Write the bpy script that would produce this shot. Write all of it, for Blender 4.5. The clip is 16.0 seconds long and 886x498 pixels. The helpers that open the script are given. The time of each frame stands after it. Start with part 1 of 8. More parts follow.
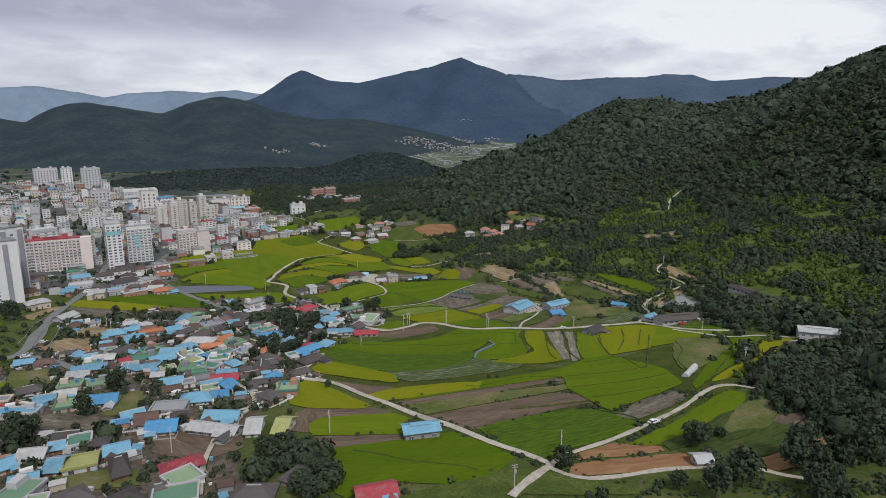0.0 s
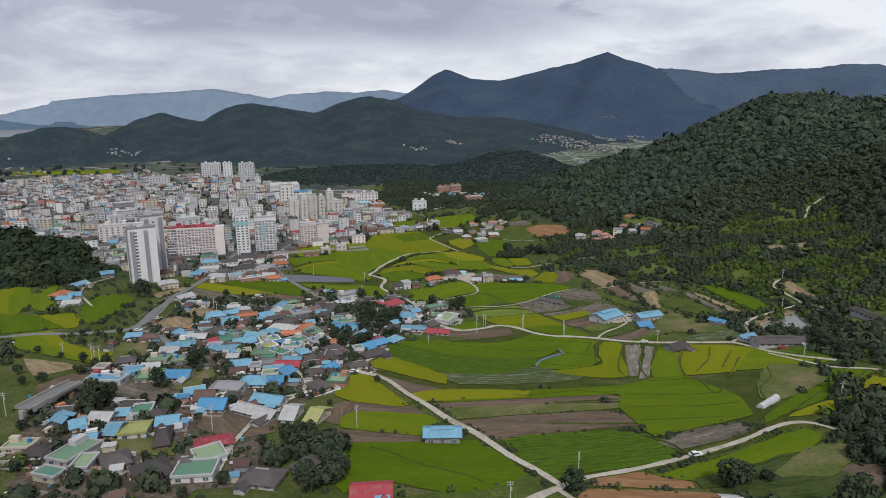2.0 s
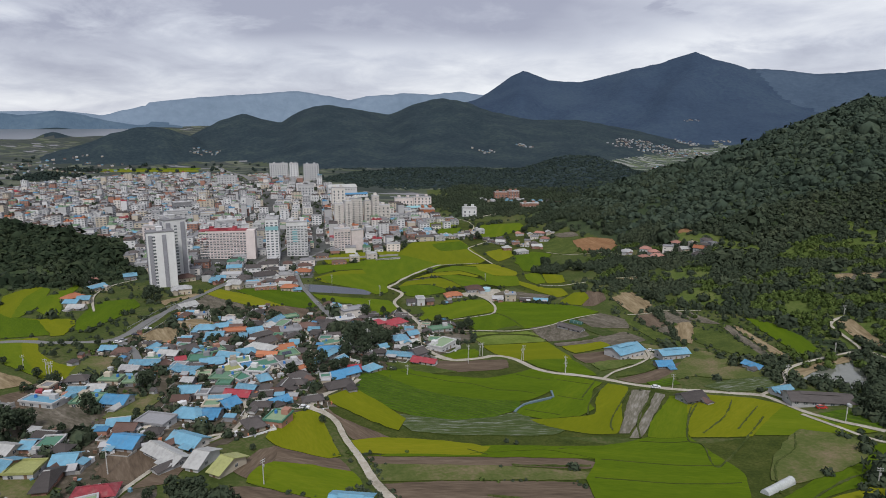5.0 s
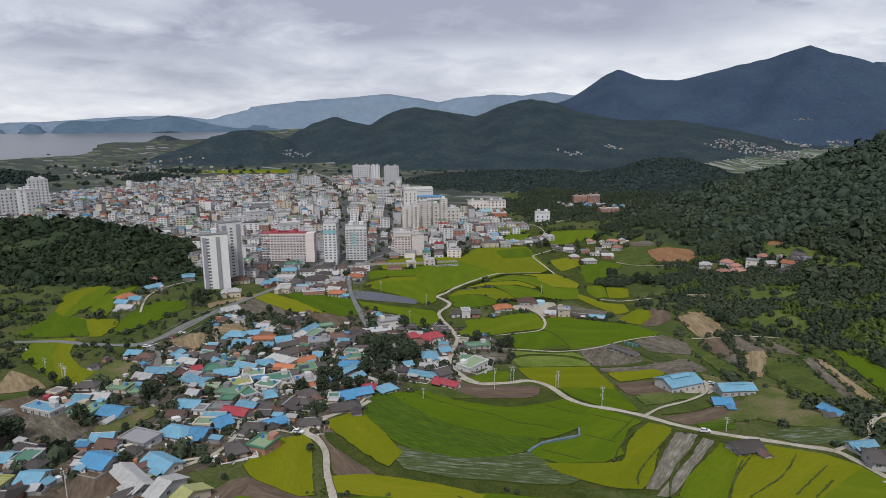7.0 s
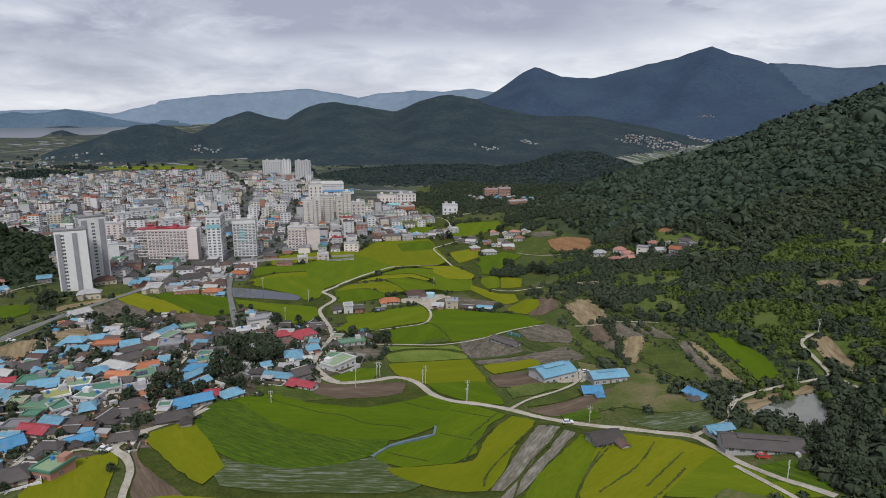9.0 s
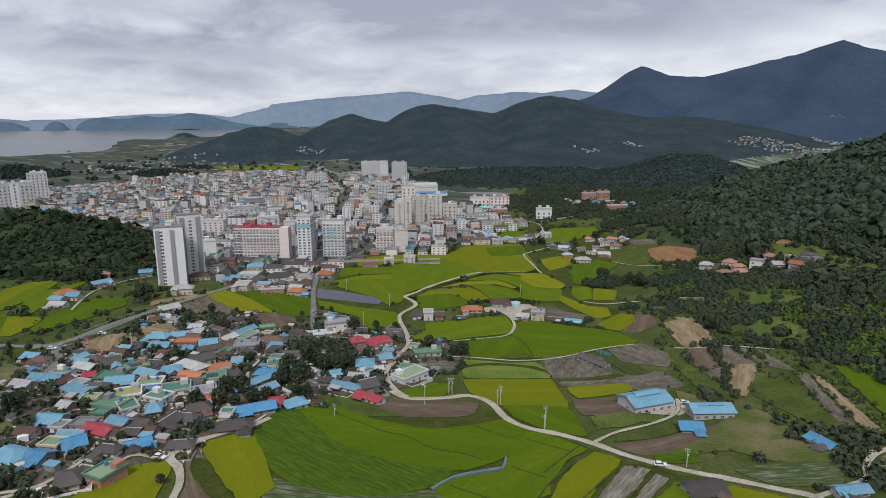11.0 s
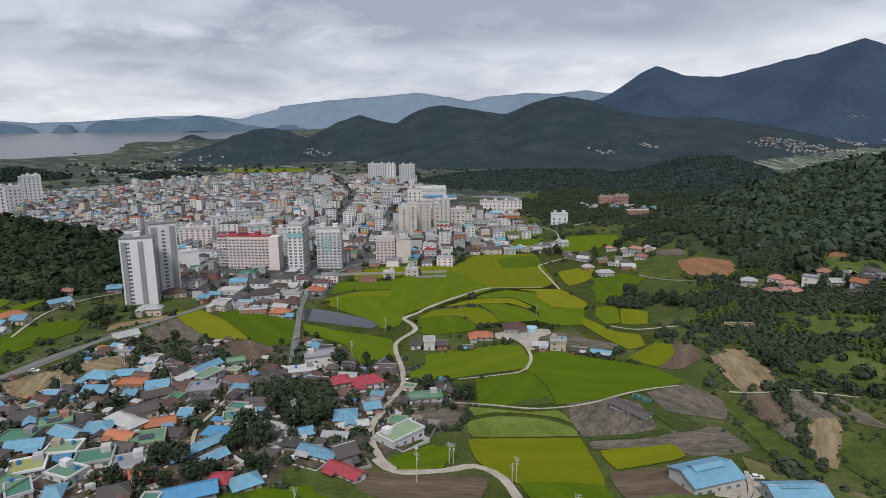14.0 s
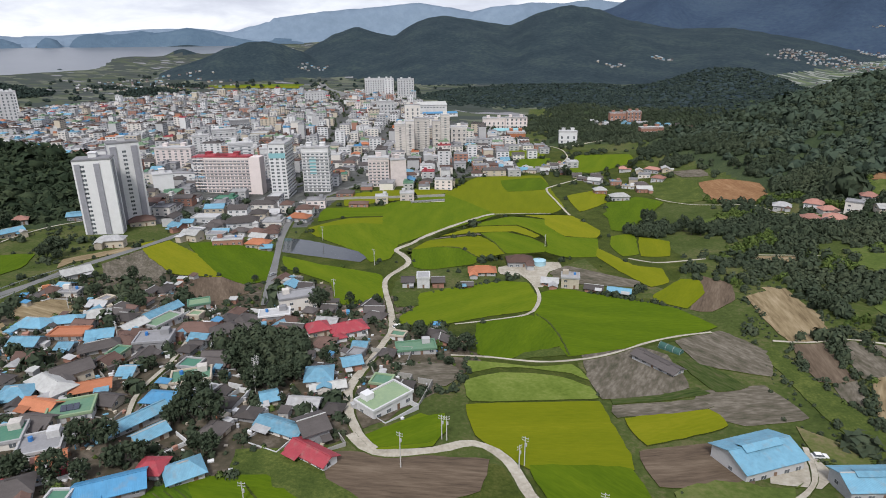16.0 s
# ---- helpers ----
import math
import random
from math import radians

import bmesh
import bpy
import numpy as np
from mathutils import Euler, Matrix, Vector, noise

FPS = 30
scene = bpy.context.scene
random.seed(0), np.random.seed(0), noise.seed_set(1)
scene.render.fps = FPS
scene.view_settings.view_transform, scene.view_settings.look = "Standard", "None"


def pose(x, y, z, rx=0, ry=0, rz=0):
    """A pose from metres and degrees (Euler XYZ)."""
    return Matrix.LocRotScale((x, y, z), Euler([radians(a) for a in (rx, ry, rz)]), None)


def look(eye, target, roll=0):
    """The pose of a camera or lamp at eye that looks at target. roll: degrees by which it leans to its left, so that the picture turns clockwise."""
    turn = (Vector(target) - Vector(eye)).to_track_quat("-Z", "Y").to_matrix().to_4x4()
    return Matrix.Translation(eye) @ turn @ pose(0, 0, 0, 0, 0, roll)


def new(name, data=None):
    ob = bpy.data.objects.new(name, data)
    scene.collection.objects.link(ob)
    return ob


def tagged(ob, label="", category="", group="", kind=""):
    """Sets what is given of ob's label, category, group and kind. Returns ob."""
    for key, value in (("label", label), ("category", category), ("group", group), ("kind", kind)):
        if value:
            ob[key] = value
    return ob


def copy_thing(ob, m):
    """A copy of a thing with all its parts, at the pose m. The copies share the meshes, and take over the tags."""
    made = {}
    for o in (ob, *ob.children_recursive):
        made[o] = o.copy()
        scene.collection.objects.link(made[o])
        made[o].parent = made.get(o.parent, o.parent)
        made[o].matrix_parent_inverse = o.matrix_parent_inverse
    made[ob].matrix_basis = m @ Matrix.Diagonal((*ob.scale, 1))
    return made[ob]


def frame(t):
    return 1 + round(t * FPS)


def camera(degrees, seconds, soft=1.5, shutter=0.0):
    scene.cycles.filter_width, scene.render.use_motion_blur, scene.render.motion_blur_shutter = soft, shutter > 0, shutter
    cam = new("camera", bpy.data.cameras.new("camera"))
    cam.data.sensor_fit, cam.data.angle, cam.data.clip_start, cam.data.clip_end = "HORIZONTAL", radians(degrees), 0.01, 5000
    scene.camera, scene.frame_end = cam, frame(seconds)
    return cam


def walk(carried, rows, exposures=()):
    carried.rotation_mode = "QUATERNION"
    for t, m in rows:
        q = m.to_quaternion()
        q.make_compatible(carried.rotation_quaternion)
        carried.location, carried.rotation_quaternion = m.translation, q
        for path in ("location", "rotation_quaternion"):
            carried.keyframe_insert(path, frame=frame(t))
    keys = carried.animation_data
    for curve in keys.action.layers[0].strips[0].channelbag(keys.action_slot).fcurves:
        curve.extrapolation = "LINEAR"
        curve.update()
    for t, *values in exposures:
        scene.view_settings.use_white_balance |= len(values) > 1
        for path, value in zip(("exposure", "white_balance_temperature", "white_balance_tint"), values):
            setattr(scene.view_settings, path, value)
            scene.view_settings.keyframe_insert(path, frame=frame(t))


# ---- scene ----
EXPOSURE = 0.1
cam = camera(72.3, 16.0, soft=0.95)
PATH = [
    (0, (0.069, -0.198, 100.161), (0.046, 1.761, 99.762), -0.2),
    (0.5, (10.395, -1.049, 100.437), (10.289, 0.908, 100.037), -0.3),
    (1, (20.343, -0.51, 100.82), (20.103, 1.434, 100.416), -0.2),
    (1.5, (29.329, 2.415, 101.213), (28.958, 4.338, 100.808), -0.3),
    (2, (37.243, 7.422, 101.61), (36.766, 9.322, 101.205), -0.4),
    (2.5, (44.192, 13.876, 102.071), (43.609, 15.746, 101.666), -0.4),
    (3, (50.536, 21.361, 102.634), (49.904, 23.215, 102.229), -0.5),
    (3.5, (56.482, 29.455, 103.224), (55.847, 31.308, 102.821), -0.5),
    (3.7, (58.754, 32.84, 103.355), (58.116, 34.692, 102.951), -0.4),
    (5.8, (81.265, 70.113, 105.598), (80.454, 71.898, 105.201), -0.2),
    (6, (83.123, 73.835, 105.66), (82.284, 75.606, 105.262), -0.3),
    (6.5, (87.258, 83.553, 105.693), (86.314, 85.271, 105.297), -0.4),
    (7, (91.48, 93.768, 105.125), (90.493, 95.462, 104.732), -0.4),
    (7.2, (93.34, 97.776, 104.613), (92.524, 99.559, 104.222), -0.2),
    (7.5, (96.249, 103.428, 103.042), (95.741, 105.321, 102.646), -0.2),
    (8, (101.014, 111.774, 99.502), (100.604, 113.69, 99.101), -0.2),
    (8.5, (105.904, 119.804, 97.308), (105.359, 121.686, 96.908), -0.1),
    (9, (110.524, 127.628, 95.711), (109.749, 129.427, 95.308), -0.2),
    (9.5, (112.931, 133.161, 95.031), (112.138, 134.953, 94.628), -0.1),
    (10, (112.562, 138.161, 94.701), (111.628, 139.883, 94.296), -0.2),
    (12.3, (95.939, 172.612, 93.091), (94.857, 174.247, 92.696), -0.4),
    (12.5, (94.055, 176.119, 92.978), (92.973, 177.754, 92.581), -0.4),
    (13, (88.748, 185.674, 92.315), (87.666, 187.309, 91.92), -0.5),
    (13.5, (83.356, 195.486, 91.489), (82.272, 197.121, 91.096), -0.5),
    (14, (77.897, 205.428, 90.385), (76.811, 207.062, 89.997), -0.5),
    (14.5, (72.358, 215.418, 88.45), (71.27, 217.051, 88.062), -0.6),
    (15, (66.698, 225.559, 86.172), (65.612, 227.186, 85.756), -0.6),
    (15.5, (60.844, 235.801, 84.176), (59.768, 237.408, 83.666), -0.7),
    (16, (54.906, 245.97, 82.697), (53.849, 247.542, 82.055), -0.7),
]
walk(cam, [(t, look(eye, target, roll)) for t, eye, target, roll in PATH], [(0.0, EXPOSURE), (14.5, EXPOSURE), (15.0, EXPOSURE), (15.5, EXPOSURE + 0.13), (16.0, EXPOSURE + 0.40)])

# ---------------------------------------------------------------- sky and light
SUN_AZ, SUN_EL = -155.0, 50.0     # bearing (left positive) and height of the veiled sun
world = bpy.data.worlds.new("overcast_sky")
scene.world = world
world.use_nodes = True
wn, wl = world.node_tree.nodes, world.node_tree.links
wn.clear()


def wnode(kind, **kw):
    n = wn.new(kind)
    for k, v in kw.items():
        if k in n.inputs:
            n.inputs[k].default_value = v
    return n


w_out, w_bg = wnode("ShaderNodeOutputWorld"), wnode("ShaderNodeBackground", Strength=1.0)
w_sky = wn.new("ShaderNodeTexSky")
w_sky.sky_type, w_sky.sun_disc = "NISHITA", False
w_sky.sun_elevation, w_sky.sun_rotation = radians(SUN_EL), radians(-SUN_AZ)
w_dim = wn.new("ShaderNodeVectorMath")
w_dim.operation = "SCALE"
w_dim.inputs["Scale"].default_value = 0.08
wl.new(w_sky.outputs["Color"], w_dim.inputs[0])
# the cloud deck: the view direction cast on a level sheet overhead
w_co, w_sep = wn.new("ShaderNodeTexCoord"), wn.new("ShaderNodeSeparateXYZ")
wl.new(w_co.outputs["Generated"], w_sep.inputs[0])


def wmath(op, a, b=None):
    n = wn.new("ShaderNodeMath")
    n.operation = op
    for i, v in enumerate((a, b)):
        if v is None:
            continue
        if isinstance(v, (int, float)):
            n.inputs[i].default_value = v
        else:
            wl.new(v, n.inputs[i])
    return n.outputs[0]


w_up = wmath("ADD", wmath("MAXIMUM", w_sep.outputs["Z"], 0.0), 0.22)
w_plane = wn.new("ShaderNodeCombineXYZ")
wl.new(wmath("DIVIDE", w_sep.outputs["X"], w_up), w_plane.inputs["X"])
wl.new(wmath("DIVIDE", w_sep.outputs["Y"], w_up), w_plane.inputs["Y"])
w_big = wnode("ShaderNodeTexNoise", Scale=0.62, Detail=5.0, Roughness=0.45, Distortion=0.5)
w_small = wnode("ShaderNodeTexNoise", Scale=2.3, Detail=8.0, Roughness=0.6, Distortion=0.35)
w_shift = wn.new("ShaderNodeMapping")
w_shift.inputs["Location"].default_value = (3.4, 1.2, 0.0)
wl.new(w_plane.outputs[0], w_shift.inputs["Vector"])
wl.new(w_shift.outputs["Vector"], w_big.inputs["Vector"])
wl.new(w_shift.outputs["Vector"], w_small.inputs["Vector"])
w_mix = wmath("ADD", wmath("ADD", wmath("MULTIPLY", w_big.outputs["Fac"], 0.42), wmath("MULTIPLY", w_small.outputs["Fac"], 0.32)), 0.13)
# the deck is thinner on the inland side
w_mix = wmath("ADD", w_mix, wmath("MULTIPLY", w_sep.outputs["X"], 0.03))


def wstep(v, lo, hi):
    n = wn.new("ShaderNodeMapRange")
    n.interpolation_type = "SMOOTHSTEP"
    n.inputs["From Min"].default_value, n.inputs["From Max"].default_value = lo, hi
    wl.new(v, n.inputs["Value"])
    return n.outputs[0]


# a long violet-grey bank of cloud hangs over the town, a thinner one towards the bay
w_az = wmath("MULTIPLY", wmath("ARCTAN2", wmath("MULTIPLY", w_sep.outputs["X"], -1.0), w_sep.outputs["Y"]), 57.3)
w_el = wmath("MULTIPLY", wmath("ARCSINE", w_sep.outputs["Z"]), 57.3)
w_wob = wmath("MULTIPLY", wmath("SUBTRACT", w_small.outputs["Fac"], 0.5), 9.0)
w_az2, w_el2 = wmath("ADD", w_az, wmath("MULTIPLY", w_wob, 2.2)), wmath("ADD", w_el, wmath("MULTIPLY", w_wob, 0.55))
for a0, a1, a2, a3, e0, e1, e2, e3, deep in ((7, 15, 37, 47, 6.2, 8.4, 16, 30, -0.105), (46, 52, 60, 66, 5.4, 6.4, 7.0, 8.0, -0.03), (45, 52, 66, 80, 7.5, 9.0, 16, 24, 0.08), (-1.0, 0.4, 0.6, 2.0, 8.4, 9.2, 9.6, 10.4, -0.06), (-40, -30, -2, 8, 5.5, 7.5, 14, 24, 0.085)):
    w_band = wmath("MULTIPLY", wmath("SUBTRACT", wstep(w_az2, a0, a1), wstep(w_az2, a2, a3)), wmath("SUBTRACT", wstep(w_el2, e0, e1), wstep(w_el2, e2, e3)))
    w_mix = wmath("ADD", w_mix, wmath("MULTIPLY", w_band, deep))
# more light comes through the deck low over the horizon
w_low = wn.new("ShaderNodeMapRange")
w_low.inputs["From Min"].default_value, w_low.inputs["From Max"].default_value = 0.02, 0.15
w_low.inputs["To Min"].default_value, w_low.inputs["To Max"].default_value = 0.10, 0.0
wl.new(w_sep.outputs["Z"], w_low.inputs["Value"])
w_ramp = wn.new("ShaderNodeValToRGB")
w_ramp.color_ramp.elements[0].position, w_ramp.color_ramp.elements[0].color = 0.41, (0.37, 0.385, 0.485, 1)
w_ramp.color_ramp.elements[1].position, w_ramp.color_ramp.elements[1].color = 0.63, (0.83, 0.85, 0.90, 1)
e = w_ramp.color_ramp.elements.new(0.52)
e.color = (0.575, 0.60, 0.69, 1)
wl.new(wmath("ADD", w_mix, w_low.outputs[0]), w_ramp.inputs["Fac"])
w_over = wn.new("ShaderNodeMixRGB")
w_over.inputs["Fac"].default_value = 0.9
wl.new(w_dim.outputs[0], w_over.inputs["Color1"])
wl.new(w_ramp.outputs["Color"], w_over.inputs["Color2"])
wl.new(w_over.outputs["Color"], w_bg.inputs["Color"])
wl.new(w_bg.outputs[0], w_out.inputs["Surface"])

sun_data = bpy.data.lights.new("sun", "SUN")
sun_data.energy, sun_data.angle, sun_data.color = 2.5, radians(12), (1.0, 0.975, 0.94)
sun = new("sun", sun_data)
sun.matrix_world = look((0, 0, 600), (600 * math.sin(radians(SUN_AZ)) / math.tan(radians(SUN_EL)), -600 * math.cos(radians(SUN_AZ)) / math.tan(radians(SUN_EL)), 0))

# ---------------------------------------------------------------- materials


def surface(name, tones, fine=1.0, broad=20.0, rough=0.9, bump=0.0, spread=0.5, island=0.0, by_object=0.0, metal=0.0, stretch=None, spec=0.2):
    """A painted, grown or worn surface. tones: two or three colours that fine and broad noise (sizes in metres) wander between;
    island, by_object: how far single pieces of a mesh, or whole objects, differ."""
    m = bpy.data.materials.new(name)
    m.use_nodes = True
    nt = m.node_tree
    n, l = nt.nodes, nt.links
    bsdf = n["Principled BSDF"]
    bsdf.inputs["Roughness"].default_value = rough
    bsdf.inputs["Metallic"].default_value = metal
    bsdf.inputs["Specular IOR Level"].default_value = spec
    co = n.new("ShaderNodeTexCoord")
    vec = co.outputs["Object"]
    if stretch:
        mp = n.new("ShaderNodeMapping")
        mp.inputs["Rotation"].default_value[2] = stretch[0]
        mp.inputs["Scale"].default_value = (1, stretch[1], 1)
        l.new(vec, mp.inputs["Vector"])
        vec = mp.outputs["Vector"]
    facs = []
    for size, weight, detail in ((fine, spread, 4.0), (broad, 1 - spread, 3.0)):
        t = n.new("ShaderNodeTexNoise")
        t.inputs["Scale"].default_value, t.inputs["Detail"].default_value, t.inputs["Roughness"].default_value = 1 / size, detail, 0.6
        l.new(vec, t.inputs["Vector"])
        facs.append((t.outputs["Fac"], weight))
    if island:
        g = n.new("ShaderNodeNewGeometry")
        facs.append((g.outputs["Random Per Island"], island))
    if by_object:
        g = n.new("ShaderNodeObjectInfo")
        facs.append((g.outputs["Random"], by_object))
    whole = sum(w for _, w in facs)
    total = None
    for out, w in facs:
        k = n.new("ShaderNodeMath")
        k.operation = "MULTIPLY_ADD"
        k.inputs[1].default_value = w / whole
        l.new(out, k.inputs[0])
        if total is None:
            k.inputs[2].default_value = 0.0
        else:
            l.new(total, k.inputs[2])
        total = k.outputs[0]
    ramp = n.new("ShaderNodeValToRGB")
    lo, hi = (0.3, 0.7) if not (island or by_object) else (0.22, 0.78)
    ramp.color_ramp.elements[0].position, ramp.color_ramp.elements[1].position = lo, hi
    ramp.color_ramp.elements[0].color, ramp.color_ramp.elements[1].color = (*tones[0], 1), (*tones[-1], 1)
    if len(tones) == 3:
        ramp.color_ramp.elements.new(0.5).color = (*tones[1], 1)
    l.new(total, ramp.inputs["Fac"])
    l.new(ramp.outputs["Color"], bsdf.inputs["Base Color"])
    if bump:
        b = n.new("ShaderNodeBump")
        b.inputs["Strength"].default_value, b.inputs["Distance"].default_value = 0.8, bump
        l.new(facs[0][0], b.inputs["Height"])
        l.new(b.outputs["Normal"], bsdf.inputs["Normal"])
    return m


VEG = dict(spec=0.04)
M = {
    "grass": surface("rough_grass", ((0.030, 0.045, 0.012), (0.060, 0.080, 0.022), (0.130, 0.112, 0.060)), 1.6, 24, bump=0.25, **VEG),
    "woodland": surface("woodland_floor", ((0.020, 0.033, 0.018), (0.040, 0.057, 0.028), (0.074, 0.092, 0.042)), 1.5, 45, bump=0.8, **VEG),
    "townfloor": surface("town_paving", ((0.035, 0.04, 0.034), (0.070, 0.072, 0.068), (0.15, 0.15, 0.148)), 5, 25),
    # hill forest: its greens are mixed with blue distance haze
    "hillwood_haze": surface("hill_forest_haze", ((0.016, 0.026, 0.034), (0.026, 0.040, 0.048), (0.048, 0.066, 0.062)), 14, 130, bump=5.0, spread=0.55, **VEG),
    # main mountain: aerial haze is painted in, which turns the forest slate blue
    "mountain": surface("mountain_forest_haze", ((0.026, 0.042, 0.072), (0.036, 0.057, 0.092), (0.050, 0.076, 0.106)), 22, 300, bump=9.0, **VEG),
    # coastal hills and eastern ranges: thicker haze painted as a paler blue
    "coastal": surface("coastal_hills_haze", ((0.062, 0.098, 0.142), (0.078, 0.120, 0.168), (0.10, 0.146, 0.19)), 40, 300, bump=10.0, **VEG),
    "eastern": surface("eastern_ranges_haze", ((0.042, 0.064, 0.098), (0.056, 0.083, 0.122), (0.072, 0.102, 0.142)), 30, 300, bump=9.0, **VEG),
    "meadow": surface("meadow_grass", ((0.040, 0.062, 0.014), (0.078, 0.108, 0.026), (0.135, 0.142, 0.052)), 1.8, 16, bump=0.3, spread=0.5, **VEG),
    # farthest range: the pale blue is haze put into the base colour
    "pale": surface("far_mountain_haze", ((0.125, 0.170, 0.225), (0.150, 0.200, 0.262), (0.180, 0.236, 0.300)), 60, 420, bump=14.0, **VEG),
    "leaf": surface("forest_leaves", ((0.023, 0.035, 0.022), (0.043, 0.057, 0.036), (0.083, 0.096, 0.056)), 1.8, 55, bump=0.1, island=0.2, spread=0.42, **VEG),
    # leaves of the far woods, with some blue haze in the colour
    "leaf_far_haze": surface("far_forest_leaves_haze", ((0.016, 0.026, 0.024), (0.030, 0.044, 0.039), (0.050, 0.067, 0.053)), 2.5, 90, bump=0.8, island=0.5, **VEG),
    "vine": surface("vine_leaves", ((0.026, 0.042, 0.012), (0.064, 0.094, 0.025), (0.122, 0.158, 0.046)), 1.2, 30, bump=0.25, island=0.5, **VEG),
    "bark": surface("tree_bark", ((0.05, 0.04, 0.03), (0.12, 0.10, 0.08)), 0.15, 1.0, bump=0.03),
    "green": surface("green_rice", ((0.042, 0.080, 0.004), (0.081, 0.124, 0.006), (0.136, 0.165, 0.010)), 4.0, 40, bump=0.14, stretch=(0.0, 4.5), spread=0.5, by_object=0.35, **VEG),
    "ripe": surface("ripening_rice", ((0.094, 0.120, 0.005), (0.140, 0.155, 0.007), (0.198, 0.194, 0.012)), 4.0, 36, bump=0.14, stretch=(0.0, 4.5), spread=0.5, by_object=0.35, **VEG),
    "pale_rice": surface("pale_rice", ((0.072, 0.108, 0.016), (0.118, 0.158, 0.030), (0.185, 0.215, 0.060)), 1.6, 14, bump=0.1, **VEG),
    "rows": surface("row_crop", ((0.026, 0.058, 0.006), (0.085, 0.140, 0.010)), 5.0, 20, bump=0.3, stretch=(0.0, 5.0), spread=0.7, **VEG),
    "soil": surface("ploughed_soil", ((0.060, 0.045, 0.033), (0.115, 0.086, 0.062), (0.175, 0.136, 0.10)), 6.0, 40, bump=0.2, stretch=(0.0, 7.0), spread=0.55, **VEG),
    "redsoil": surface("red_earth", ((0.14, 0.075, 0.040), (0.22, 0.122, 0.062), (0.29, 0.18, 0.10)), 7.0, 40, bump=0.2, stretch=(0.0, 6.0), spread=0.6, **VEG),
    "dry": surface("dry_plot", ((0.050, 0.052, 0.032), (0.112, 0.098, 0.076), (0.205, 0.182, 0.15)), 3.6, 14, bump=0.25, stretch=(0.0, 3.2), spread=0.5, **VEG),
    "tan": surface("dry_grass_plot", ((0.10, 0.072, 0.040), (0.22, 0.17, 0.10), (0.32, 0.26, 0.17)), 10.0, 50, bump=0.2, stretch=(0.0, 7.0), spread=0.65, **VEG),
    "weedy": surface("weeds", ((0.030, 0.048, 0.012), (0.060, 0.081, 0.020), (0.120, 0.138, 0.036)), 0.9, 9, bump=0.3, **VEG),
    "brush": surface("overgrown_plot", ((0.045, 0.072, 0.015), (0.092, 0.108, 0.034), (0.19, 0.145, 0.092)), 1.4, 16, bump=0.35, spread=0.38, **VEG),
    "silver": surface("mulched_weeds", ((0.032, 0.052, 0.013), (0.070, 0.092, 0.036), (0.22, 0.23, 0.205)), 6.0, 40, bump=0.25, stretch=(0.0, 6.0), spread=0.75, **VEG),
    "gravel": surface("gravel_strip", ((0.075, 0.075, 0.045), (0.15, 0.138, 0.108), (0.28, 0.265, 0.235)), 6.0, 30, bump=0.1, stretch=(0.0, 6.0), spread=0.7, **VEG),
    "lane": surface("concrete_lane", ((0.21, 0.185, 0.14), (0.35, 0.32, 0.265), (0.46, 0.43, 0.37)), 1.3, 9, bump=0.01),
    "asphalt": surface("worn_asphalt", ((0.12, 0.12, 0.12), (0.19, 0.19, 0.185)), 0.6, 10, bump=0.005),
    "bund": surface("field_bund", ((0.030, 0.045, 0.012), (0.055, 0.072, 0.020), (0.10, 0.098, 0.045)), 0.7, 6, bump=0.2, **VEG),
    "yard": surface("yard_ground", ((0.032, 0.033, 0.016), (0.074, 0.061, 0.043), (0.19, 0.16, 0.13)), 2.4, 13, bump=0.02),
}


def patchwork(name, tones, size, turn, stretch):
    """Far farmland: small plots, each in a tone of its own."""
    m = bpy.data.materials.new(name)
    m.use_nodes = True
    n, l = m.node_tree.nodes, m.node_tree.links
    co, mp, vo, ramp = n.new("ShaderNodeTexCoord"), n.new("ShaderNodeMapping"), n.new("ShaderNodeTexVoronoi"), n.new("ShaderNodeValToRGB")
    mp.inputs["Rotation"].default_value[2] = turn
    mp.inputs["Scale"].default_value = (1 / size, stretch / size, 0.001)
    vo.inputs["Scale"].default_value = 1.0
    vo.distance = "CHEBYCHEV"
    l.new(co.outputs["Object"], mp.inputs["Vector"])
    l.new(mp.outputs["Vector"], vo.inputs["Vector"])
    l.new(vo.outputs["Color"], ramp.inputs["Fac"])
    ramp.color_ramp.interpolation = "CONSTANT"
    ramp.color_ramp.elements[0].color = (*tones[0], 1)
    ramp.color_ramp.elements[1].position, ramp.color_ramp.elements[1].color = 0.85, (*tones[-1], 1)
    for k, t in enumerate(tones[1:-1]):
        ramp.color_ramp.elements.new(0.2 + 0.6 * k / (len(tones) - 2)).color = (*t, 1)
    b = n["Principled BSDF"]
    b.inputs["Roughness"].default_value, b.inputs["Specular IOR Level"].default_value = 0.95, 0.04
    l.new(ramp.outputs["Color"], b.inputs["Base Color"])
    return m


M["farm"] = patchwork("far_farmland", ((0.042, 0.052, 0.044), (0.066, 0.080, 0.052), (0.056, 0.063, 0.058), (0.105, 0.115, 0.085), (0.048, 0.058, 0.052), (0.19, 0.19, 0.20)), 70, 0.6, 2.4)
M["farvalley"] = patchwork("far_valley_farmland", ((0.060, 0.080, 0.055), (0.10, 0.125, 0.070), (0.075, 0.088, 0.075), (0.20, 0.21, 0.19), (0.045, 0.062, 0.048), (0.33, 0.34, 0.34)), 45, -0.25, 3.0)

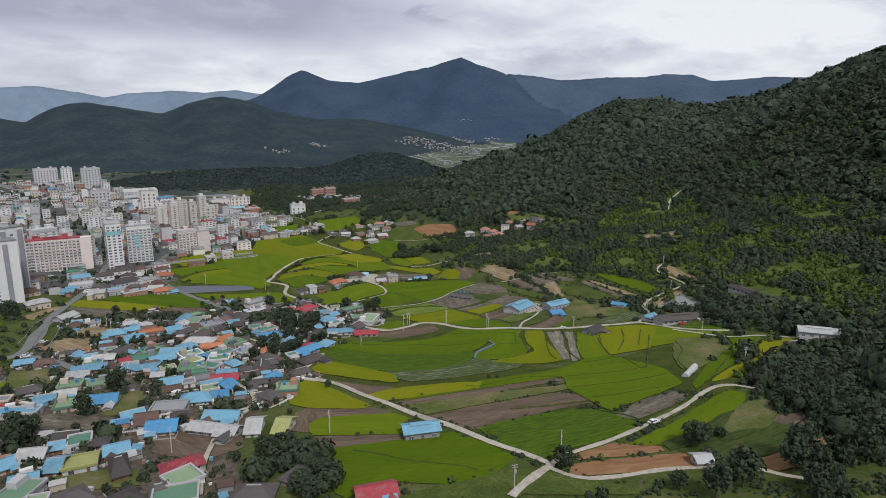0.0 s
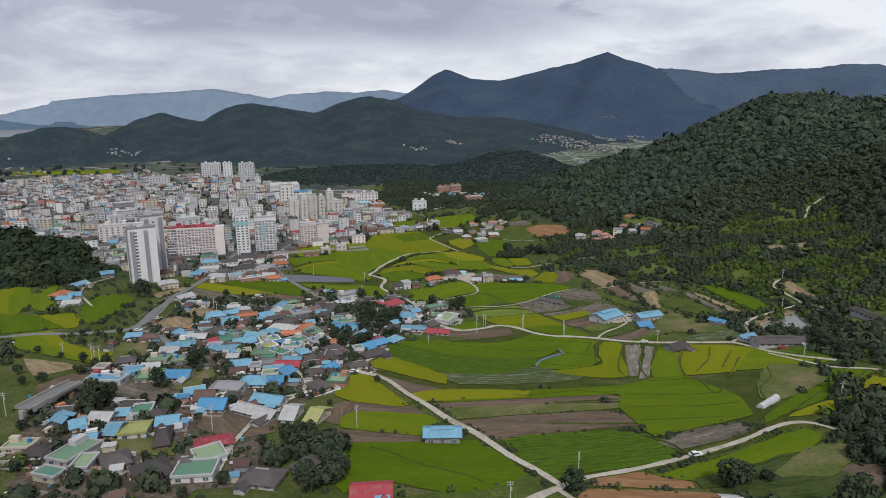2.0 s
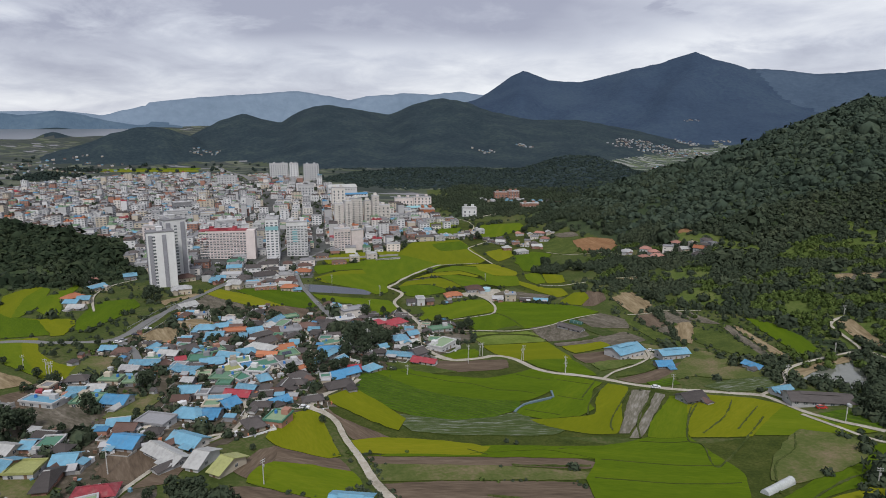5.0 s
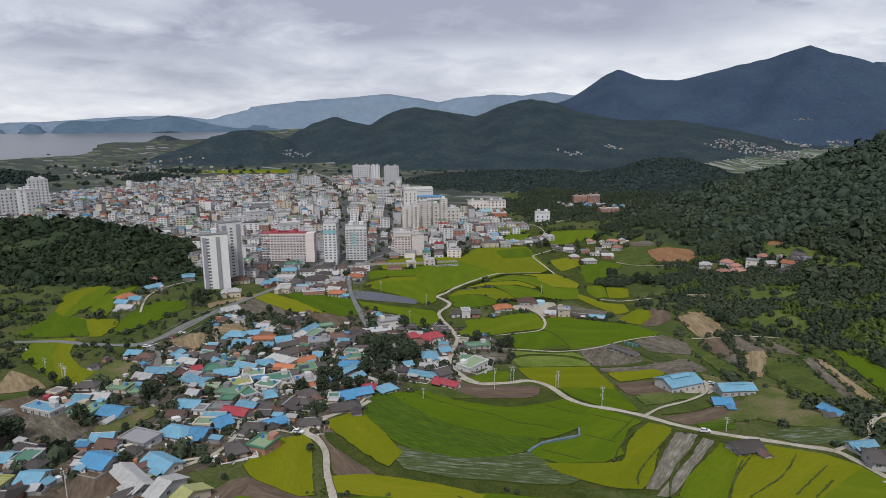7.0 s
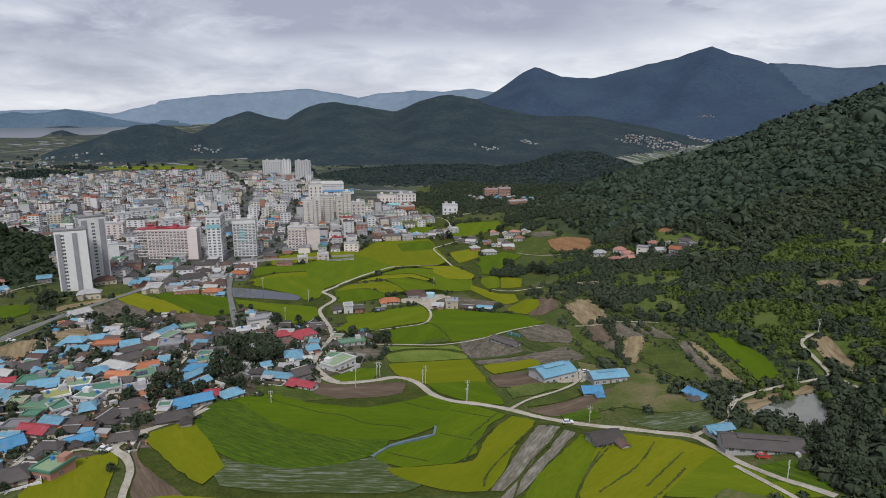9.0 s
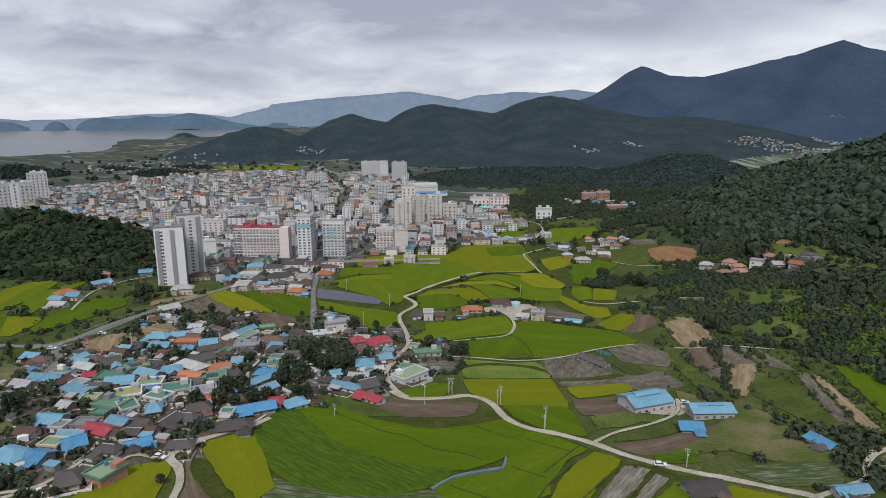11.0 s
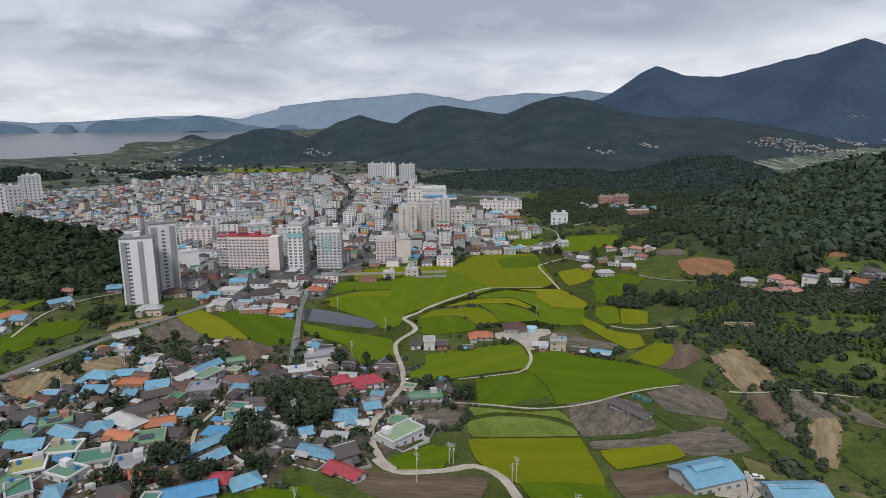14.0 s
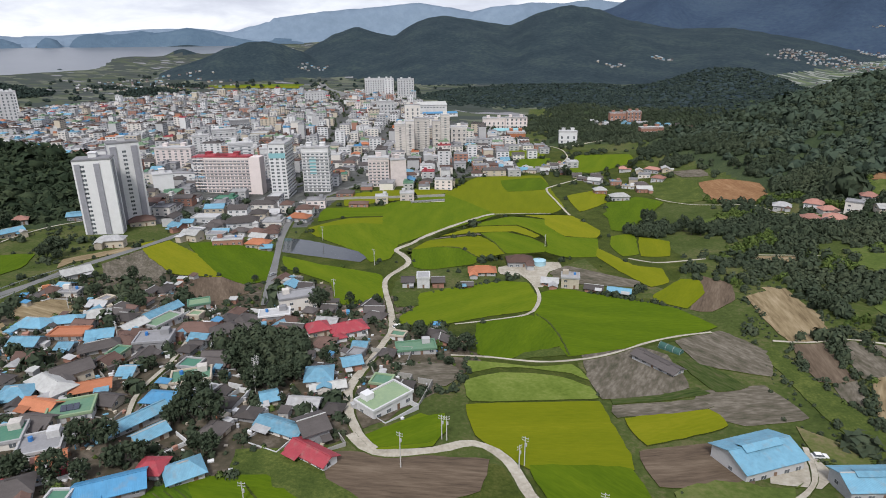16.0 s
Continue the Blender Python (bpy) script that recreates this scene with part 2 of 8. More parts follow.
# ---------------------------------------------------------------- terrain
# heights of the wooded hill on a 150 m lattice, rows from the near end of the valley to the far one
HILL = [
    [-4, 0, 19, 13, 33, 24, 4], [8, -6, -1, -10, 42, 45, 9], [-7, -9, 39, 23, 32, 43, 11],
    [5, 19, -12, 37, 58, 57, 20], [-15, 3, 7, 49, 66, 70, 38], [-9, 64, 45, 25, 30, 80, 61],
    [37, 79, -3, 61, 44, 77, 51], [-44, -4, 12, 44, -3, 84, 74], [18, 63, 75, 94, -2, 55, 72],
]
VALLEY_Y = [-400, 60, 170, 202, 257, 302, 352, 407, 474, 522, 774, 1067, 1500]
VALLEY_Z = [5, 2, -3.5, -6, -13, -18, -21.5, -28.5, -34, -34.5, -43, -46, -46]
HUB = (80.0, 100.0)
# ridges round the valley: distance of the crest, depth of the flank, (bearing, height) along the crest
RIDGES = {
    "low": (1650, 430, [(-3, -46), (2.0, -40), (3.5, -26), (5, -6), (6.2, 6), (8, 22), (9.8, 27), (11.5, 20), (13, 4), (15, -12), (17, -18), (20, -15), (23, -13), (26, -16), (28, -22), (31, -32), (34, -40), (37.6, -46)]),
    "cape": (2900, 420, [(41, -40), (43.0, 10), (44.4, 62), (46.0, 92), (47.4, 106), (48.8, 104), (49.6, 90), (50.6, 78), (51.6, 52), (53.4, 22), (55.0, -6), (57, -45)]),
    "hills": (3300, 1350, [(-10, 0), (-0.4, 12), (4.2, 80), (9.5, 137), (14.0, 139), (17.6, 183), (19.7, 230), (21.9, 251), (23.3, 242), (24.9, 214), (26.9, 165), (30.0, 191), (32.4, 216), (34.0, 202), (35.3, 176), (36.8, 122), (38.5, 142), (39.9, 169), (41.8, 136), (43.7, 78), (45.6, 18), (47, -40)]),
    "main": (4780, 1450, [(-24, 60), (-16, 110), (-11.2, 201), (-8.4, 302), (-5.5, 445), (-3.5, 525), (-1.4, 581), (-0.1, 631), (1.4, 599), (2.9, 555), (5.1, 516), (7.4, 470), (9.3, 434), (12.2, 451), (13.5, 497), (14.5, 527), (15.8, 476), (17.2, 387), (18.8, 305), (20.8, 272), (23.4, 210), (26.0, 60), (28.5, -60)]),
    "east": (4800, 900, [(-60, 330), (-33.3, 362), (-29.4, 411), (-26.5, 427), (-24.4, 414), (-22.1, 409), (-20.6, 457), (-18.3, 466), (-16.4, 448), (-13.5, 454), (-11.0, 443), (-9.2, 440), (-6.9, 473), (-4.5, 491), (0, 300)]),
    "coast": (4600, 120, [(44, 60), (45.2, 106), (49.0, 140), (50.2, 158), (50.9, 172), (52.2, 206), (53.2, 216), (54.0, 228), (55.2, 206), (56.3, 199), (57.5, 209), (58.6, 190), (59.7, 186), (61.1, 193), (62.1, 164), (62.7, 84), (62.9, 78), (63.2, 150), (64.0, 172), (64.6, 120), (64.8, 72), (65.3, 72), (65.5, 116), (65.9, 139), (66.6, 163), (68.0, 176), (72, 190), (80, 150)]),
    "pale": (4850, 250, [(10, 250), (16.2, 294), (18.1, 338), (20.3, 374), (22.9, 347), (25.4, 359), (28.9, 334), (30.5, 302), (32.0, 329), (35.0, 369), (40.1, 334), (43.6, 310), (48.0, 261), (50.8, 200), (53.7, 226), (57.0, 222), (60.4, 200), (62.4, 185), (64.3, 181), (65.8, 176), (67.9, 189), (75, 160), (100, 150)]),
}
SHORE_A = [46, 47.5, 49, 50.5, 52.2, 55, 57.6, 58.6, 59.6, 60.2, 60.9, 63.7, 68.3, 80, 110, 112]
SHORE_R = [9000, 4600, 4250, 4120, 4060, 4030, 3950, 3920, 3860, 3480, 3400, 3340, 3290, 3100, 3000, 9000]


def smooth(e0, e1, v):
    s = np.clip((v - e0) / (e1 - e0), 0, 1)
    return s * s * (3 - 2 * s)


def wavy(x, y, size, seed):
    """Smooth relief between about -1 and 1 out of crossed waves, some size metres long."""
    rng = np.random.default_rng(seed)
    total = 0.0 * x
    for n in range(9):
        turn, k, p = rng.uniform(0, 6.283), 6.283 / size * rng.uniform(0.6, 1.9), rng.uniform(0, 6.283)
        total = total + np.sin(k * (x * math.cos(turn) + y * math.sin(turn)) + p + 1.3 * np.sin(0.5 * k * (y * math.cos(turn) - x * math.sin(turn)) + 2 * p))
    return total / 5.0


def polar(x, y):
    return np.degrees(np.arctan2(-(x - HUB[0]), y - HUB[1])), np.hypot(x - HUB[0], y - HUB[1])


def at_sea(x, y):
    a, r = polar(x, y)
    return smooth(-60, 60, r - np.interp(a, SHORE_A, SHORE_R) + 60 * wavy(x, y, 500, 8))


def plain(r, a):
    """The plain rises slightly with the distance; towards the bay (bearing a) it stays low and opens on the sea."""
    inland = np.interp(r, [0, 2200, 3300, 4000, 4700, 5200], [0, 0, 36, 76, 120, 130])
    coast = np.interp(r, [0, 2500, 3300, 3700, 4500, 5200], [0, 0, 30, 62, 134, 150])
    w = smooth(30, 42, a)
    return inland * (1 - w) + coast * w


def hill_lift(x, y):
    total = 0.0 * x
    for j, line in enumerate(HILL):
        for i, h in enumerate(line):
            total = total + h * np.exp(-((x - 150 * i) ** 2 + (y - 150 - 150 * j) ** 2) / (2 * 130 ** 2))
    return total - 39 * np.exp(-((x - 118) / 95) ** 2 - ((y - 975) / 150) ** 2) - 32 * np.exp(-((x - 190) / 95) ** 2 - ((y - 1315) / 150) ** 2)


def ranges(x, y, a, r, base):
    """Height of the ridges round the valley, and which of them stands there (-1: none)."""
    far, which = base, np.full(np.shape(x), -1)
    for n, (name, (d, w, crest)) in enumerate(RIDGES.items()):
        top = np.interp(a, [c[0] for c in crest], [c[1] for c in crest]) + 3 * wavy(x, y, 120, n)
        if name == "hills":
            w = w * np.interp(a, [2, 8, 34, 40], [0.62, 1, 1, 0.62])
        s = np.where(r < d, np.clip((r - d + w) / w, 0, 1), np.clip(1 - (r - d) / 500, 0, 1))
        s = s ** 1.25
        spur = wavy(a * 60, r * 0.35, 420 if d > 3000 else 200, 20 + n)
        s = np.clip(s + 0.34 * s * (1 - s) * spur, 0, 1.0)
        edge = np.where((a < crest[0][0]) | (a > crest[-1][0]), 0.0, 1.0)
        h = base + (top - base) * s * edge
        which = np.where(h > far + 1, n, which)
        far = np.maximum(far, h)
    return far, which


def height(x, y):
    x, y = np.asarray(x, float), np.asarray(y, float)
    a, r = polar(x, y)
    base = sum(np.interp(y + d, VALLEY_Y, VALLEY_Z) for d in (-24, -12, 0, 12, 24)) / 5 + plain(r, a)
    z = base + hill_lift(x, y)
    z = z + 34 * np.exp(-((x + 575) / 125) ** 2 - ((y - 455) / 85) ** 2) + 25 * np.exp(-((x + 800) / 160) ** 2 - ((y - 400) / 120) ** 2)
    z = z + 30 * np.exp(-((x + 1930) / 140) ** 2 - ((y - 1000) / 90) ** 2) + 16 * np.exp(-((x + 1570) / 90) ** 2 - ((y - 1240) / 60) ** 2)
    far, _ = ranges(x, y, a, r, base)
    z = np.maximum(z, far)
    return z - 22 * at_sea(x, y) + 30 * np.exp(-((x + 3170) / 120) ** 2 - ((y - 2420) / 50) ** 2) + 26 * np.exp(-((x + 2990) / 42) ** 2 - ((y - 1665) / 26) ** 2)


def mesh_object(name, verts, faces, mats, index=None, parent=None, flat=True):
    """One mesh object out of arrays of corners and faces."""
    me = bpy.data.meshes.new(name)
    me.from_pydata(verts, [], faces)
    for m in mats:
        me.materials.append(m)
    if index is not None:
        me.polygons.foreach_set("material_index", np.asarray(index, np.int32))
    if not flat:
        me.polygons.foreach_set("use_smooth", np.ones(len(me.polygons), bool))
    me.update()
    ob = new(name, me)
    ob.parent = parent
    return ob


def sheet(az, rr, lift):
    """Corners and faces of a sheet in rings round the hub."""
    a, r = np.meshgrid(np.radians(az), rr)
    x, y = HUB[0] - r * np.sin(a), HUB[1] + r * np.cos(a)
    v = np.stack([x, y, lift(x, y)], -1).reshape(-1, 3)
    nr, na = a.shape
    i = (np.arange(nr - 1)[:, None] * na + np.arange(na - 1)[None]).reshape(-1)
    return v, np.stack([i, i + 1, i + na + 1, i + na], -1)


TOWN = [(-228, 560), (-255, 505), (-330, 470), (-420, 470), (-520, 560), (-800, 560), (-1150, 560), (-1420, 850), (-1500, 1250), (-1480, 1480), (-1330, 1570), (-1180, 1600), (-980, 1600), (-640, 1250), (-440, 1060), (-250, 930), (-175, 850), (-215, 800), (-235, 640)]
VILLAGE = [(-60, 265), (-50, 330), (-45, 420), (-110, 455), (-190, 440), (-245, 385), (-225, 320), (-215, 270), (-190, 225), (-165, 170), (-110, 120), (-60, 150), (-75, 200)]


# the open lower slope of the wooded hill
LOWER_SLOPE = [(77.5, 597.1), (134.1, 603.6), (168.7, 659.6), (220.9, 698.2), (252.5, 681.6), (264.1, 604.2), (288.5, 546.2), (304.7, 491.9), (320, 455), (245, 300), (205.1, 322.9), (177.9, 361.9), (158.1, 435.5), (109.4, 499.2)]


def inside(x, y, poly):
    x, y = np.asarray(x, float), np.asarray(y, float)
    hit = np.zeros(x.shape, bool)
    for (x0, y0), (x1, y1) in zip(poly, poly[1:] + poly[:1]):
        if y0 != y1:
            hit ^= ((y0 > y) != (y1 > y)) & (x < (x1 - x0) * (y - y0) / (y1 - y0) + x0)
    return hit


az = np.concatenate([np.linspace(-180, -61, 20), np.linspace(-60, 85, 427), np.linspace(86, 180, 17)])
rr = [0.0, 20.0]
while rr[-1] < 4930:
    rr.append(rr[-1] + max(5.0, 0.0125 * rr[-1]))
v, fcs = sheet(az, np.array(rr), height)
mid = v[fcs].mean(1)
ma, mr = polar(mid[:, 0], mid[:, 1])
lift = hill_lift(mid[:, 0], mid[:, 1])
kind = np.where(lift > 16, 1, 0)
kind = np.where(np.exp(-((mid[:, 0] + 575) / 125) ** 2 - ((mid[:, 1] - 455) / 85) ** 2) > 0.05, 1, kind)
kind = np.where(inside(mid[:, 0], mid[:, 1], LOWER_SLOPE) , 9, kind)
kind = np.where((mr > 930) & (ma < 22), 1, kind)
kind = np.where((mr > 1350) & (ma < 60), 3, kind)
kind = np.where((mr > 1150) & (ma > 24), 3, kind)
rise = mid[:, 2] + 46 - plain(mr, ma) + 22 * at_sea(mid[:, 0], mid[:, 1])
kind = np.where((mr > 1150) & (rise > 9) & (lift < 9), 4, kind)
kind = np.where((mr > 1000) & (lift >= 9) & (mr < 2200), 1, kind)
kind = np.where(inside(mid[:, 0], mid[:, 1], TOWN), 2, kind)
kind = np.where((ma > -5) & (ma < 7) & (mr > 1500) & (mr < 3350 + 120 * wavy(mid[:, 0], mid[:, 1], 300, 5)) & (rise < 20) & (lift < 16), 7, kind)
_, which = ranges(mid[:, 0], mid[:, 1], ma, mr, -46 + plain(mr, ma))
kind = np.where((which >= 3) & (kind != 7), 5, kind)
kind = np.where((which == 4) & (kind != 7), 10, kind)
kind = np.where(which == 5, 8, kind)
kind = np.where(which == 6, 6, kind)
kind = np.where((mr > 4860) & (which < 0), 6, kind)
ground = mesh_object("ground", v, fcs.tolist(), [M[k] for k in ("grass", "woodland", "townfloor", "farm", "hillwood_haze", "mountain", "pale", "farvalley", "coastal", "meadow", "eastern")], kind, flat=False)
tagged(ground, "valley floor with grass, wooded hills and far mountain ranges", "ground", kind="structure")

# the bay
m = surface("bay_water", ((0.11, 0.12, 0.135), (0.15, 0.16, 0.175)), 40, 400, rough=0.3, spec=0.5, bump=0.2)
v, fcs = sheet(np.arange(44, 112.1, 1.0), np.linspace(2950, 4880, 40), lambda x, y: -46 + plain(*polar(x, y)[::-1]) - 4)
tagged(mesh_object("bay", v, fcs.tolist(), [m], flat=False), "calm grey sea bay behind the town", "water", kind="structure")


# yards and alleys of the village
def yards(outline):
    verts, tris, sides = drape(outline, 0.14, -0.5, step=7.0, ragged=1.2, seed=3)
    ob = mesh_object("village_ground", verts, tris + sides, [M["yard"]])
    tagged(ob, "grey-brown concrete and earth yards of the village", "yard", kind="structure")

class Shape:
    """Corners and faces of one part."""

    def __init__(self):
        self.v, self.f, self.m = [], [], []

    def add(self, verts, faces, mat=0):
        k = len(self.v)
        self.v += [tuple(p) for p in verts]
        self.f += [[i + k for i in q] for q in faces]
        self.m += [mat] * len(faces)
        return self

    def box(self, x0, x1, y0, y1, z0, z1, mat=0):
        return self.add([(x0, y0, z0), (x1, y0, z0), (x1, y1, z0), (x0, y1, z0), (x0, y0, z1), (x1, y0, z1), (x1, y1, z1), (x0, y1, z1)],
                        [(0, 3, 2, 1), (4, 5, 6, 7), (0, 1, 5, 4), (1, 2, 6, 5), (2, 3, 7, 6), (3, 0, 4, 7)], mat)

    def tube(self, x, y, z0, z1, r0, r1, n=10, mat=0):
        a = [2 * math.pi * i / n for i in range(n)]
        vs = [(x + r0 * math.cos(t), y + r0 * math.sin(t), z0) for t in a] + [(x + r1 * math.cos(t), y + r1 * math.sin(t), z1) for t in a]
        return self.add(vs, [[i, (i + 1) % n, n + (i + 1) % n, n + i] for i in range(n)] + [list(range(n, 2 * n)), list(range(n - 1, -1, -1))], mat)

    def roof(self, lx, ly, z, rise, over, thick, hip):
        """A gable (hip = 0) or hipped roof over a plan lx by ly, the ridge along x."""
        hx, hy = lx / 2 + over, ly / 2 + over
        zz = z - over * rise / (ly / 2)
        r = hx - hip
        top = [(-hx, -hy, zz), (hx, -hy, zz), (hx, hy, zz), (-hx, hy, zz), (-r, 0, z + rise), (r, 0, z + rise)]
        low = [(x, y, h - thick) for x, y, h in top]
        fs = [(0, 1, 5, 4), (2, 3, 4, 5), (1, 2, 5), (3, 0, 4)] if hip else [(0, 1, 5, 4), (2, 3, 4, 5)]
        k = 6
        under = [tuple(i + k for i in reversed(q)) for q in fs]
        rim = [(0, 6, 7, 1), (2, 8, 9, 3)] + ([(1, 7, 8, 2), (3, 9, 6, 0)] if hip else [(1, 7, 11, 5), (5, 11, 8, 2), (3, 9, 10, 4), (4, 10, 6, 0)])
        return self.add(top + low, fs + under + [tuple(reversed(q)) for q in rim])



# ---------------------------------------------------------------- fields and roads: how they are laid
from mathutils.geometry import delaunay_2d_cdt

M["muddy"] = surface("muddy_pond_water", ((0.11, 0.115, 0.095), (0.155, 0.16, 0.135)), 3, 20, rough=0.08, spec=0.5)
M["paddyedge"] = surface("grassy_bunds", ((0.022, 0.034, 0.009), (0.046, 0.061, 0.013), (0.092, 0.094, 0.028)), 1.0, 10, bump=0.2, **VEG)
# soil for furrow lines, their shade put into a darker brown
M["furrow"] = surface("furrow_shade_soil", ((0.062, 0.048, 0.034), (0.125, 0.100, 0.072)), 0.6, 6, bump=0.1, **VEG)
M["mulch"] = surface("blue_grey_lining", ((0.06, 0.10, 0.12), (0.15, 0.21, 0.24)), 0.5, 4, rough=0.5)
MEADOWS, VINES, CLEARING, BANKS = [], [], [], []
PLOTS = []       # outlines that no tree may stand in
WAYS = []
FIELD_LOOK = {
    "green": ("green", 0.55, "dense green rice paddy between grassy bunds", "rice paddy"),
    "ripe": ("ripe", 0.55, "ripening yellow-green rice paddy between grassy bunds", "rice paddy"),
    "pale": ("pale_rice", 0.4, "pale thin rice paddy in narrow strips", "rice paddy"),
    "rows": ("rows", 0.5, "dark green crop planted in close rows", "crop field"),
    "soil": ("soil", 0.2, "ploughed dark brown soil field without crop", "ploughed field"),
    "redsoil": ("redsoil", 0.2, "bare reddish earth field on a terrace", "ploughed field"),
    "dry": ("dry", 0.2, "dry grey-brown vegetable plot with worn furrows", "vegetable plot"),
    "tan": ("tan", 0.25, "dry tan grass plot", "grass plot"),
    "weedy": ("weedy", 0.5, "dark green weedy plot", "weedy plot"),
    "brush": ("brush", 0.5, "overgrown fallow plot with weeds and bare patches", "fallow plot"),
    "silver": ("silver", 0.35, "fallow strip with weeds and silvery mulch film", "fallow plot"),
    "gravel": ("gravel", 0.2, "grey gravelly strip between paddies", "gravel strip"),
    "pond_weed": ("pond", 0.5, "shallow flooded paddy with still grey water", "flooded paddy"),
}
M["garden"] = surface("garden_rows", ((0.016, 0.030, 0.008), (0.045, 0.066, 0.018), (0.085, 0.082, 0.040)), 5.0, 20, bump=0.3, stretch=(0.0, 5.0), spread=0.6, **VEG)
FIELD_LOOK["garden"] = ("garden", 0.5, "dark green vegetable garden in rows", "vegetable garden")
FIELD_LOOK["paved"] = ("lane", 0.25, "pale concrete farmyard beside the shed", "farmyard")
FIELD_LOOK["meadow"] = ("meadow", 0.3, "bright green grassy clearing on the slope", "meadow")
FIELD_LOOK["pond"] = ("muddy", 0.15, "small farm pond with still grey-green water", "pond")
M["pond"] = surface("still_water", ((0.02, 0.026, 0.03), (0.045, 0.05, 0.055)), 3, 20, rough=0.06, spec=0.5)


def rounded(outline, closed, step):
    """The outline with its corners rounded (Catmull-Rom) and points about step metres apart."""
    p = np.array(outline, float)
    n, out = len(p), []
    for i in range(n if closed else n - 1):
        a, b = p[i], p[(i + 1) % n]
        if closed:
            z, c = p[i - 1], p[(i + 2) % n]
        else:
            z, c = p[max(i - 1, 0)], p[min(i + 2, n - 1)]
        k = max(1, int(np.hypot(*(b - a)) / step))
        for t in np.arange(k) / k:
            q = 0.5 * (2 * a + (b - z) * t + (2 * z - 5 * a + 4 * b - c) * t ** 2 + (3 * a - z - 3 * b + c) * t ** 3)
            out.append(0.3 * q + 0.7 * (a + (b - a) * t) if closed else q)
    if not closed:
        out.append(p[-1])
    return np.array(out)


def drape(outline, up, skirt, step=5.5, ragged=0.0, seed=0):
    """A slab with the outline's shape that follows the ground, up metres over it, with sides down to skirt."""
    edge = rounded(outline, True, step * 0.6)
    if ragged:
        edge = edge + np.random.default_rng(seed).normal(0, ragged, edge.shape)
    lo, hi = edge.min(0), edge.max(0)
    gx, gy = np.meshgrid(np.arange(lo[0] + step / 2, hi[0], step), np.arange(lo[1] + step / 2, hi[1], step))
    grid = np.stack([gx.ravel(), gy.ravel()], -1)
    if len(grid):
        grid = grid[inside(grid[:, 0], grid[:, 1], [tuple(e) for e in edge])]
    pts = [Vector(q) for q in np.concatenate([edge, grid]).tolist()]
    n = len(edge)
    vs, _, tris, _, _, _ = delaunay_2d_cdt(pts, [], [list(range(n))], 1, 1e-4)
    xy = np.array([(q.x, q.y) for q in vs])
    tris = [list(t) for t in tris]
    top = np.column_stack([xy, height(xy[:, 0], xy[:, 1]) + up])
    foot = np.column_stack([edge, height(edge[:, 0], edge[:, 1]) + skirt])
    ring = np.column_stack([edge, height(edge[:, 0], edge[:, 1]) + up])
    m = len(top)
    verts = np.concatenate([top, ring, foot])
    area = sum(edge[i - 1][0] * edge[i][1] - edge[i][0] * edge[i - 1][1] for i in range(n))
    sides = []
    for i in range(n):
        j = (i + 1) % n
        q = [m + i, m + n + i, m + n + j, m + j]
        sides.append(q if area > 0 else q[::-1])
    return verts, tris, sides


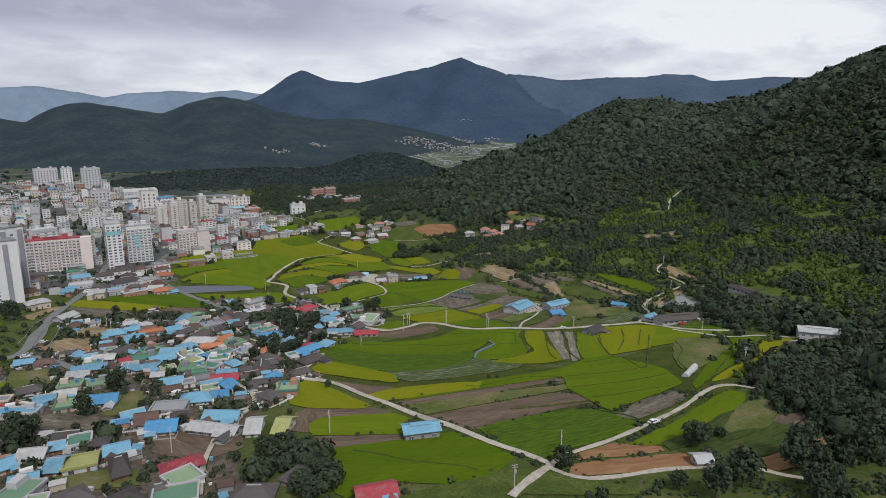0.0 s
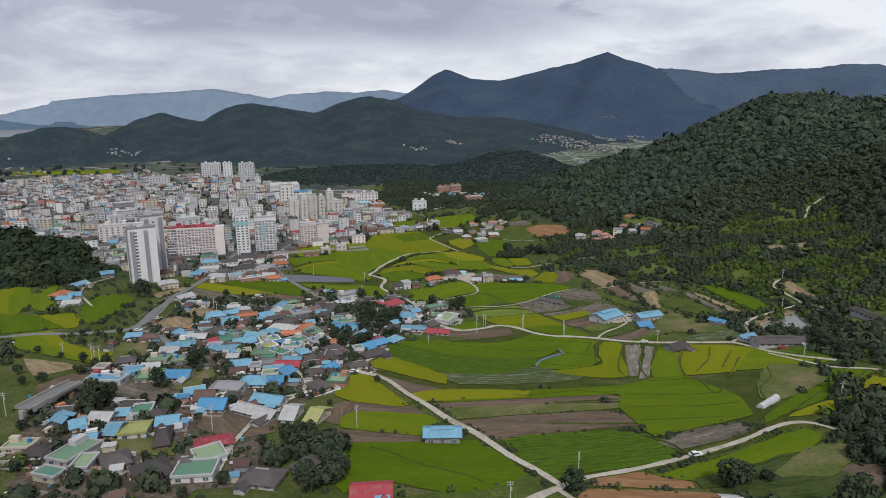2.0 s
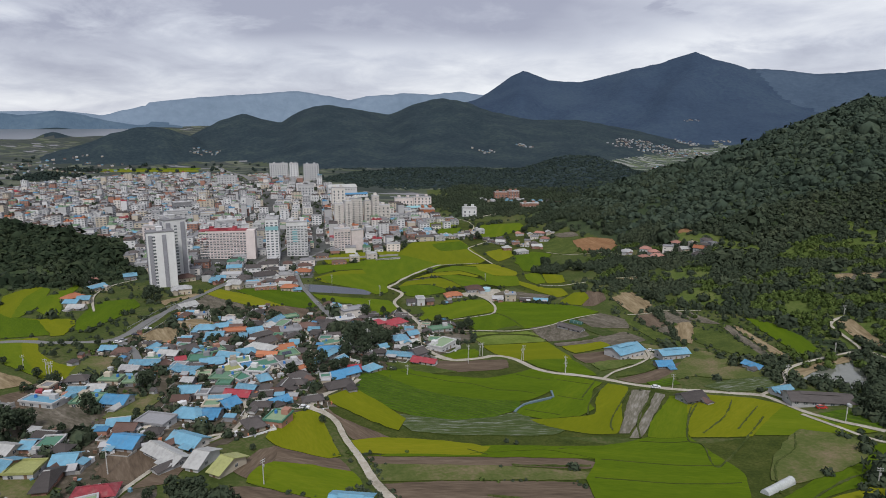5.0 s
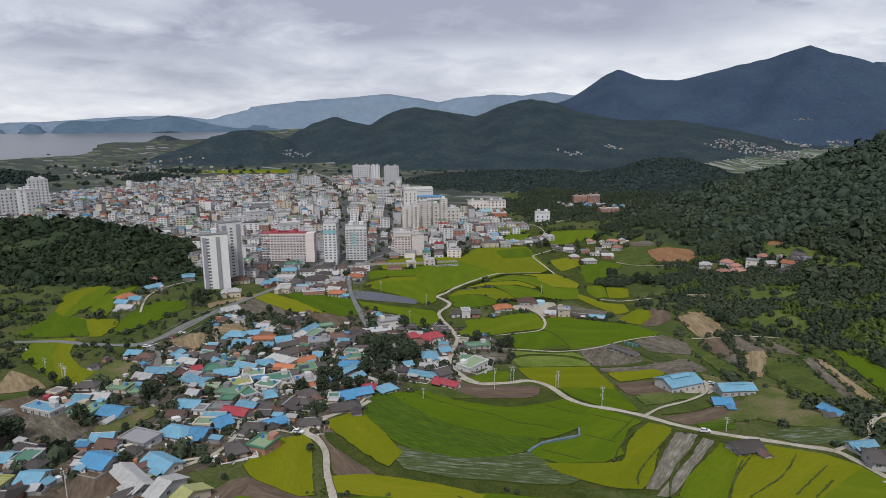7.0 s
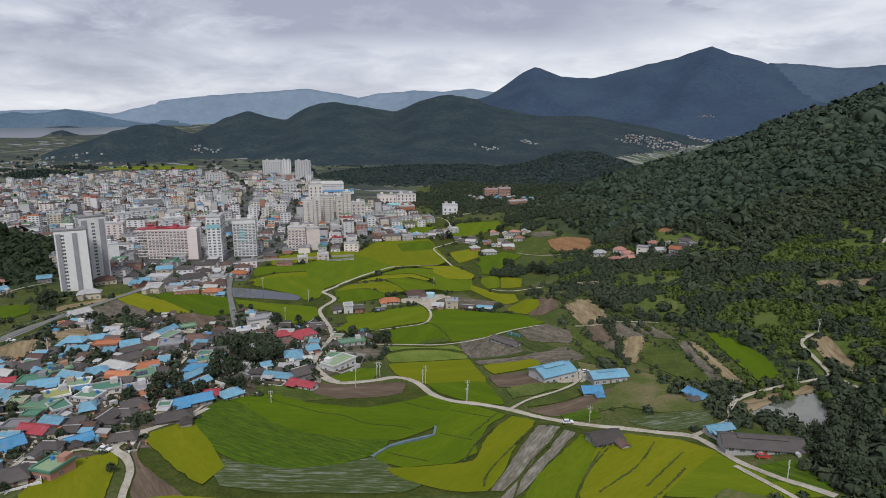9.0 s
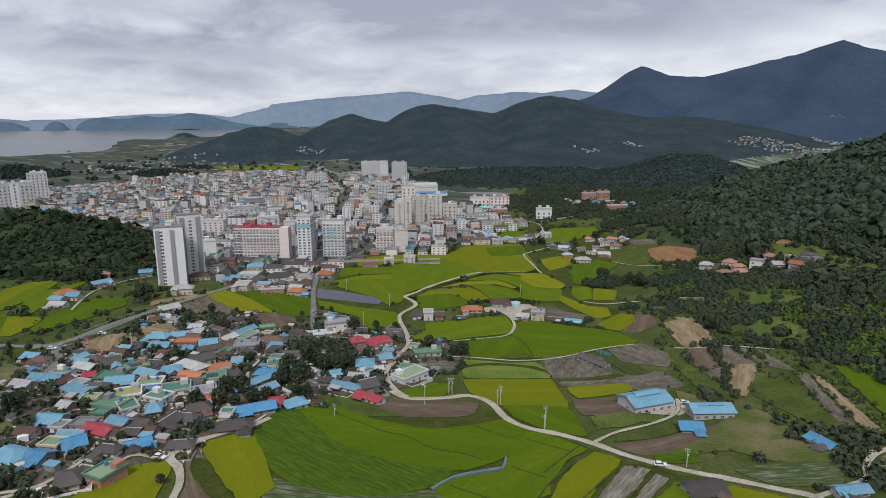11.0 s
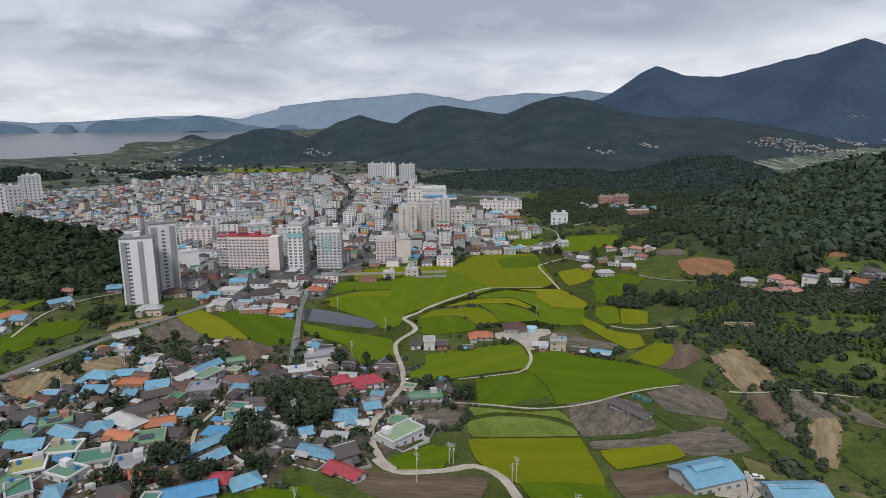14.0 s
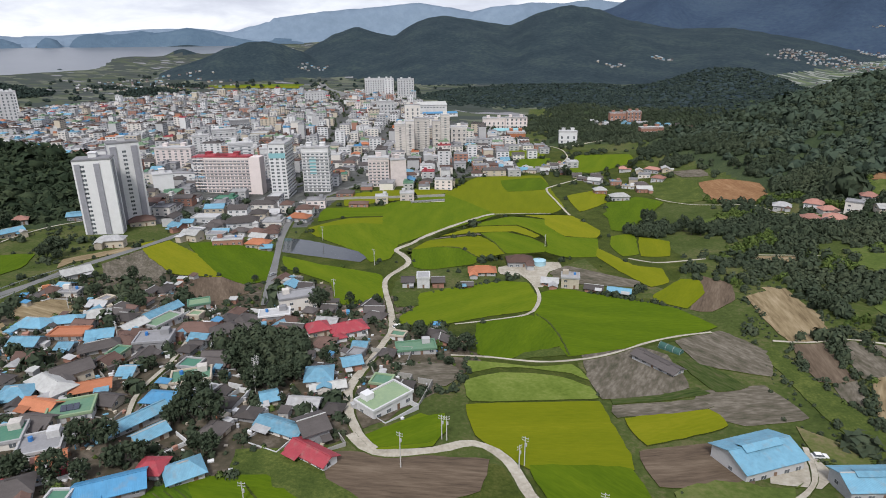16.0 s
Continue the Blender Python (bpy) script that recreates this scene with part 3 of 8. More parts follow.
def bunds(outline, gap, wide, up, seed, rows=False):
    """Low earth banks along the contours of a sloping field, or in rows along its length: a short slab for every stretch."""
    p = np.array(outline)
    lo, hi = p.min(0), p.max(0)
    step = 1.2 if rows else 2.5
    gx, gy = np.meshgrid(np.arange(lo[0], hi[0] + step, step), np.arange(lo[1], hi[1] + step, step))
    zz = height(gx, gy)
    lv = (zz + 0.12 * wavy(gx, gy, 38, seed) + 0.02 * gx * ((seed % 3) - 1)) / gap + 0.37 * (seed % 5)
    if rows:
        mid = p.mean(0)
        across = np.linalg.svd(p - mid)[2][1]
        lv = ((gx - mid[0]) * across[0] + (gy - mid[1]) * across[1] + 1.1 * wavy(gx, gy, 55, seed)) / gap
    ok = inside(gx, gy, outline)
    s = Shape()
    for i in range(gx.shape[0] - 1):
        for j in range(gx.shape[1] - 1):
            if not (ok[i, j] and ok[i + 1, j + 1] and ok[i, j + 1] and ok[i + 1, j]):
                continue
            q = [(gx[i, j], gy[i, j], lv[i, j]), (gx[i, j + 1], gy[i, j + 1], lv[i, j + 1]), (gx[i + 1, j + 1], gy[i + 1, j + 1], lv[i + 1, j + 1]), (gx[i + 1, j], gy[i + 1, j], lv[i + 1, j])]
            level = math.ceil(min(c[2] for c in q))
            cuts = []
            for (x0, y0, a), (x1, y1, b) in zip(q, q[1:] + q[:1]):
                if (a < level) != (b < level):
                    t = (level - a) / (b - a)
                    cuts.append((x0 + t * (x1 - x0), y0 + t * (y1 - y0)))
            if len(cuts) == 2:
                (x0, y0), (x1, y1) = cuts
                d = math.hypot(x1 - x0, y1 - y0)
                if d < 0.2:
                    continue
                ux, uy = (x1 - x0) / d, (y1 - y0) / d
                x0, y0, x1, y1 = x0 - 0.2 * ux, y0 - 0.2 * uy, x1 + 0.2 * ux, y1 + 0.2 * uy
                nx, ny = -uy * wide / 2, ux * wide / 2
                h = 0.0
                s.add([(x0 + 1.5 * nx, y0 + 1.5 * ny, h + up - 0.5), (x1 + 1.5 * nx, y1 + 1.5 * ny, h + up - 0.5), (x1 + nx, y1 + ny, h + up), (x0 + nx, y0 + ny, h + up),
                       (x0 - nx, y0 - ny, h + up), (x1 - nx, y1 - ny, h + up), (x1 - 1.5 * nx, y1 - 1.5 * ny, h + up - 0.5), (x0 - 1.5 * nx, y0 - 1.5 * ny, h + up - 0.5)],
                      [(0, 1, 2, 3), (3, 2, 5, 4), (4, 5, 6, 7)])
    if s.v:
        v = np.array(s.v)
        v[:, 2] += height(v[:, 0], v[:, 1])
        s.v = [tuple(q) for q in v]
    return s


def field(look, outline):
    key, tall, label, category = FIELD_LOOK[look]
    tall = tall * 0.5
    mid = np.array(outline).mean(0)
    grown = [tuple(mid + (np.array(q) - mid) * (1 + 1.7 / max(4.0, np.hypot(*(np.array(q) - mid))))) for q in outline]
    up = tall + 0.08 + 0.008 * (len(PLOTS) % 24)
    verts, tris, sides = drape(grown, up, -0.4, ragged=1.4 if look == "meadow" else 0.2, seed=len(PLOTS))
    mid = np.array(outline).mean(0)
    along = np.linalg.svd(np.array(outline) - mid)[2][0]
    local = pose(mid[0], mid[1], 0, 0, 0, math.degrees(math.atan2(along[1], along[0])))
    c, s_ = along
    verts = np.column_stack([(verts[:, 0] - mid[0]) * c + (verts[:, 1] - mid[1]) * s_, (verts[:, 1] - mid[1]) * c - (verts[:, 0] - mid[0]) * s_, verts[:, 2]])
    ob = mesh_object(category.replace(" ", "_"), verts, tris + sides, [M[key], M["paddyedge"]], [0] * len(tris) + [1] * len(sides))
    ob.matrix_world = local
    tagged(ob, label, category, "fields of the valley", "structure")
    if look in ("silver", "rows") or look == "green" and mid[1] < 350 and mid[0] > -80 and len(outline) > 9:
        rows = look not in ("green", "ripe", "pale")
        s = bunds(outline, {"green": 1.9, "ripe": 1.7, "pale": 1.3, "soil": 2.4, "dry": 2.2, "tan": 2.4, "redsoil": 2.6, "silver": 3.0, "rows": 2.3}[look], 0.3 if rows else 0.5, up + (0.06 if rows else 0.08), len(PLOTS), rows)
        if s.f:
            v = np.array(s.v)
            v = np.column_stack([(v[:, 0] - mid[0]) * c + (v[:, 1] - mid[1]) * s_, (v[:, 1] - mid[1]) * c - (v[:, 0] - mid[0]) * s_, v[:, 2]])
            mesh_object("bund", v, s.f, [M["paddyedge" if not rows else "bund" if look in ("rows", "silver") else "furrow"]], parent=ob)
    (MEADOWS if look == "meadow" else PLOTS).append(outline)
    if look in ("dry", "tan", "soil", "brush", "redsoil") and mid[0] > 60 and 380 < mid[1] < 620:
        BANKS.append(grown)
    return ob


def ribbon(line, width, up, skirt, step=5.0, shoulder=0.12):
    c = rounded(line, False, step)
    d = np.gradient(c, axis=0)
    d = d / np.maximum(np.hypot(d[:, 0], d[:, 1]), 1e-6)[:, None]
    side = np.stack([-d[:, 1], d[:, 0]], -1) * width / 2 * (1 + 0.13 * np.sin(c[:, :1] * 0.31 + c[:, 1:] * 0.23) + 0.07 * np.sin(c[:, :1] * 0.9 - c[:, 1:] * 0.7))
    l, r = c + side, c - side
    z = height(c[:, 0], c[:, 1]) + up
    rows = [np.column_stack([l + side * shoulder, z + skirt]), np.column_stack([l, z]), np.column_stack([r, z]), np.column_stack([r - side * shoulder, z + skirt])]
    verts, n = np.concatenate(rows), len(c)
    faces = []
    for k in range(3):
        for i in range(n - 1):
            faces.append([k * n + i, (k + 1) * n + i, (k + 1) * n + i + 1, k * n + i + 1])
    return verts, faces


def way(kind, width, line):
    if kind == "ditch":
        verts, faces = ribbon(line, width, 0.85, -0.9)
        WAYS.append((line, width))
        return tagged(mesh_object("ditch", verts, faces, [M["mulch"]]), "narrow irrigation ditch lined with blue-grey sheet", "ditch", kind="structure")
    lane = kind == "lane"
    width = width * (0.64 if width < 3.2 else 0.82)
    verts, faces = ribbon(line, width, 0.62 if lane else 0.6 + 0.01 * len(WAYS) % 0.1, -1.0, 3.0, 0.75)
    third = len(faces) // 3
    ob = mesh_object("farm_lane" if lane else "road", verts, faces, [M["lane" if lane else "asphalt"], M["bund"]], [1] * third + [0] * third + [1] * third)
    tagged(ob, "pale concrete farm lane winding between fields" if lane else "worn grey asphalt road into town", "lane" if lane else "road", kind="structure")
    WAYS.append((line, width))


def bank(*line):
    """A steep overgrown step between two paddies."""
    verts, faces = ribbon(list(line), 0.55, 0.62, -0.7, 1.6, 0.7)
    verts = verts + np.random.default_rng(len(line)).normal(0, 0.12, verts.shape)
    tagged(mesh_object("paddy_bank", verts, faces, [M["bund"]]), "dark overgrown earth bank between terraced paddies", "bank", kind="structure")


def basin(outline):
    """The grassy ground between the paddies."""
    verts, tris, sides = drape(outline, 0.07, -0.4, step=8.0, ragged=0.8, seed=2)
    tagged(mesh_object("grassy_bunds", verts, tris + sides, [M["paddyedge"]]), "grassy banks and paths between the paddies", "grass", kind="structure")

# ---------------------------------------------------------------- fields
# what grows on it, then its corners on the plan
field("green", [(-39.1, 180.9), (-18.4, 187.3), (0.7, 194.3), (15.5, 181.2), (19.6, 176.5), (10.9, 166.4), (-1.1, 161.4), (-16.2, 163), (-28.2, 153.6), (-31.9, 156.6)])
field("weedy", [(19.5, 175.7), (27.6, 169.3), (22.1, 160), (17.3, 153.4), (-12.2, 153.2), (-2.7, 159.8), (10.9, 165.8)])
field("soil", [(-48.5, 189.3), (-44.2, 191.6), (-19, 194.1), (-17.2, 191.8), (-18.4, 187.3), (-39.1, 180.9), (-46.5, 182.9)])
field("green", [(-47.7, 208.3), (-22.8, 212.6), (-16, 207), (-17.9, 195.1), (-46.7, 194), (-49.7, 203)])
field("soil", [(-55.2, 217.9), (-31.2, 219), (-22.8, 212.6), (-47.8, 208.9), (-52.2, 209.4)])
field("ripe", [(-68.8, 241.5), (-64.7, 252.6), (-57.7, 249.6), (-43.6, 233.3), (-32.3, 222.7), (-34.6, 219.6), (-52.4, 219.8), (-62.3, 224)])
field("soil", [(-58.2, 212), (-55, 216.7), (-49.5, 206.7), (-49.2, 196.4), (-55.8, 198.9)])
field("soil", [(-65.8, 262.9), (-49.4, 252.2), (-23.5, 244.2), (-27.6, 236.6), (-36, 237.8), (-51.8, 251.3)])
field("ripe", [(-34.2, 232.8), (-23.4, 242.6), (-4.1, 249.4), (12.3, 252.9), (10.7, 244.8), (-8.6, 237), (-24.4, 228.1)])
field("rows", [(-59.5, 285.9), (-69, 306.2), (-63, 311.1), (-41.3, 302.7), (-24.6, 298.5), (-6.2, 301), (10.2, 305.7), (11.3, 295.5), (4.8, 284.1), (-6.3, 274.2), (-23.2, 269.5), (-35.6, 272.4), (-45.7, 276.2)])
field("green", [(-64.4, 313.3), (-51, 325.6), (-34.6, 323.3), (-12.6, 327.7), (-0.7, 343), (5, 353.7), (17.5, 349.7), (20.7, 327.7), (13, 309.2), (-6.8, 301.8), (-25.2, 299.3), (-42, 303.6)])
field("soil", [(-47.9, 340.2), (-42.7, 345.1), (-21.4, 358), (-12.1, 364.2), (-8, 351.6), (-12, 345.4), (-28.4, 333.3), (-40.8, 333.7)])
field("weedy", [(-66, 327.9), (-50.5, 339.6), (-41.4, 332.5), (-30, 332.2), (-52, 315.9)])
field("green", [(19.5, 349.4), (30.3, 350.1), (42.2, 347.6), (38.8, 335.1), (39.9, 317.6), (42.3, 312.8), (38.4, 302.3), (26.1, 292.4), (17.8, 291.8), (13.7, 294.4), (16, 303.5), (25.6, 316.7), (22.7, 327)])
field("ripe", [(45.1, 347.7), (54.9, 346.4), (53.5, 320.8), (55.5, 301.7), (55.3, 289.2), (43.9, 284.4), (29.9, 284.8), (22.2, 288.5), (32.9, 295.8), (44.6, 306.8), (43.4, 318.3), (43.2, 331.6)])
field("gravel", [(57.9, 343.4), (65.6, 344.8), (62.4, 309.2), (60.2, 292.2), (57, 290.8), (57.2, 301.6), (57.3, 321.5)])
field("gravel", [(68.2, 342.9), (72, 341.5), (69.3, 321.2), (65.3, 289.2), (61.1, 287.2), (66, 318)])
field("green", [(75.2, 338.9), (82.2, 335.7), (82.1, 308), (82, 296.3), (68.5, 290.6), (69.2, 306.9)])
field("ripe", [(83.7, 335.3), (91.3, 346), (109, 345.8), (121.5, 338.6), (115, 325.7), (107.2, 310), (105.8, 305.3), (84, 297.2), (84.1, 310.8)])
field("green", [(122.2, 337.9), (131.6, 328.2), (141.8, 321.4), (148.4, 316.9), (108.2, 306), (116.2, 324.9)])
field("ripe", [(-65.4, 270.6), (-63.2, 281.3), (-57.6, 282.7), (-44.3, 274.3), (-27, 264), (-25.6, 258.1), (-24.3, 252.1), (-40.4, 257.5), (-60.3, 265.2)])
field("silver", [(-28.2, 267.1), (-5.1, 272.6), (6.1, 282), (12.5, 291.4), (22.4, 287.3), (34.7, 282.3), (30.8, 275.4), (0.3, 260), (-16.7, 254.7), (-23.2, 258.6)])
field("green", [(13.2, 247.2), (37.3, 261.4), (62.9, 272.1), (71.9, 276), (91.5, 277.9), (98.5, 266.8), (98.1, 244.9), (81.8, 231.9), (61.5, 216.3), (57.1, 225.1), (51.9, 243.9), (52.4, 259), (34.5, 259.7), (10.7, 244.8)])
field("brush", [(123.7, 313.6), (145, 307.3), (138.1, 289.6), (116.8, 267.1), (108.8, 266.4), (113, 287.8)])
field("green", [(146.7, 304.5), (161.4, 302.8), (149.7, 284.8), (114.1, 249.8), (103.5, 237.4), (104.1, 243.7), (125.6, 274.1)])
field("ripe", [(160.1, 296.2), (171.6, 292.5), (166.9, 281.9), (140, 261.5), (121.1, 247.9), (113, 245), (118.9, 252.8), (147.8, 278.7)])
field("soil", [(-20.8, 226.9), (0.9, 240.9), (34, 256.2), (51.5, 257.3), (48.3, 250.6), (20.1, 240.2), (-8.1, 223.1), (-17.2, 223.6)])
field("soil", [(-7.7, 211), (12, 222), (46, 238), (56.5, 234.4), (56.5, 224.5), (47.5, 221.7), (21.7, 207.7), (10.9, 200.3), (4.8, 201.8), (-5.6, 209.9)])
field("brush", [(-17, 221.7), (19.9, 237.9), (50.3, 248.1), (50.4, 242.4), (12.1, 224.5), (-8.9, 212.8)])
field("rows", [(12.2, 198.8), (21.6, 206), (44, 215), (57, 215.5), (61.5, 208.1), (67.2, 201.1), (56.1, 192.1), (35.9, 181.9), (27.7, 176.2), (19.4, 183.3)])
field("dry", [(62.5, 210.3), (77.1, 224.6), (92.3, 235.6), (95.1, 229.1), (89.6, 222.2), (69.4, 206.9)])
field("weedy", [(69.9, 204), (87.5, 216.7), (96.3, 225.3), (99.8, 226.8), (85.5, 211.4), (74.1, 202.5)])
field("green", [(60.4, 185.6), (82.1, 202.2), (103, 222.7), (113.2, 230.6), (116.5, 225.4), (109.2, 213.6), (90.8, 194.4), (75.6, 184.7)])
field("redsoil", [(41.2, 180.8), (55.1, 184.6), (67.4, 182.5), (67.7, 179.2), (41.9, 175.4)])
field("redsoil", [(40.4, 172.6), (65.2, 175.9), (78.1, 177.1), (76.6, 169.8), (51.9, 166.8), (38, 165.5)])
field("garden", [(75.9, 178.5), (94.7, 190), (107.7, 201), (117, 187.8), (100.7, 179.6), (84.2, 170.9)])
field("redsoil", [(93.7, 167.3), (107, 174.7), (124.1, 179.8), (123.1, 175.9), (106.7, 168.1), (96.3, 164.3)])
field("green", [(-95.7, 438), (-96.8, 453.5), (-105.6, 467), (-87.3, 498.3), (-71.3, 508.8), (-56.3, 490.3), (-54.7, 478), (-66.7, 461.9), (-78.9, 438.4), (-87.7, 425.9)])
field("pale", [(-47.9, 417.2), (-27.4, 426.6), (-17.9, 436.6), (-8.5, 429), (-16, 430), (-26.6, 425.6), (-36.4, 419.6), (-43, 408.4)])
field("pale", [(-40.2, 403.5), (-33.2, 415), (-25, 420.6), (-16, 424.4), (-6.5, 423.8), (-1.8, 418), (-31.4, 392)])
field("ripe", [(-30.2, 387.8), (-3.1, 411.8), (0.9, 415.1), (16.9, 392), (20, 385.3), (0.5, 369.2), (-19.1, 374.6)])
field("green", [(0.6, 369), (21.2, 383.4), (37, 361.6), (36, 359.6), (24.6, 357), (9.8, 360.4)])
field("green", [(-44.1, 355.2), (-39.4, 366.4), (-34.5, 376.8), (-29.2, 368.5), (-30.3, 362), (-39.2, 352.1)])
field("ripe", [(12.8, 411.4), (31.2, 430.8), (37.6, 424.2), (21.6, 401.2)])
field("soil", [(21.7, 395.5), (38.3, 412.8), (47.1, 405), (47.5, 396.4), (30, 383.1)])
field("pond_weed", [(-234.4, 495.3), (-214.8, 500.3), (-172.1, 500.5), (-165, 487.1), (-195.2, 480.8), (-214.1, 475.8)])
field("green", [(-234.6, 526.7), (-217.1, 549.5), (-194.2, 558.2), (-173.5, 534.1), (-154.6, 502.2), (-160.2, 491.3), (-175.1, 501.2), (-212.9, 509.3)])
field("green", [(-205.1, 469.1), (-176.4, 470.1), (-141.4, 475.8), (-116.7, 447.7), (-129.5, 430.8), (-153.4, 452.6), (-187.8, 454.9)])
field("ripe", [(-238.8, 522.8), (-233.3, 556.8), (-193, 592.9), (-159.5, 612.1), (-165.8, 576.3), (-168.7, 542.3), (-178.5, 530.1), (-219.4, 511.4)])
field("green", [(-269.2, 570.7), (-201.3, 630.6), (-132.9, 661.1), (-159.8, 626.4), (-237.1, 561.2), (-245.6, 539)])
field("ripe", [(-152, 523), (-153.5, 544), (-136, 569), (-119.5, 560), (-105, 546), (-113.6, 532.8), (-131, 541.6), (-142.5, 536)])
field("green", [(-151, 521), (-142.5, 533), (-131, 538.5), (-114, 529.6), (-110, 520), (-123, 501.5), (-133, 498.5)])
field("green", [(-136, 577), (-124, 588), (-105, 584), (-92, 576), (-87, 563), (-103, 548.5), (-118.5, 564), (-127, 569)])
field("ripe", [(-154, 557), (-147, 588), (-127, 606), (-104, 593), (-105, 587), (-123, 591.5), (-139, 578)])
field("dry", [(-155, 547.5), (-140, 569.5), (-136.5, 573), (-139, 575.5), (-152, 555.5)])
field("green", [(-150, 600), (-141.5, 627), (-118, 633), (-110.5, 619.5), (-90, 601), (-71, 607.5), (-57, 571), (-72, 562), (-86, 564.5), (-90.5, 578), (-102, 595.5), (-126, 609), (-147, 592)])
field("ripe", [(-134, 637), (-107, 655), (-77, 629), (-71.5, 611), (-90, 604), (-110, 622), (-118, 636)])
field("dry", [(-63.8, 394.4), (-63.4, 402.4), (-52.9, 409.2), (-46.7, 404.9), (-45.7, 395.3), (-54.3, 388.4)])
field("weedy", [(-115.7, 458.3), (-108.8, 467.9), (-99.5, 454.5), (-106, 447)])
field("weedy", [(-22.5, 444.8), (-27, 448.5), (-34.5, 437.5), (-35.2, 430), (-30.5, 436.1)])
field("paved", [(-92.8, 523.3), (-82.1, 541.6), (-70.6, 547.7), (-66.2, 539.2), (-69.8, 530.3), (-62.4, 509.8), (-65.4, 507.6), (-74.6, 518.8), (-87.3, 514.8)])
field("ripe", [(-47, 623.8), (-28.5, 618.7), (-20.3, 588.2), (-33.7, 583.4)])
field("green", [(-62.7, 617.6), (-53.5, 631.5), (-37.3, 586.6), (-43.5, 579.3), (-54.9, 595.6)])
field("redsoil", [(-47.4, 797), (-28, 799.1), (-0.8, 777.8), (9.8, 749), (7.1, 736.3), (-22.2, 738.7)])
field("green", [(-98.9, 713), (-79.5, 741.7), (-63.7, 721.7), (-65.7, 684.2), (-56, 642.1), (-69.7, 636.4)])
field("meadow", [(59.1, 753.6), (85, 730.3), (106.1, 704.6), (105.6, 682.4), (95, 702.5), (67.9, 726.9)])
field("dry", [(-79.9, 835.4), (-55.5, 831.9), (-44.7, 814.2), (-64.9, 817.9)])
field("meadow", [(-22.3, 686.2), (-8, 697.1), (1.5, 656.8), (-14.5, 660.1)])
field("tan", [(164.9, 463.8), (172.5, 464.7), (174.7, 436.4), (175.3, 418.3), (170.5, 422.8), (167.9, 441.4)])
field("tan", [(134.1, 376.9), (140.1, 391.4), (158.9, 407.2), (160.3, 400.7), (145.2, 393)])
field("tan", [(179.7, 560.1), (190.8, 557), (183.1, 538.3)])
field("tan", [(195.1, 556.9), (204.1, 551.2), (200.7, 541.5)])
field("rows", [(133, 330.6), (143.4, 336.6), (152.2, 323.3), (149.6, 319.2), (136, 323.3)])
field("meadow", [(34.4, 381.5), (40, 392), (50, 397), (57.5, 400), (60, 402), (52.3, 389.5), (41, 371.5)])
field("weedy", [(49.9, 370.5), (57.7, 384), (64.6, 391.9), (67.5, 387.4), (58.9, 374.1), (49.2, 363.6)])
field("soil", [(50.5, 360.5), (60.5, 373), (69.4, 386.4), (79, 400), (83, 389), (73.5, 369), (61, 358)])
field("meadow", [(64.4, 755.4), (106.3, 722.3), (137.6, 679.5), (144.8, 649.2), (121.6, 656.6), (92.8, 707.7)])
field("redsoil", [(71.4, 765.6), (82.4, 757.8), (86.9, 742.7), (72.6, 751.2)])
field("meadow", [(202.5, 650.9), (218.4, 653.1), (229.1, 635.1), (226, 619.4), (208.5, 633.5)])
field("dry", [(178, 550.2), (184.9, 561.7), (192.9, 556.3), (187.6, 540.7), (179.1, 540.9)])
field("dry", [(197.5, 557.9), (208.1, 554.5), (206.9, 541.7), (197.3, 540.8)])
field("meadow", [(77, 548.9), (87.2, 558), (98.7, 545.7), (100.1, 517.5), (85.5, 513.7), (79.5, 530.4)])
field("meadow", [(195.3, 536.9), (208.4, 535.8), (205.2, 511.8), (194.8, 511.8)])
field("tan", [(20.5, 598), (43.4, 600.5), (44.6, 589.8), (26.9, 587.4)])
field("meadow", [(64.2, 617.1), (86.5, 621.9), (102.3, 615.1), (101.4, 584.9), (82, 574.5), (68.6, 588.5)])
field("paved", [(54.1, 413.7), (61.1, 419.4), (64.8, 411), (62.7, 405.7), (53.7, 402)])
field("brush", [(57.3, 433.3), (70.6, 426.9), (75.6, 421.6), (63.8, 419.1)])
field("meadow", [(-297.7, 630.8), (-283.9, 614.9), (-223.8, 664.9), (-232.5, 678.3)])
field("ripe", [(-224.5, 668.6), (-241.9, 750.4), (-194.8, 791.8), (-151.7, 722.5), (-124.3, 681.4), (-123, 656.7), (-154.9, 630.7), (-203.7, 641.2)])
field("green", [(-241.1, 607.6), (-221.5, 663.9), (-154.4, 625.7), (-160.1, 584), (-165.4, 553.4), (-166.2, 526.9), (-170.7, 516.5)])
field("ripe", [(-290.4, 616.4), (-274.7, 649.2), (-237.4, 684.3), (-227.9, 669.6), (-248, 614.8), (-263.4, 585.3)])
field("ripe", [(-135.5, 720.6), (-121.6, 762.5), (-102.1, 715.9), (-106.7, 674.1)])
field("green", [(-88.5, 676.4), (-87.8, 749.1), (-63.5, 741.2), (-60.9, 665.7), (-70.1, 656.5)])
field("green", [(-193.2, 868), (-200.7, 911.3), (-146.2, 910.2), (-130.8, 876.4), (-156.1, 838.5), (-176.4, 828)])
field("green", [(-256.8, 863.3), (-227.6, 886), (-215.4, 851.2), (-214.2, 820.6), (-230.9, 818.6)])
field("green", [(-300.1, 904.1), (-262.5, 931.4), (-239.5, 898.1), (-262.7, 874.8)])
field("weedy", [(-89.3, 781.1), (-86.1, 822.8), (-52.5, 801.6), (-34.9, 748.6), (-57.3, 741)])
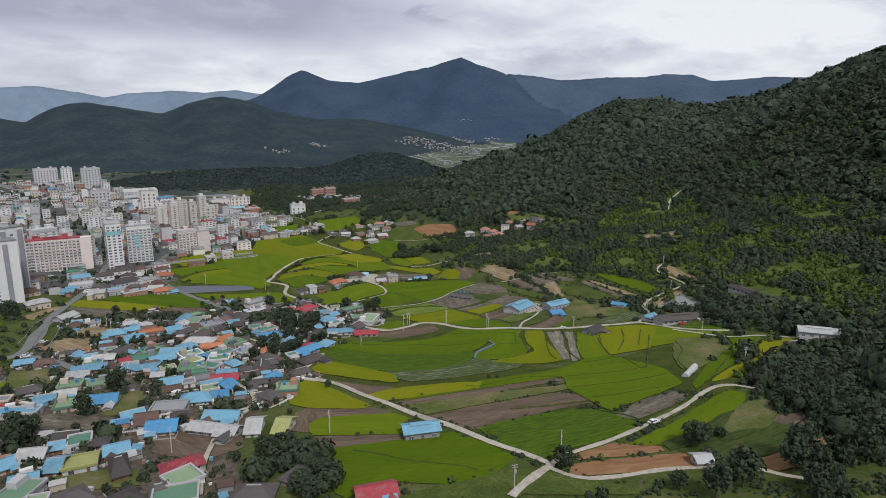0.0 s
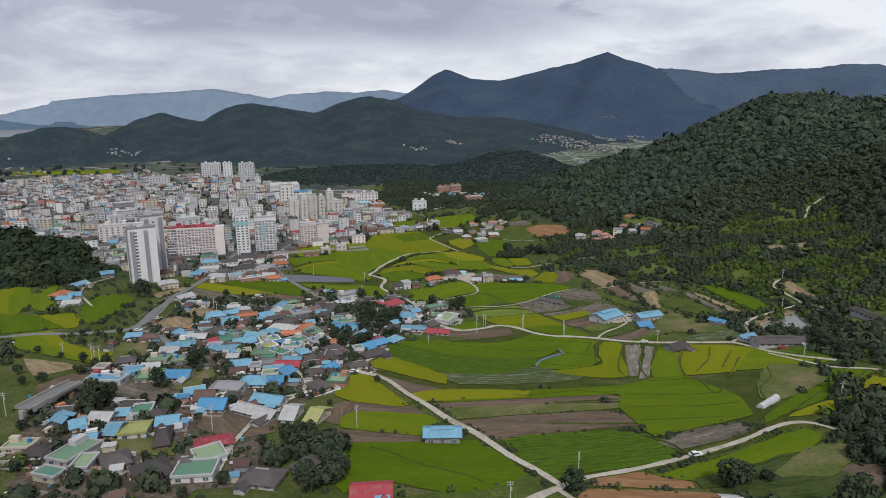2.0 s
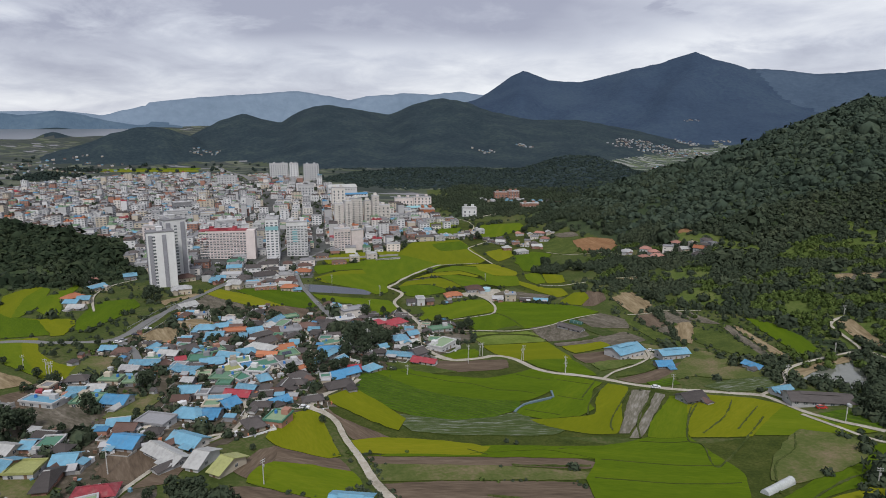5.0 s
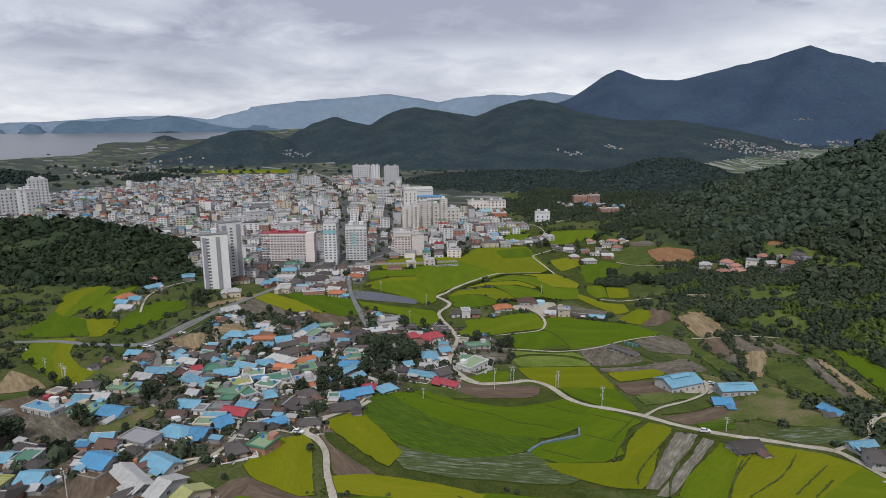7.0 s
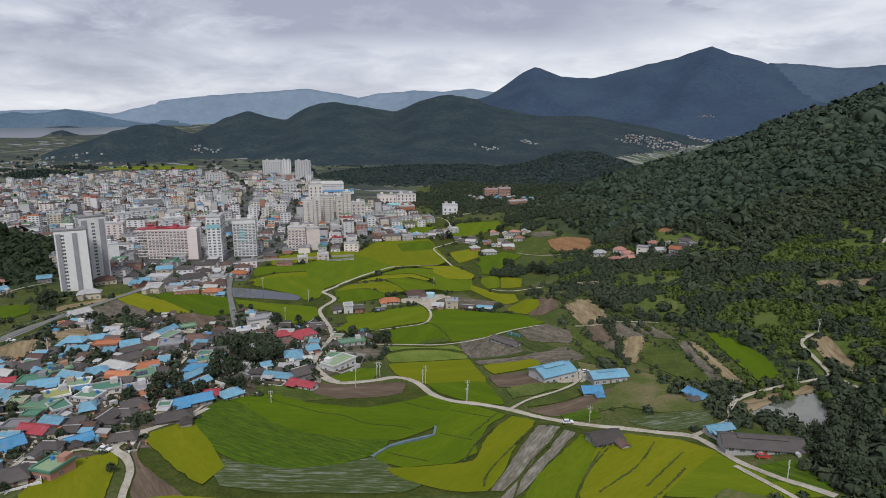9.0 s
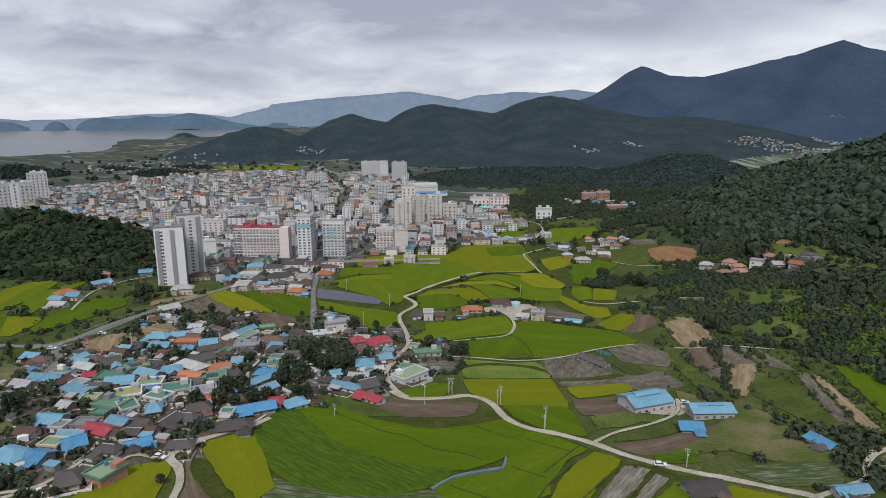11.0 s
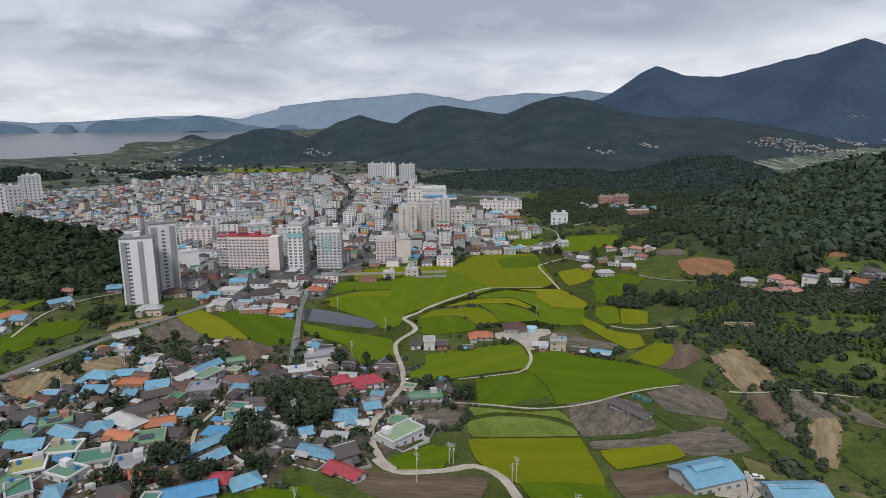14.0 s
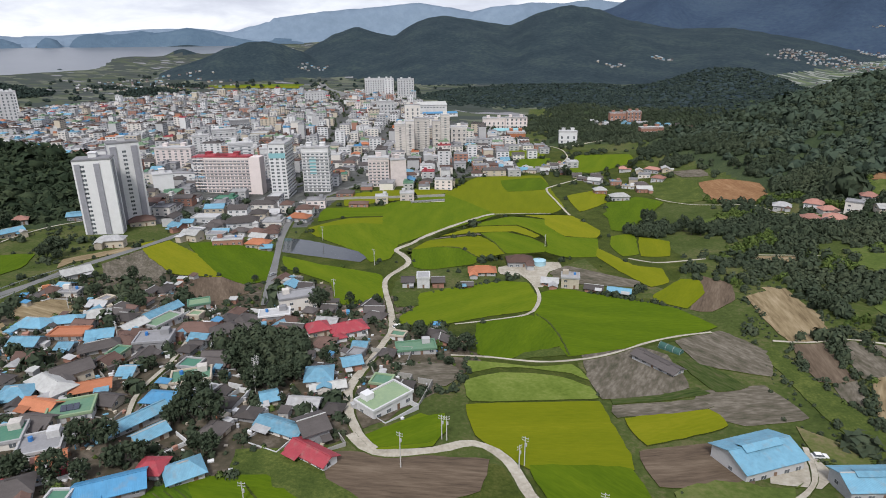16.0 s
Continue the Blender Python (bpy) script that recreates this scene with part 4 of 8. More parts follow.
field("dry", [(-65.5, 530), (-62.8, 545.6), (-23.4, 538.5), (-23.7, 530), (-53.8, 521.7)])
field("green", [(-214.5, 749.2), (-190.5, 782.6), (-162.7, 739.8), (-185.9, 707.9)])
field("ripe", [(-290.7, 433.6), (-290.4, 449.7), (-264.5, 444.6), (-200.4, 431.2), (-206.1, 421.2), (-225.1, 412.1), (-260.6, 421.9)])
field("green", [(-270.4, 452), (-257.5, 466.6), (-216.5, 468.9), (-181.7, 434.7), (-185.2, 424), (-206.2, 426.1)])
field("dry", [(-264.5, 398.1), (-279.2, 429.4), (-236.6, 415.7), (-221.4, 398.5), (-241.1, 387.6)])
field("tan", [(-289, 391), (-290.7, 424.7), (-283.3, 423.2), (-280.5, 391.5), (-273.9, 379.6)])
field("soil", [(-208.7, 412.3), (-195.7, 428.9), (-173.3, 416.9), (-173.1, 398.6), (-187.6, 396.4)])
field("tan", [(-219.8, 307.1), (-222.6, 328.5), (-197.5, 326), (-195.4, 307.6), (-204, 303.1)])
field("tan", [(-223.4, 334.3), (-224.2, 355.7), (-201.9, 354.2), (-201.6, 338.4)])
field("green", [(-301.4, 264.4), (-320.9, 289.0), (-346, 309), (-327, 304), (-304.8, 306.2), (-268.4, 286.1), (-284.9, 266.4)])
field("ripe", [(-346, 309), (-389.7, 340.0), (-406.6, 375.0), (-396, 373), (-372, 343), (-327, 304)])
field("green", [(-396, 373), (-386.4, 372.4), (-346.7, 335.8), (-324.0, 307.7), (-327, 304), (-372, 343)])
field("green", [(-331.1, 324.1), (-361.6, 349.5), (-387.1, 396.3), (-373.8, 385.8), (-344.3, 350.1), (-323.0, 335.2), (-300.4, 314.4)])
field("ripe", [(-316.1, 303.1), (-289.7, 316.9), (-276.4, 307.2), (-260.4, 289.4), (-263.7, 285.1), (-304.8, 306.2)])
field("green", [(-283.6, 316.9), (-308.4, 346.9), (-318.1, 365.9), (-309.7, 382.7), (-286.2, 365.6), (-270.5, 335.8), (-257.9, 298.0)])
field("green", [(-246.6, 242.0), (-276.3, 261.9), (-268, 272), (-238, 252), (-213, 240), (-195.5, 231.1)])
field("ripe", [(-268, 272), (-263.2, 276.9), (-235.4, 258.2), (-210.4, 249.7), (-186.0, 252.4), (-185.3, 236.0), (-195.5, 231.1), (-213, 240), (-238, 252)])
field("tan", [(-226.3, 226.6), (-204.8, 225.7), (-192.1, 223.4), (-200.2, 208.4)])
field("soil", [(-186.9, 199), (-183.9, 214.3), (-152.6, 212.9), (-142, 199.1), (-173.9, 189.1)])
field("soil", [(-96.1, 180.6), (-93.7, 188.9), (-75.5, 193.5), (-70.4, 183.6), (-79.9, 175.7)])
field("soil", [(-195.5, 407.1), (-204.3, 427.8), (-196.6, 429.7), (-167, 401.6), (-174, 392.3)])
field("soil", [(-102.5, 192.6), (-87, 194.6), (-80.5, 180.6), (-92.8, 178.1)])
field("brush", [(-207, 264.5), (-191.1, 270.8), (-170, 240.9), (-188.5, 241)])
field("dry", [(-171.6, 215), (-137.4, 209.4), (-128.9, 205.6), (-125.1, 195.6), (-152.7, 192.1)])
field("brush", [(-118.9, 165.6), (-96.8, 166.4), (-92.2, 159.3), (-111.4, 156.7)])
field("brush", [(-140.2, 233.4), (-129, 237), (-118.4, 214), (-129.9, 211.1)])
field("dry", [(64, 497.8), (69.5, 500.9), (84.9, 479.9), (78.6, 475.2), (72.3, 476.4)])
field("tan", [(75.7, 474.2), (83.5, 478.1), (86, 469.3), (85.1, 438), (77.1, 445.4)])
field("dry", [(84.4, 499.8), (91.7, 488.8), (101.6, 475.3), (90.9, 479.6)])
field("dry", [(103.4, 469), (108.4, 468.9), (127, 408.2), (123.7, 406)])
field("tan", [(109.5, 469), (114.7, 463.9), (134.6, 408.3), (130.3, 406.2)])
field("green", [(118.5, 480.8), (130.7, 470.4), (142.1, 444.1), (147.2, 420.9), (139.3, 414.7), (135.4, 426.5)])
field("weedy", [(86.2, 466.6), (102.6, 458.2), (123.7, 409.3), (115.8, 408.9), (88.9, 440.7)])
field("silver", [(104.1, 372.8), (119.4, 380.2), (118.6, 363), (103.2, 356.6), (91.5, 361.2)])
field("brush", [(76.3, 381.4), (84.3, 421.8), (93.5, 419.8), (107, 399.8), (90.1, 382.5), (66.6, 359)])
field("rows", [(65, 359.5), (74.5, 368.7), (77.4, 361.2), (67.8, 354.9)])
field("dry", [(65.2, 466.4), (70.1, 472), (73.4, 456.5), (68.2, 455.7)])
field("dry", [(73.2, 501), (78, 500.4), (88.6, 482.4), (86.2, 481.6)])
field("tan", [(167.5, 465.8), (173.1, 456.7), (177.8, 421.5), (173.3, 417.7), (168.5, 439.4)])
field("brush", [(85.9, 379.2), (107.1, 397.6), (119.4, 389.3), (118.4, 381.2), (101.9, 374.8)])
field("tan", [(129.8, 372.9), (133.8, 390.6), (158.1, 407.4), (159.6, 400.2), (148, 395), (134.8, 380.9)])
field("pond", [(134.3, 378.8), (148.4, 392.9), (159.4, 399.1), (161.7, 381.5), (161.6, 367.9), (152.8, 364.3), (148.7, 365.8)])
field("ripe", [(-1434, 1645), (-1542, 1590), (-1720, 1520), (-1770, 1560), (-1640, 1650), (-1500, 1705)])
field("green", [(-1505, 1715), (-1640, 1664), (-1775, 1572), (-1825, 1600), (-1700, 1720), (-1560, 1790)])
field("ripe", [(-1717, 1454), (-1702, 1302), (-1811, 1350), (-1843, 1449)])
field("garden", [(71.6, 185.8), (84.3, 193.3), (98.2, 204.8), (107.3, 210.4), (101.4, 200.8), (87.4, 188.8), (72.2, 180.5)])
field("garden", [(86.6, 175), (99.8, 181), (118, 186.9), (116.6, 182.1), (104, 176.1), (89, 170.5)])
field("redsoil", [(94, 170.2), (107.9, 175.5), (125.9, 183.3), (124, 178.2), (109.5, 168.5), (98.5, 164.5)])
field("soil", [(113.5, 198.5), (128.3, 204.5), (122.6, 189.4), (111.4, 187.1)])
field("weedy", [(22.3, 155.5), (32.6, 167.1), (46.1, 161), (53.1, 156.4), (52.7, 154.8)])
field("brush", [(108.2, 211.2), (122.4, 220.1), (118.1, 205.8), (109.3, 194.5), (99.1, 192.5), (91.9, 188.9)])
field("tan", [(28.4, 534.9), (41.5, 548.5), (62.1, 504.4), (47.9, 497.2), (38.6, 514.4)])
field("soil", [(49.1, 495.6), (58.4, 500.8), (68.8, 473.3), (59.7, 468.5)])
field("dry", [(-15.4, 447.8), (-4.6, 467.2), (9.8, 464.3), (21.9, 444.4), (1.1, 420.5)])
field("dry", [(11.5, 480), (24.1, 494.4), (40.5, 484.1), (44.7, 466), (23.3, 465.6)])
field("dry", [(7, 417.6), (26.6, 436.3), (31.6, 433.8), (10.1, 411.1)])
field("dry", [(28, 442.8), (44.1, 456), (57.5, 441.4), (42.7, 429.3), (29.7, 430.1)])
field("garden", [(4.2, 423.1), (24.5, 444.4), (28.7, 442.4), (6.5, 419.2)])
field("garden", [(16.4, 461.3), (21.1, 466.3), (38.9, 454.7), (30.9, 447.2)])
field("weedy", [(41, 483.1), (44.5, 487.3), (72.5, 448.1), (80.8, 431), (77.4, 423.7), (63.5, 444)])
field("green", [(-20.1, 227.6), (13.9, 254.9), (53.8, 273.4), (67.9, 289.8), (74.3, 340.2), (83.2, 337.1), (81.6, 295.2), (94.7, 273.7), (96.2, 258.1), (83.2, 245.5), (59.8, 234), (52.2, 261.9), (15.5, 245)])
field("ripe", [(-9.8, 523), (-4.1, 548.1), (3.8, 548.7), (8.2, 533.8), (6.1, 515.1), (-5.6, 517.4)])
field("soil", [(3.6, 555.7), (17.8, 549.1), (22, 531.3), (16.7, 515.6), (8.4, 514.5)])
field("tan", [(33, 548), (40, 547.7), (56.6, 522.8), (57.6, 506.8)])
field("green", [(-57.6, 500), (-50.7, 511.6), (-25.1, 511.8), (-9.3, 512), (3.8, 509.6), (20.4, 498.9), (15.8, 492.4), (4.3, 480.2), (-9.9, 459.8), (-20.6, 445.4), (-31.7, 457.5), (-47.7, 473.7)])
field("green", [(-64.7, 451.9), (-50.2, 472), (-37.5, 463.9), (-28.5, 450.5), (-36.8, 438), (-38, 428.6), (-49.4, 425.8)])
field("ripe", [(-60.5, 586.7), (-32.5, 561.9), (-18.9, 561.9), (-9.8, 543.5), (-15.6, 534.3), (-35.4, 551.7), (-54.2, 569.2)])
VINES.append([(231, 496), (271, 479), (266, 438), (245, 414), (220, 461)])
VINES.append([(237, 414), (267, 369), (224, 304), (203, 307), (217, 351)])
VINES.append([(128, 528), (169, 505), (156, 449), (135, 449), (122, 482)])
VINES.append([(204, 509), (220, 470), (197, 426), (176, 456)])
VINES.append([(290, 595), (316, 520), (321, 464), (281, 498)])
VINES.append([(186, 655), (220, 647), (205, 584), (180, 611)])
VINES.append([(143, 524), (161, 529), (175, 500), (160, 441), (149, 442)])
CLEARING.append([(23, 553), (91, 503), (114, 488), (156, 458), (158, 413), (111, 408), (49, 438)])
CLEARING.append([(72, 189), (118, 222), (141, 226), (123, 187), (101, 164), (76, 167)])
CLEARING.append([(34, 568), (67, 504), (101, 505), (98, 422), (70, 418), (34, 487), (23, 536)])
field("green", [(-43.9, 354.3), (-39.3, 372.4), (-31.7, 371.5), (-28.1, 361.4), (-38.1, 350.2)])
basin([(-248, 614.8), (-241.9, 750.4), (-197.7, 798), (-270.9, 884.3), (-218.1, 946.3), (-138.5, 908), (-66.1, 770.9), (-54.3, 653.8), (-10.5, 584.8), (-6.7, 533.4), (-41.9, 543.3), (-61.7, 563.9), (-72.6, 533), (-157.7, 498.5)])
basin([(-218.6, 484.6), (-271.5, 571.8), (-305, 639.2), (-259.1, 729.7), (-210.2, 804.2), (-158.7, 728.7), (-106.5, 652.5), (-65.6, 611.8), (-63.3, 559), (-96.7, 522), (-136.3, 495.7), (-114.1, 447.3), (-129.3, 428.5), (-180.8, 448)])
basin([(-59.5, 285.9), (-64.8, 313.1), (-44.6, 341.5), (-4.7, 365.4), (44.8, 350.9), (89, 348.5), (114.6, 348.1), (131.6, 329), (144.1, 315.9), (94.7, 301.3), (31.7, 273.6), (-13.8, 251.6), (-24.1, 259)])
basin([(-65.8, 262.9), (-24.4, 253.8), (11.8, 273.6), (63.9, 276.8), (124.4, 315.5), (172.9, 293.9), (164.3, 278.2), (116.5, 232.9), (83.5, 205.9), (55.6, 190.3), (29.4, 175.4), (15.8, 185.4), (-7.7, 209.9), (-36.8, 234.9)])
basin([(-109.4, 451.2), (-88.2, 500), (-67.5, 513.6), (-39.7, 501.4), (-11.6, 520), (20, 496.9), (-9.8, 454.9), (-15.3, 441.6), (20, 384.3), (1.2, 367.8), (-25, 379.9), (-63.2, 434.1), (-87.4, 424.1)])

# ---------------------------------------------------------------- roads and lanes
# surface, width, then the line on the plan
way("lane", 3.2, [(17.3, 153.4), (21.2, 159.4), (28.2, 167.9), (31.4, 171.4), (24.4, 178.8), (14, 187.1), (0.7, 200.7), (-12, 211), (-23.8, 222.9), (-36.8, 234.9), (-48.5, 247.4), (-58.6, 253.6), (-65.3, 255.1), (-68.5, 261), (-68.9, 275.9), (-66.2, 288.9), (-66.8, 298.4)])
way("lane", 3.0, [(31.4, 171.4), (37.5, 177.9), (55.2, 188.5), (71.5, 200.7), (89.3, 215.8), (103, 230.6), (111.5, 237.2), (118.5, 237.1), (123.6, 231)])
way("lane", 3.0, [(31, 169.3), (34.7, 165.9), (40.9, 163.1), (51.1, 163.9), (63.8, 166.7), (77.6, 167.3), (90.2, 165.3), (97.4, 160.2), (104.7, 156.2)])
way("lane", 3.4, [(-48.5, 351.7), (-37.3, 348.9), (-25.3, 359.3), (-18.5, 369), (-7.3, 367.7), (6.6, 356.2), (17.6, 352.8), (29.8, 354.9), (43.5, 355.1), (57.4, 352.5), (75.8, 351.5), (90.6, 352.3), (104.9, 351.9), (113.6, 351.4), (121.1, 343.4), (128.6, 333.5), (139.2, 325.1), (144.8, 322.1), (152.6, 317.1)])
way("lane", 3.0, [(126.9, 330.9), (137.9, 318.8), (148.3, 307.9), (162.2, 303.4), (175.1, 292.7), (184.7, 285.5)])
way("lane", 3.0, [(113.6, 351.4), (119.3, 359.3), (126.3, 369.8), (127.4, 383.7), (133.5, 396), (146.8, 406.1), (159.9, 412.6), (166.1, 416.2), (165.2, 428.3), (162.1, 446.8), (160.9, 460.2), (164.7, 467.9), (170, 472.1)])
way("lane", 2.5, [(166.1, 416.2), (169.7, 411.3), (173.8, 401.7)])
way("lane", 2.2, [(43, 357), (47.3, 372.7), (56.3, 389), (62.2, 406.2), (59, 422.9)])
way("lane", 3.6, [(-66.9, 370.9), (-70.8, 378.9), (-78.5, 397.8), (-84.5, 411.5), (-89.5, 422.4), (-106, 441.8), (-126.4, 463.1), (-134.8, 476.6), (-139.6, 500.3), (-151.8, 510.7), (-160.2, 515.8), (-160.3, 532.1), (-162.2, 545), (-162.3, 578.8), (-158.7, 619.9), (-155, 627.4)])
way("lane", 3.2, [(-66.9, 370.9), (-56.2, 359.9), (-44.6, 352.1), (-38.1, 350)])
way("lane", 1.6, [(-155, 627.4), (-139, 641.4), (-121.9, 653.7)])
way("lane", 2.6, [(-80, 520.1), (-67.6, 510.1), (-57, 495.1), (-52, 477.8), (-54.2, 469.1)])
way("lane", 1.4, [(-54.2, 469.1), (-63.4, 456), (-72.4, 443.7)])
way("lane", 1.8, [(-56.7, 416.4), (-45, 423.5), (-27.2, 432.2), (-16, 443.4), (-9.3, 453.6), (0.3, 472.1), (10, 484.2), (20.8, 493)])
way("road", 6.5, [(-229.7, 286.3), (-225.6, 296.7), (-240.2, 334.8), (-269.1, 388.7), (-294.5, 459.7), (-313.9, 518.3), (-344.1, 589.6), (-366, 655.8)])
way("road", 5, [(-223.6, 294.7), (-198.9, 284.2), (-181.7, 272.2), (-169, 263.2)])
way("road", 5, [(-229.7, 286.3), (-247.8, 274), (-265.6, 267.3), (-279.9, 252)])
way("road", 6, [(-229.2, 308.1), (-236.6, 322.4), (-244.9, 338.5), (-252, 355.6), (-258.8, 374.2)])
way("road", 5, [(-151.5, 409.1), (-186, 443.5), (-213.5, 471.2), (-238.6, 496.9), (-266.5, 531.1), (-292.9, 570), (-303.4, 613.4), (-316.2, 687.7), (-319, 752)])
way("lane", 2.5, [(-296, 338.6), (-316.1, 353.7), (-338.6, 372.4), (-354.7, 391.4), (-366.6, 415.8), (-368.8, 439.5)])
way("lane", 3, [(-71.1, 153.4), (-76.7, 169.3), (-79.7, 184.8), (-82, 201), (-78.5, 211.7), (-76.9, 223.7)])
way("lane", 2.5, [(-86.6, 196.8), (-80.6, 203.5), (-82.2, 212.7), (-77.6, 221.1), (-83.6, 236.4), (-94.2, 248.2)])
way("lane", 2, [(42.9, 493.6), (54.1, 496), (66.8, 502.6), (79.6, 502.1), (91.6, 500.8)])
way("lane", 2.6, [(-71.7, 753.3), (-42.7, 736.3), (-18.8, 730.7), (3.6, 724.6), (27.3, 695.9), (53.1, 687.7)])
way("lane", 2.2, [(-105.2, 319.9), (-116, 329.5), (-128.5, 348.6), (-142, 364.5)])
way("lane", 3, [(228.9, 632.8), (240.2, 660.9), (261.6, 680.8)])
way("lane", 5, [(-238.4, 956.7), (-216.3, 1013.2), (-186.7, 1044.6), (-134.4, 1022.2)])
way("road", 26, [(-1054, 1445), (-1154, 1545), (-1339, 1675), (-1560, 1880)])
way("ditch", 1.0, [(12.8, 292), (14.2, 302.6), (19.9, 311.7), (24.5, 318.3), (22, 325.4)])
way("lane", 2.2, [(-38.7, 573.8), (-23.6, 571.4), (-11.7, 578.2), (-0.3, 587)])
way("lane", 2, [(21.9, 599.5), (41.8, 601.6), (59.4, 601.4)])
way("lane", 3, [(-108.3, 656.7), (-133.7, 692.7), (-161.5, 733.2), (-163.2, 754.7), (-157.8, 792.8), (-157.3, 804.5)])
way("lane", 3, [(-208.1, 846.7), (-205, 871.3), (-209.9, 895), (-227, 927.3), (-248, 951.1), (-294, 982.4)])
way("lane", 2, [(-65.2, 228.4), (-76.2, 248.5), (-66.9, 253.7), (-71.3, 267.2), (-66.9, 284.8), (-70.3, 299.7)])

# dark grassy steps between the terraced paddies
bank((-142.5, 535.1), (-131.2, 540.3), (-113.6, 531.4))
bank((-138.5, 576.7), (-127.2, 568.8), (-118.9, 562.2), (-104, 547.3))
bank((-49.4, 475.6), (-41.1, 470.4), (-30.5, 458.4), (-20.8, 444.7))
bank((88.6, 346.1), (82.9, 314.9), (82.4, 292.2), (87.6, 288.4), (91, 269.9), (96.5, 280.8), (112.1, 325.6))
bank((101.1, 342.9), (97, 322.5), (88, 301))
bank((45.7, 351.2), (41.2, 323.6), (42.1, 303.2))
bank((39.3, 350.7), (36.8, 323.5))
bank((159.6, 302), (146.6, 286.3), (131.4, 273.3), (114.3, 249.7))
bank((56.2, 342.8), (52.3, 303.6), (54.1, 290.4))
bank((67.4, 341.8), (62.8, 310), (64.9, 287.1))
bank((25, 242.3), (37.5, 247.6), (50.5, 253.8))
bank((23.7, 218.2), (40.4, 222), (56.2, 226.6))
bank((56.7, 214.8), (65.9, 209.5), (70.3, 202.4))
bank((121.2, 309.9), (118.8, 294.8), (110.6, 278.3), (109.1, 255.9))
bank((87.7, 345.2), (83.4, 326.1), (82.1, 299.9))
bank((110.9, 337.5), (101.1, 309.4))

# ---------------------------------------------------------------- groves, poles and cars on the plan
GROVES = [
    (81, 181, 4),
    (85, 183, 4),
    (90, 185, 5),
    (97, 186, 4),
    (103, 188, 4),
    (109, 190, 5),
    (105, 165, 6),
    (114, 167, 7),
    (113, 173, 5),
    (118, 164, 7),
    (70, 158, 6),
    (102, 202, 4),
    (34, 173, 3),
    (39, 179, 2.5),
    (81, 157, 3),
    (131, 180, 6),
    (108, 157, 5),
    (-113, 376, 15),
    (-100, 354, 10),
    (-87, 361, 7),
    (-95, 330, 5),
    (-94, 322, 5),
    (-96, 292, 6),
    (-111, 910, 20),
    (-81, 914, 20),
    (-82, 858, 12),
    (-46, 888, 18),
    (-18, 866, 18),
    (3, 810, 16),
    (-22, 823, 8),
    (24, 766, 14),
    (39, 778, 16),
    (-353, 1141, 8),
    (-214, 1053, 8),
    (-171, 844, 6),
    (-127, 860, 6),
    (-47, 637, 12),
    (-44, 168, 14),
    (-55, 176, 8),
    (-35, 158, 9),
    (-43, 180, 6),
    (-105, 375, 12),
    (-93, 356, 7),
    (-87, 328, 6),
    (-42, 649, 12),
    (-22, 647, 10),
    (4, 655, 14),
    (28, 661, 14),
    (53, 647, 12),
    (71, 646, 12),
    (92, 634, 14),
    (140, 238, 12),
    (155, 241, 16),
    (166, 236, 16),
    (135, 210, 14),
    (142, 199, 18),
    (137, 180, 12),
    (165, 372, 14),
    (166, 343, 16),
    (155, 330, 10),
    (70, 154, 5),
    (101, 164, 6),
    (105, 150, 8),
    (51, 528, 8),
    (-134, 421, 4),
    (92, 383, 4),
    (-223, 545, 5),
    (-342, 740, 6),
    (-186, 876, 8),
    (-226, 395, 4),
    (-72, 418, 6),
    (-71, 409, 4),
    (-59, 662, 10),
    (-193, 875, 5),
    (-176, 810, 4),
    (-97, 354, 9),
    (-91, 320, 6),
    (-83, 308, 6),
    (-73, 323, 5),
    (-186, 372, 4),
    (-56, 422, 5),
    (-92, 303, 8),
    (-72, 314, 6),
    (-134, 208, 6),
    (-144, 241, 5),
    (-147, 187, 8),
    (-377, 395, 10),
    (-298, 385, 8),
]
POLES = [
    (153.3, 408.8, 8),
    (169.3, 470.7, 8),
    (23.4, 355.2, 7),
    (-2.6, 365.8, 8),
    (75.7, 355.7, 7),
    (-27.0, 366.0, 8),
    (-27.8, 348.1, 11),
    (18.4, 156.3, 9),
    (36.1, 180.3, 8),
    (138.3, 269.7, 7),
    (127.9, 379.1, 7),
    (141.1, 324.8, 7),
    (-89.0, 352.2, 8),
    (-160.4, 347.6, 8),
    (-212.9, 356.7, 8),
    (-89.7, 573.1, 8),
    (-25.6, 366.4, 8),
    (-192.4, 233.2, 8),
    (-42.1, 194.5, 9),
    (-212.6, 234.9, 8),
    (-48.9, 315.5, 6),
    (-208.2, 352.9, 7),
    (-2.2, 368.1, 9.5),
    (-91.2, 354.8, 9.5),
    (-136.5, 437.8, 9.5),
    (-188.4, 315.3, 9.5),
    (-94.0, 356.5, 9.5),
    (-154.1, 488.2, 9.5),
    (-94.6, 358.3, 9.5),
    (-90.6, 179.2, 9.5),
    (-187.2, 230.9, 9.5),
    (-99.8, 339.8, 9.5),
    (-171.0, 169.6, 9.5),
    (-193.3, 232.5, 9.5),
    (-211.5, 506.4, 9.5),
    (22.7, 357.9, 9.5),
]
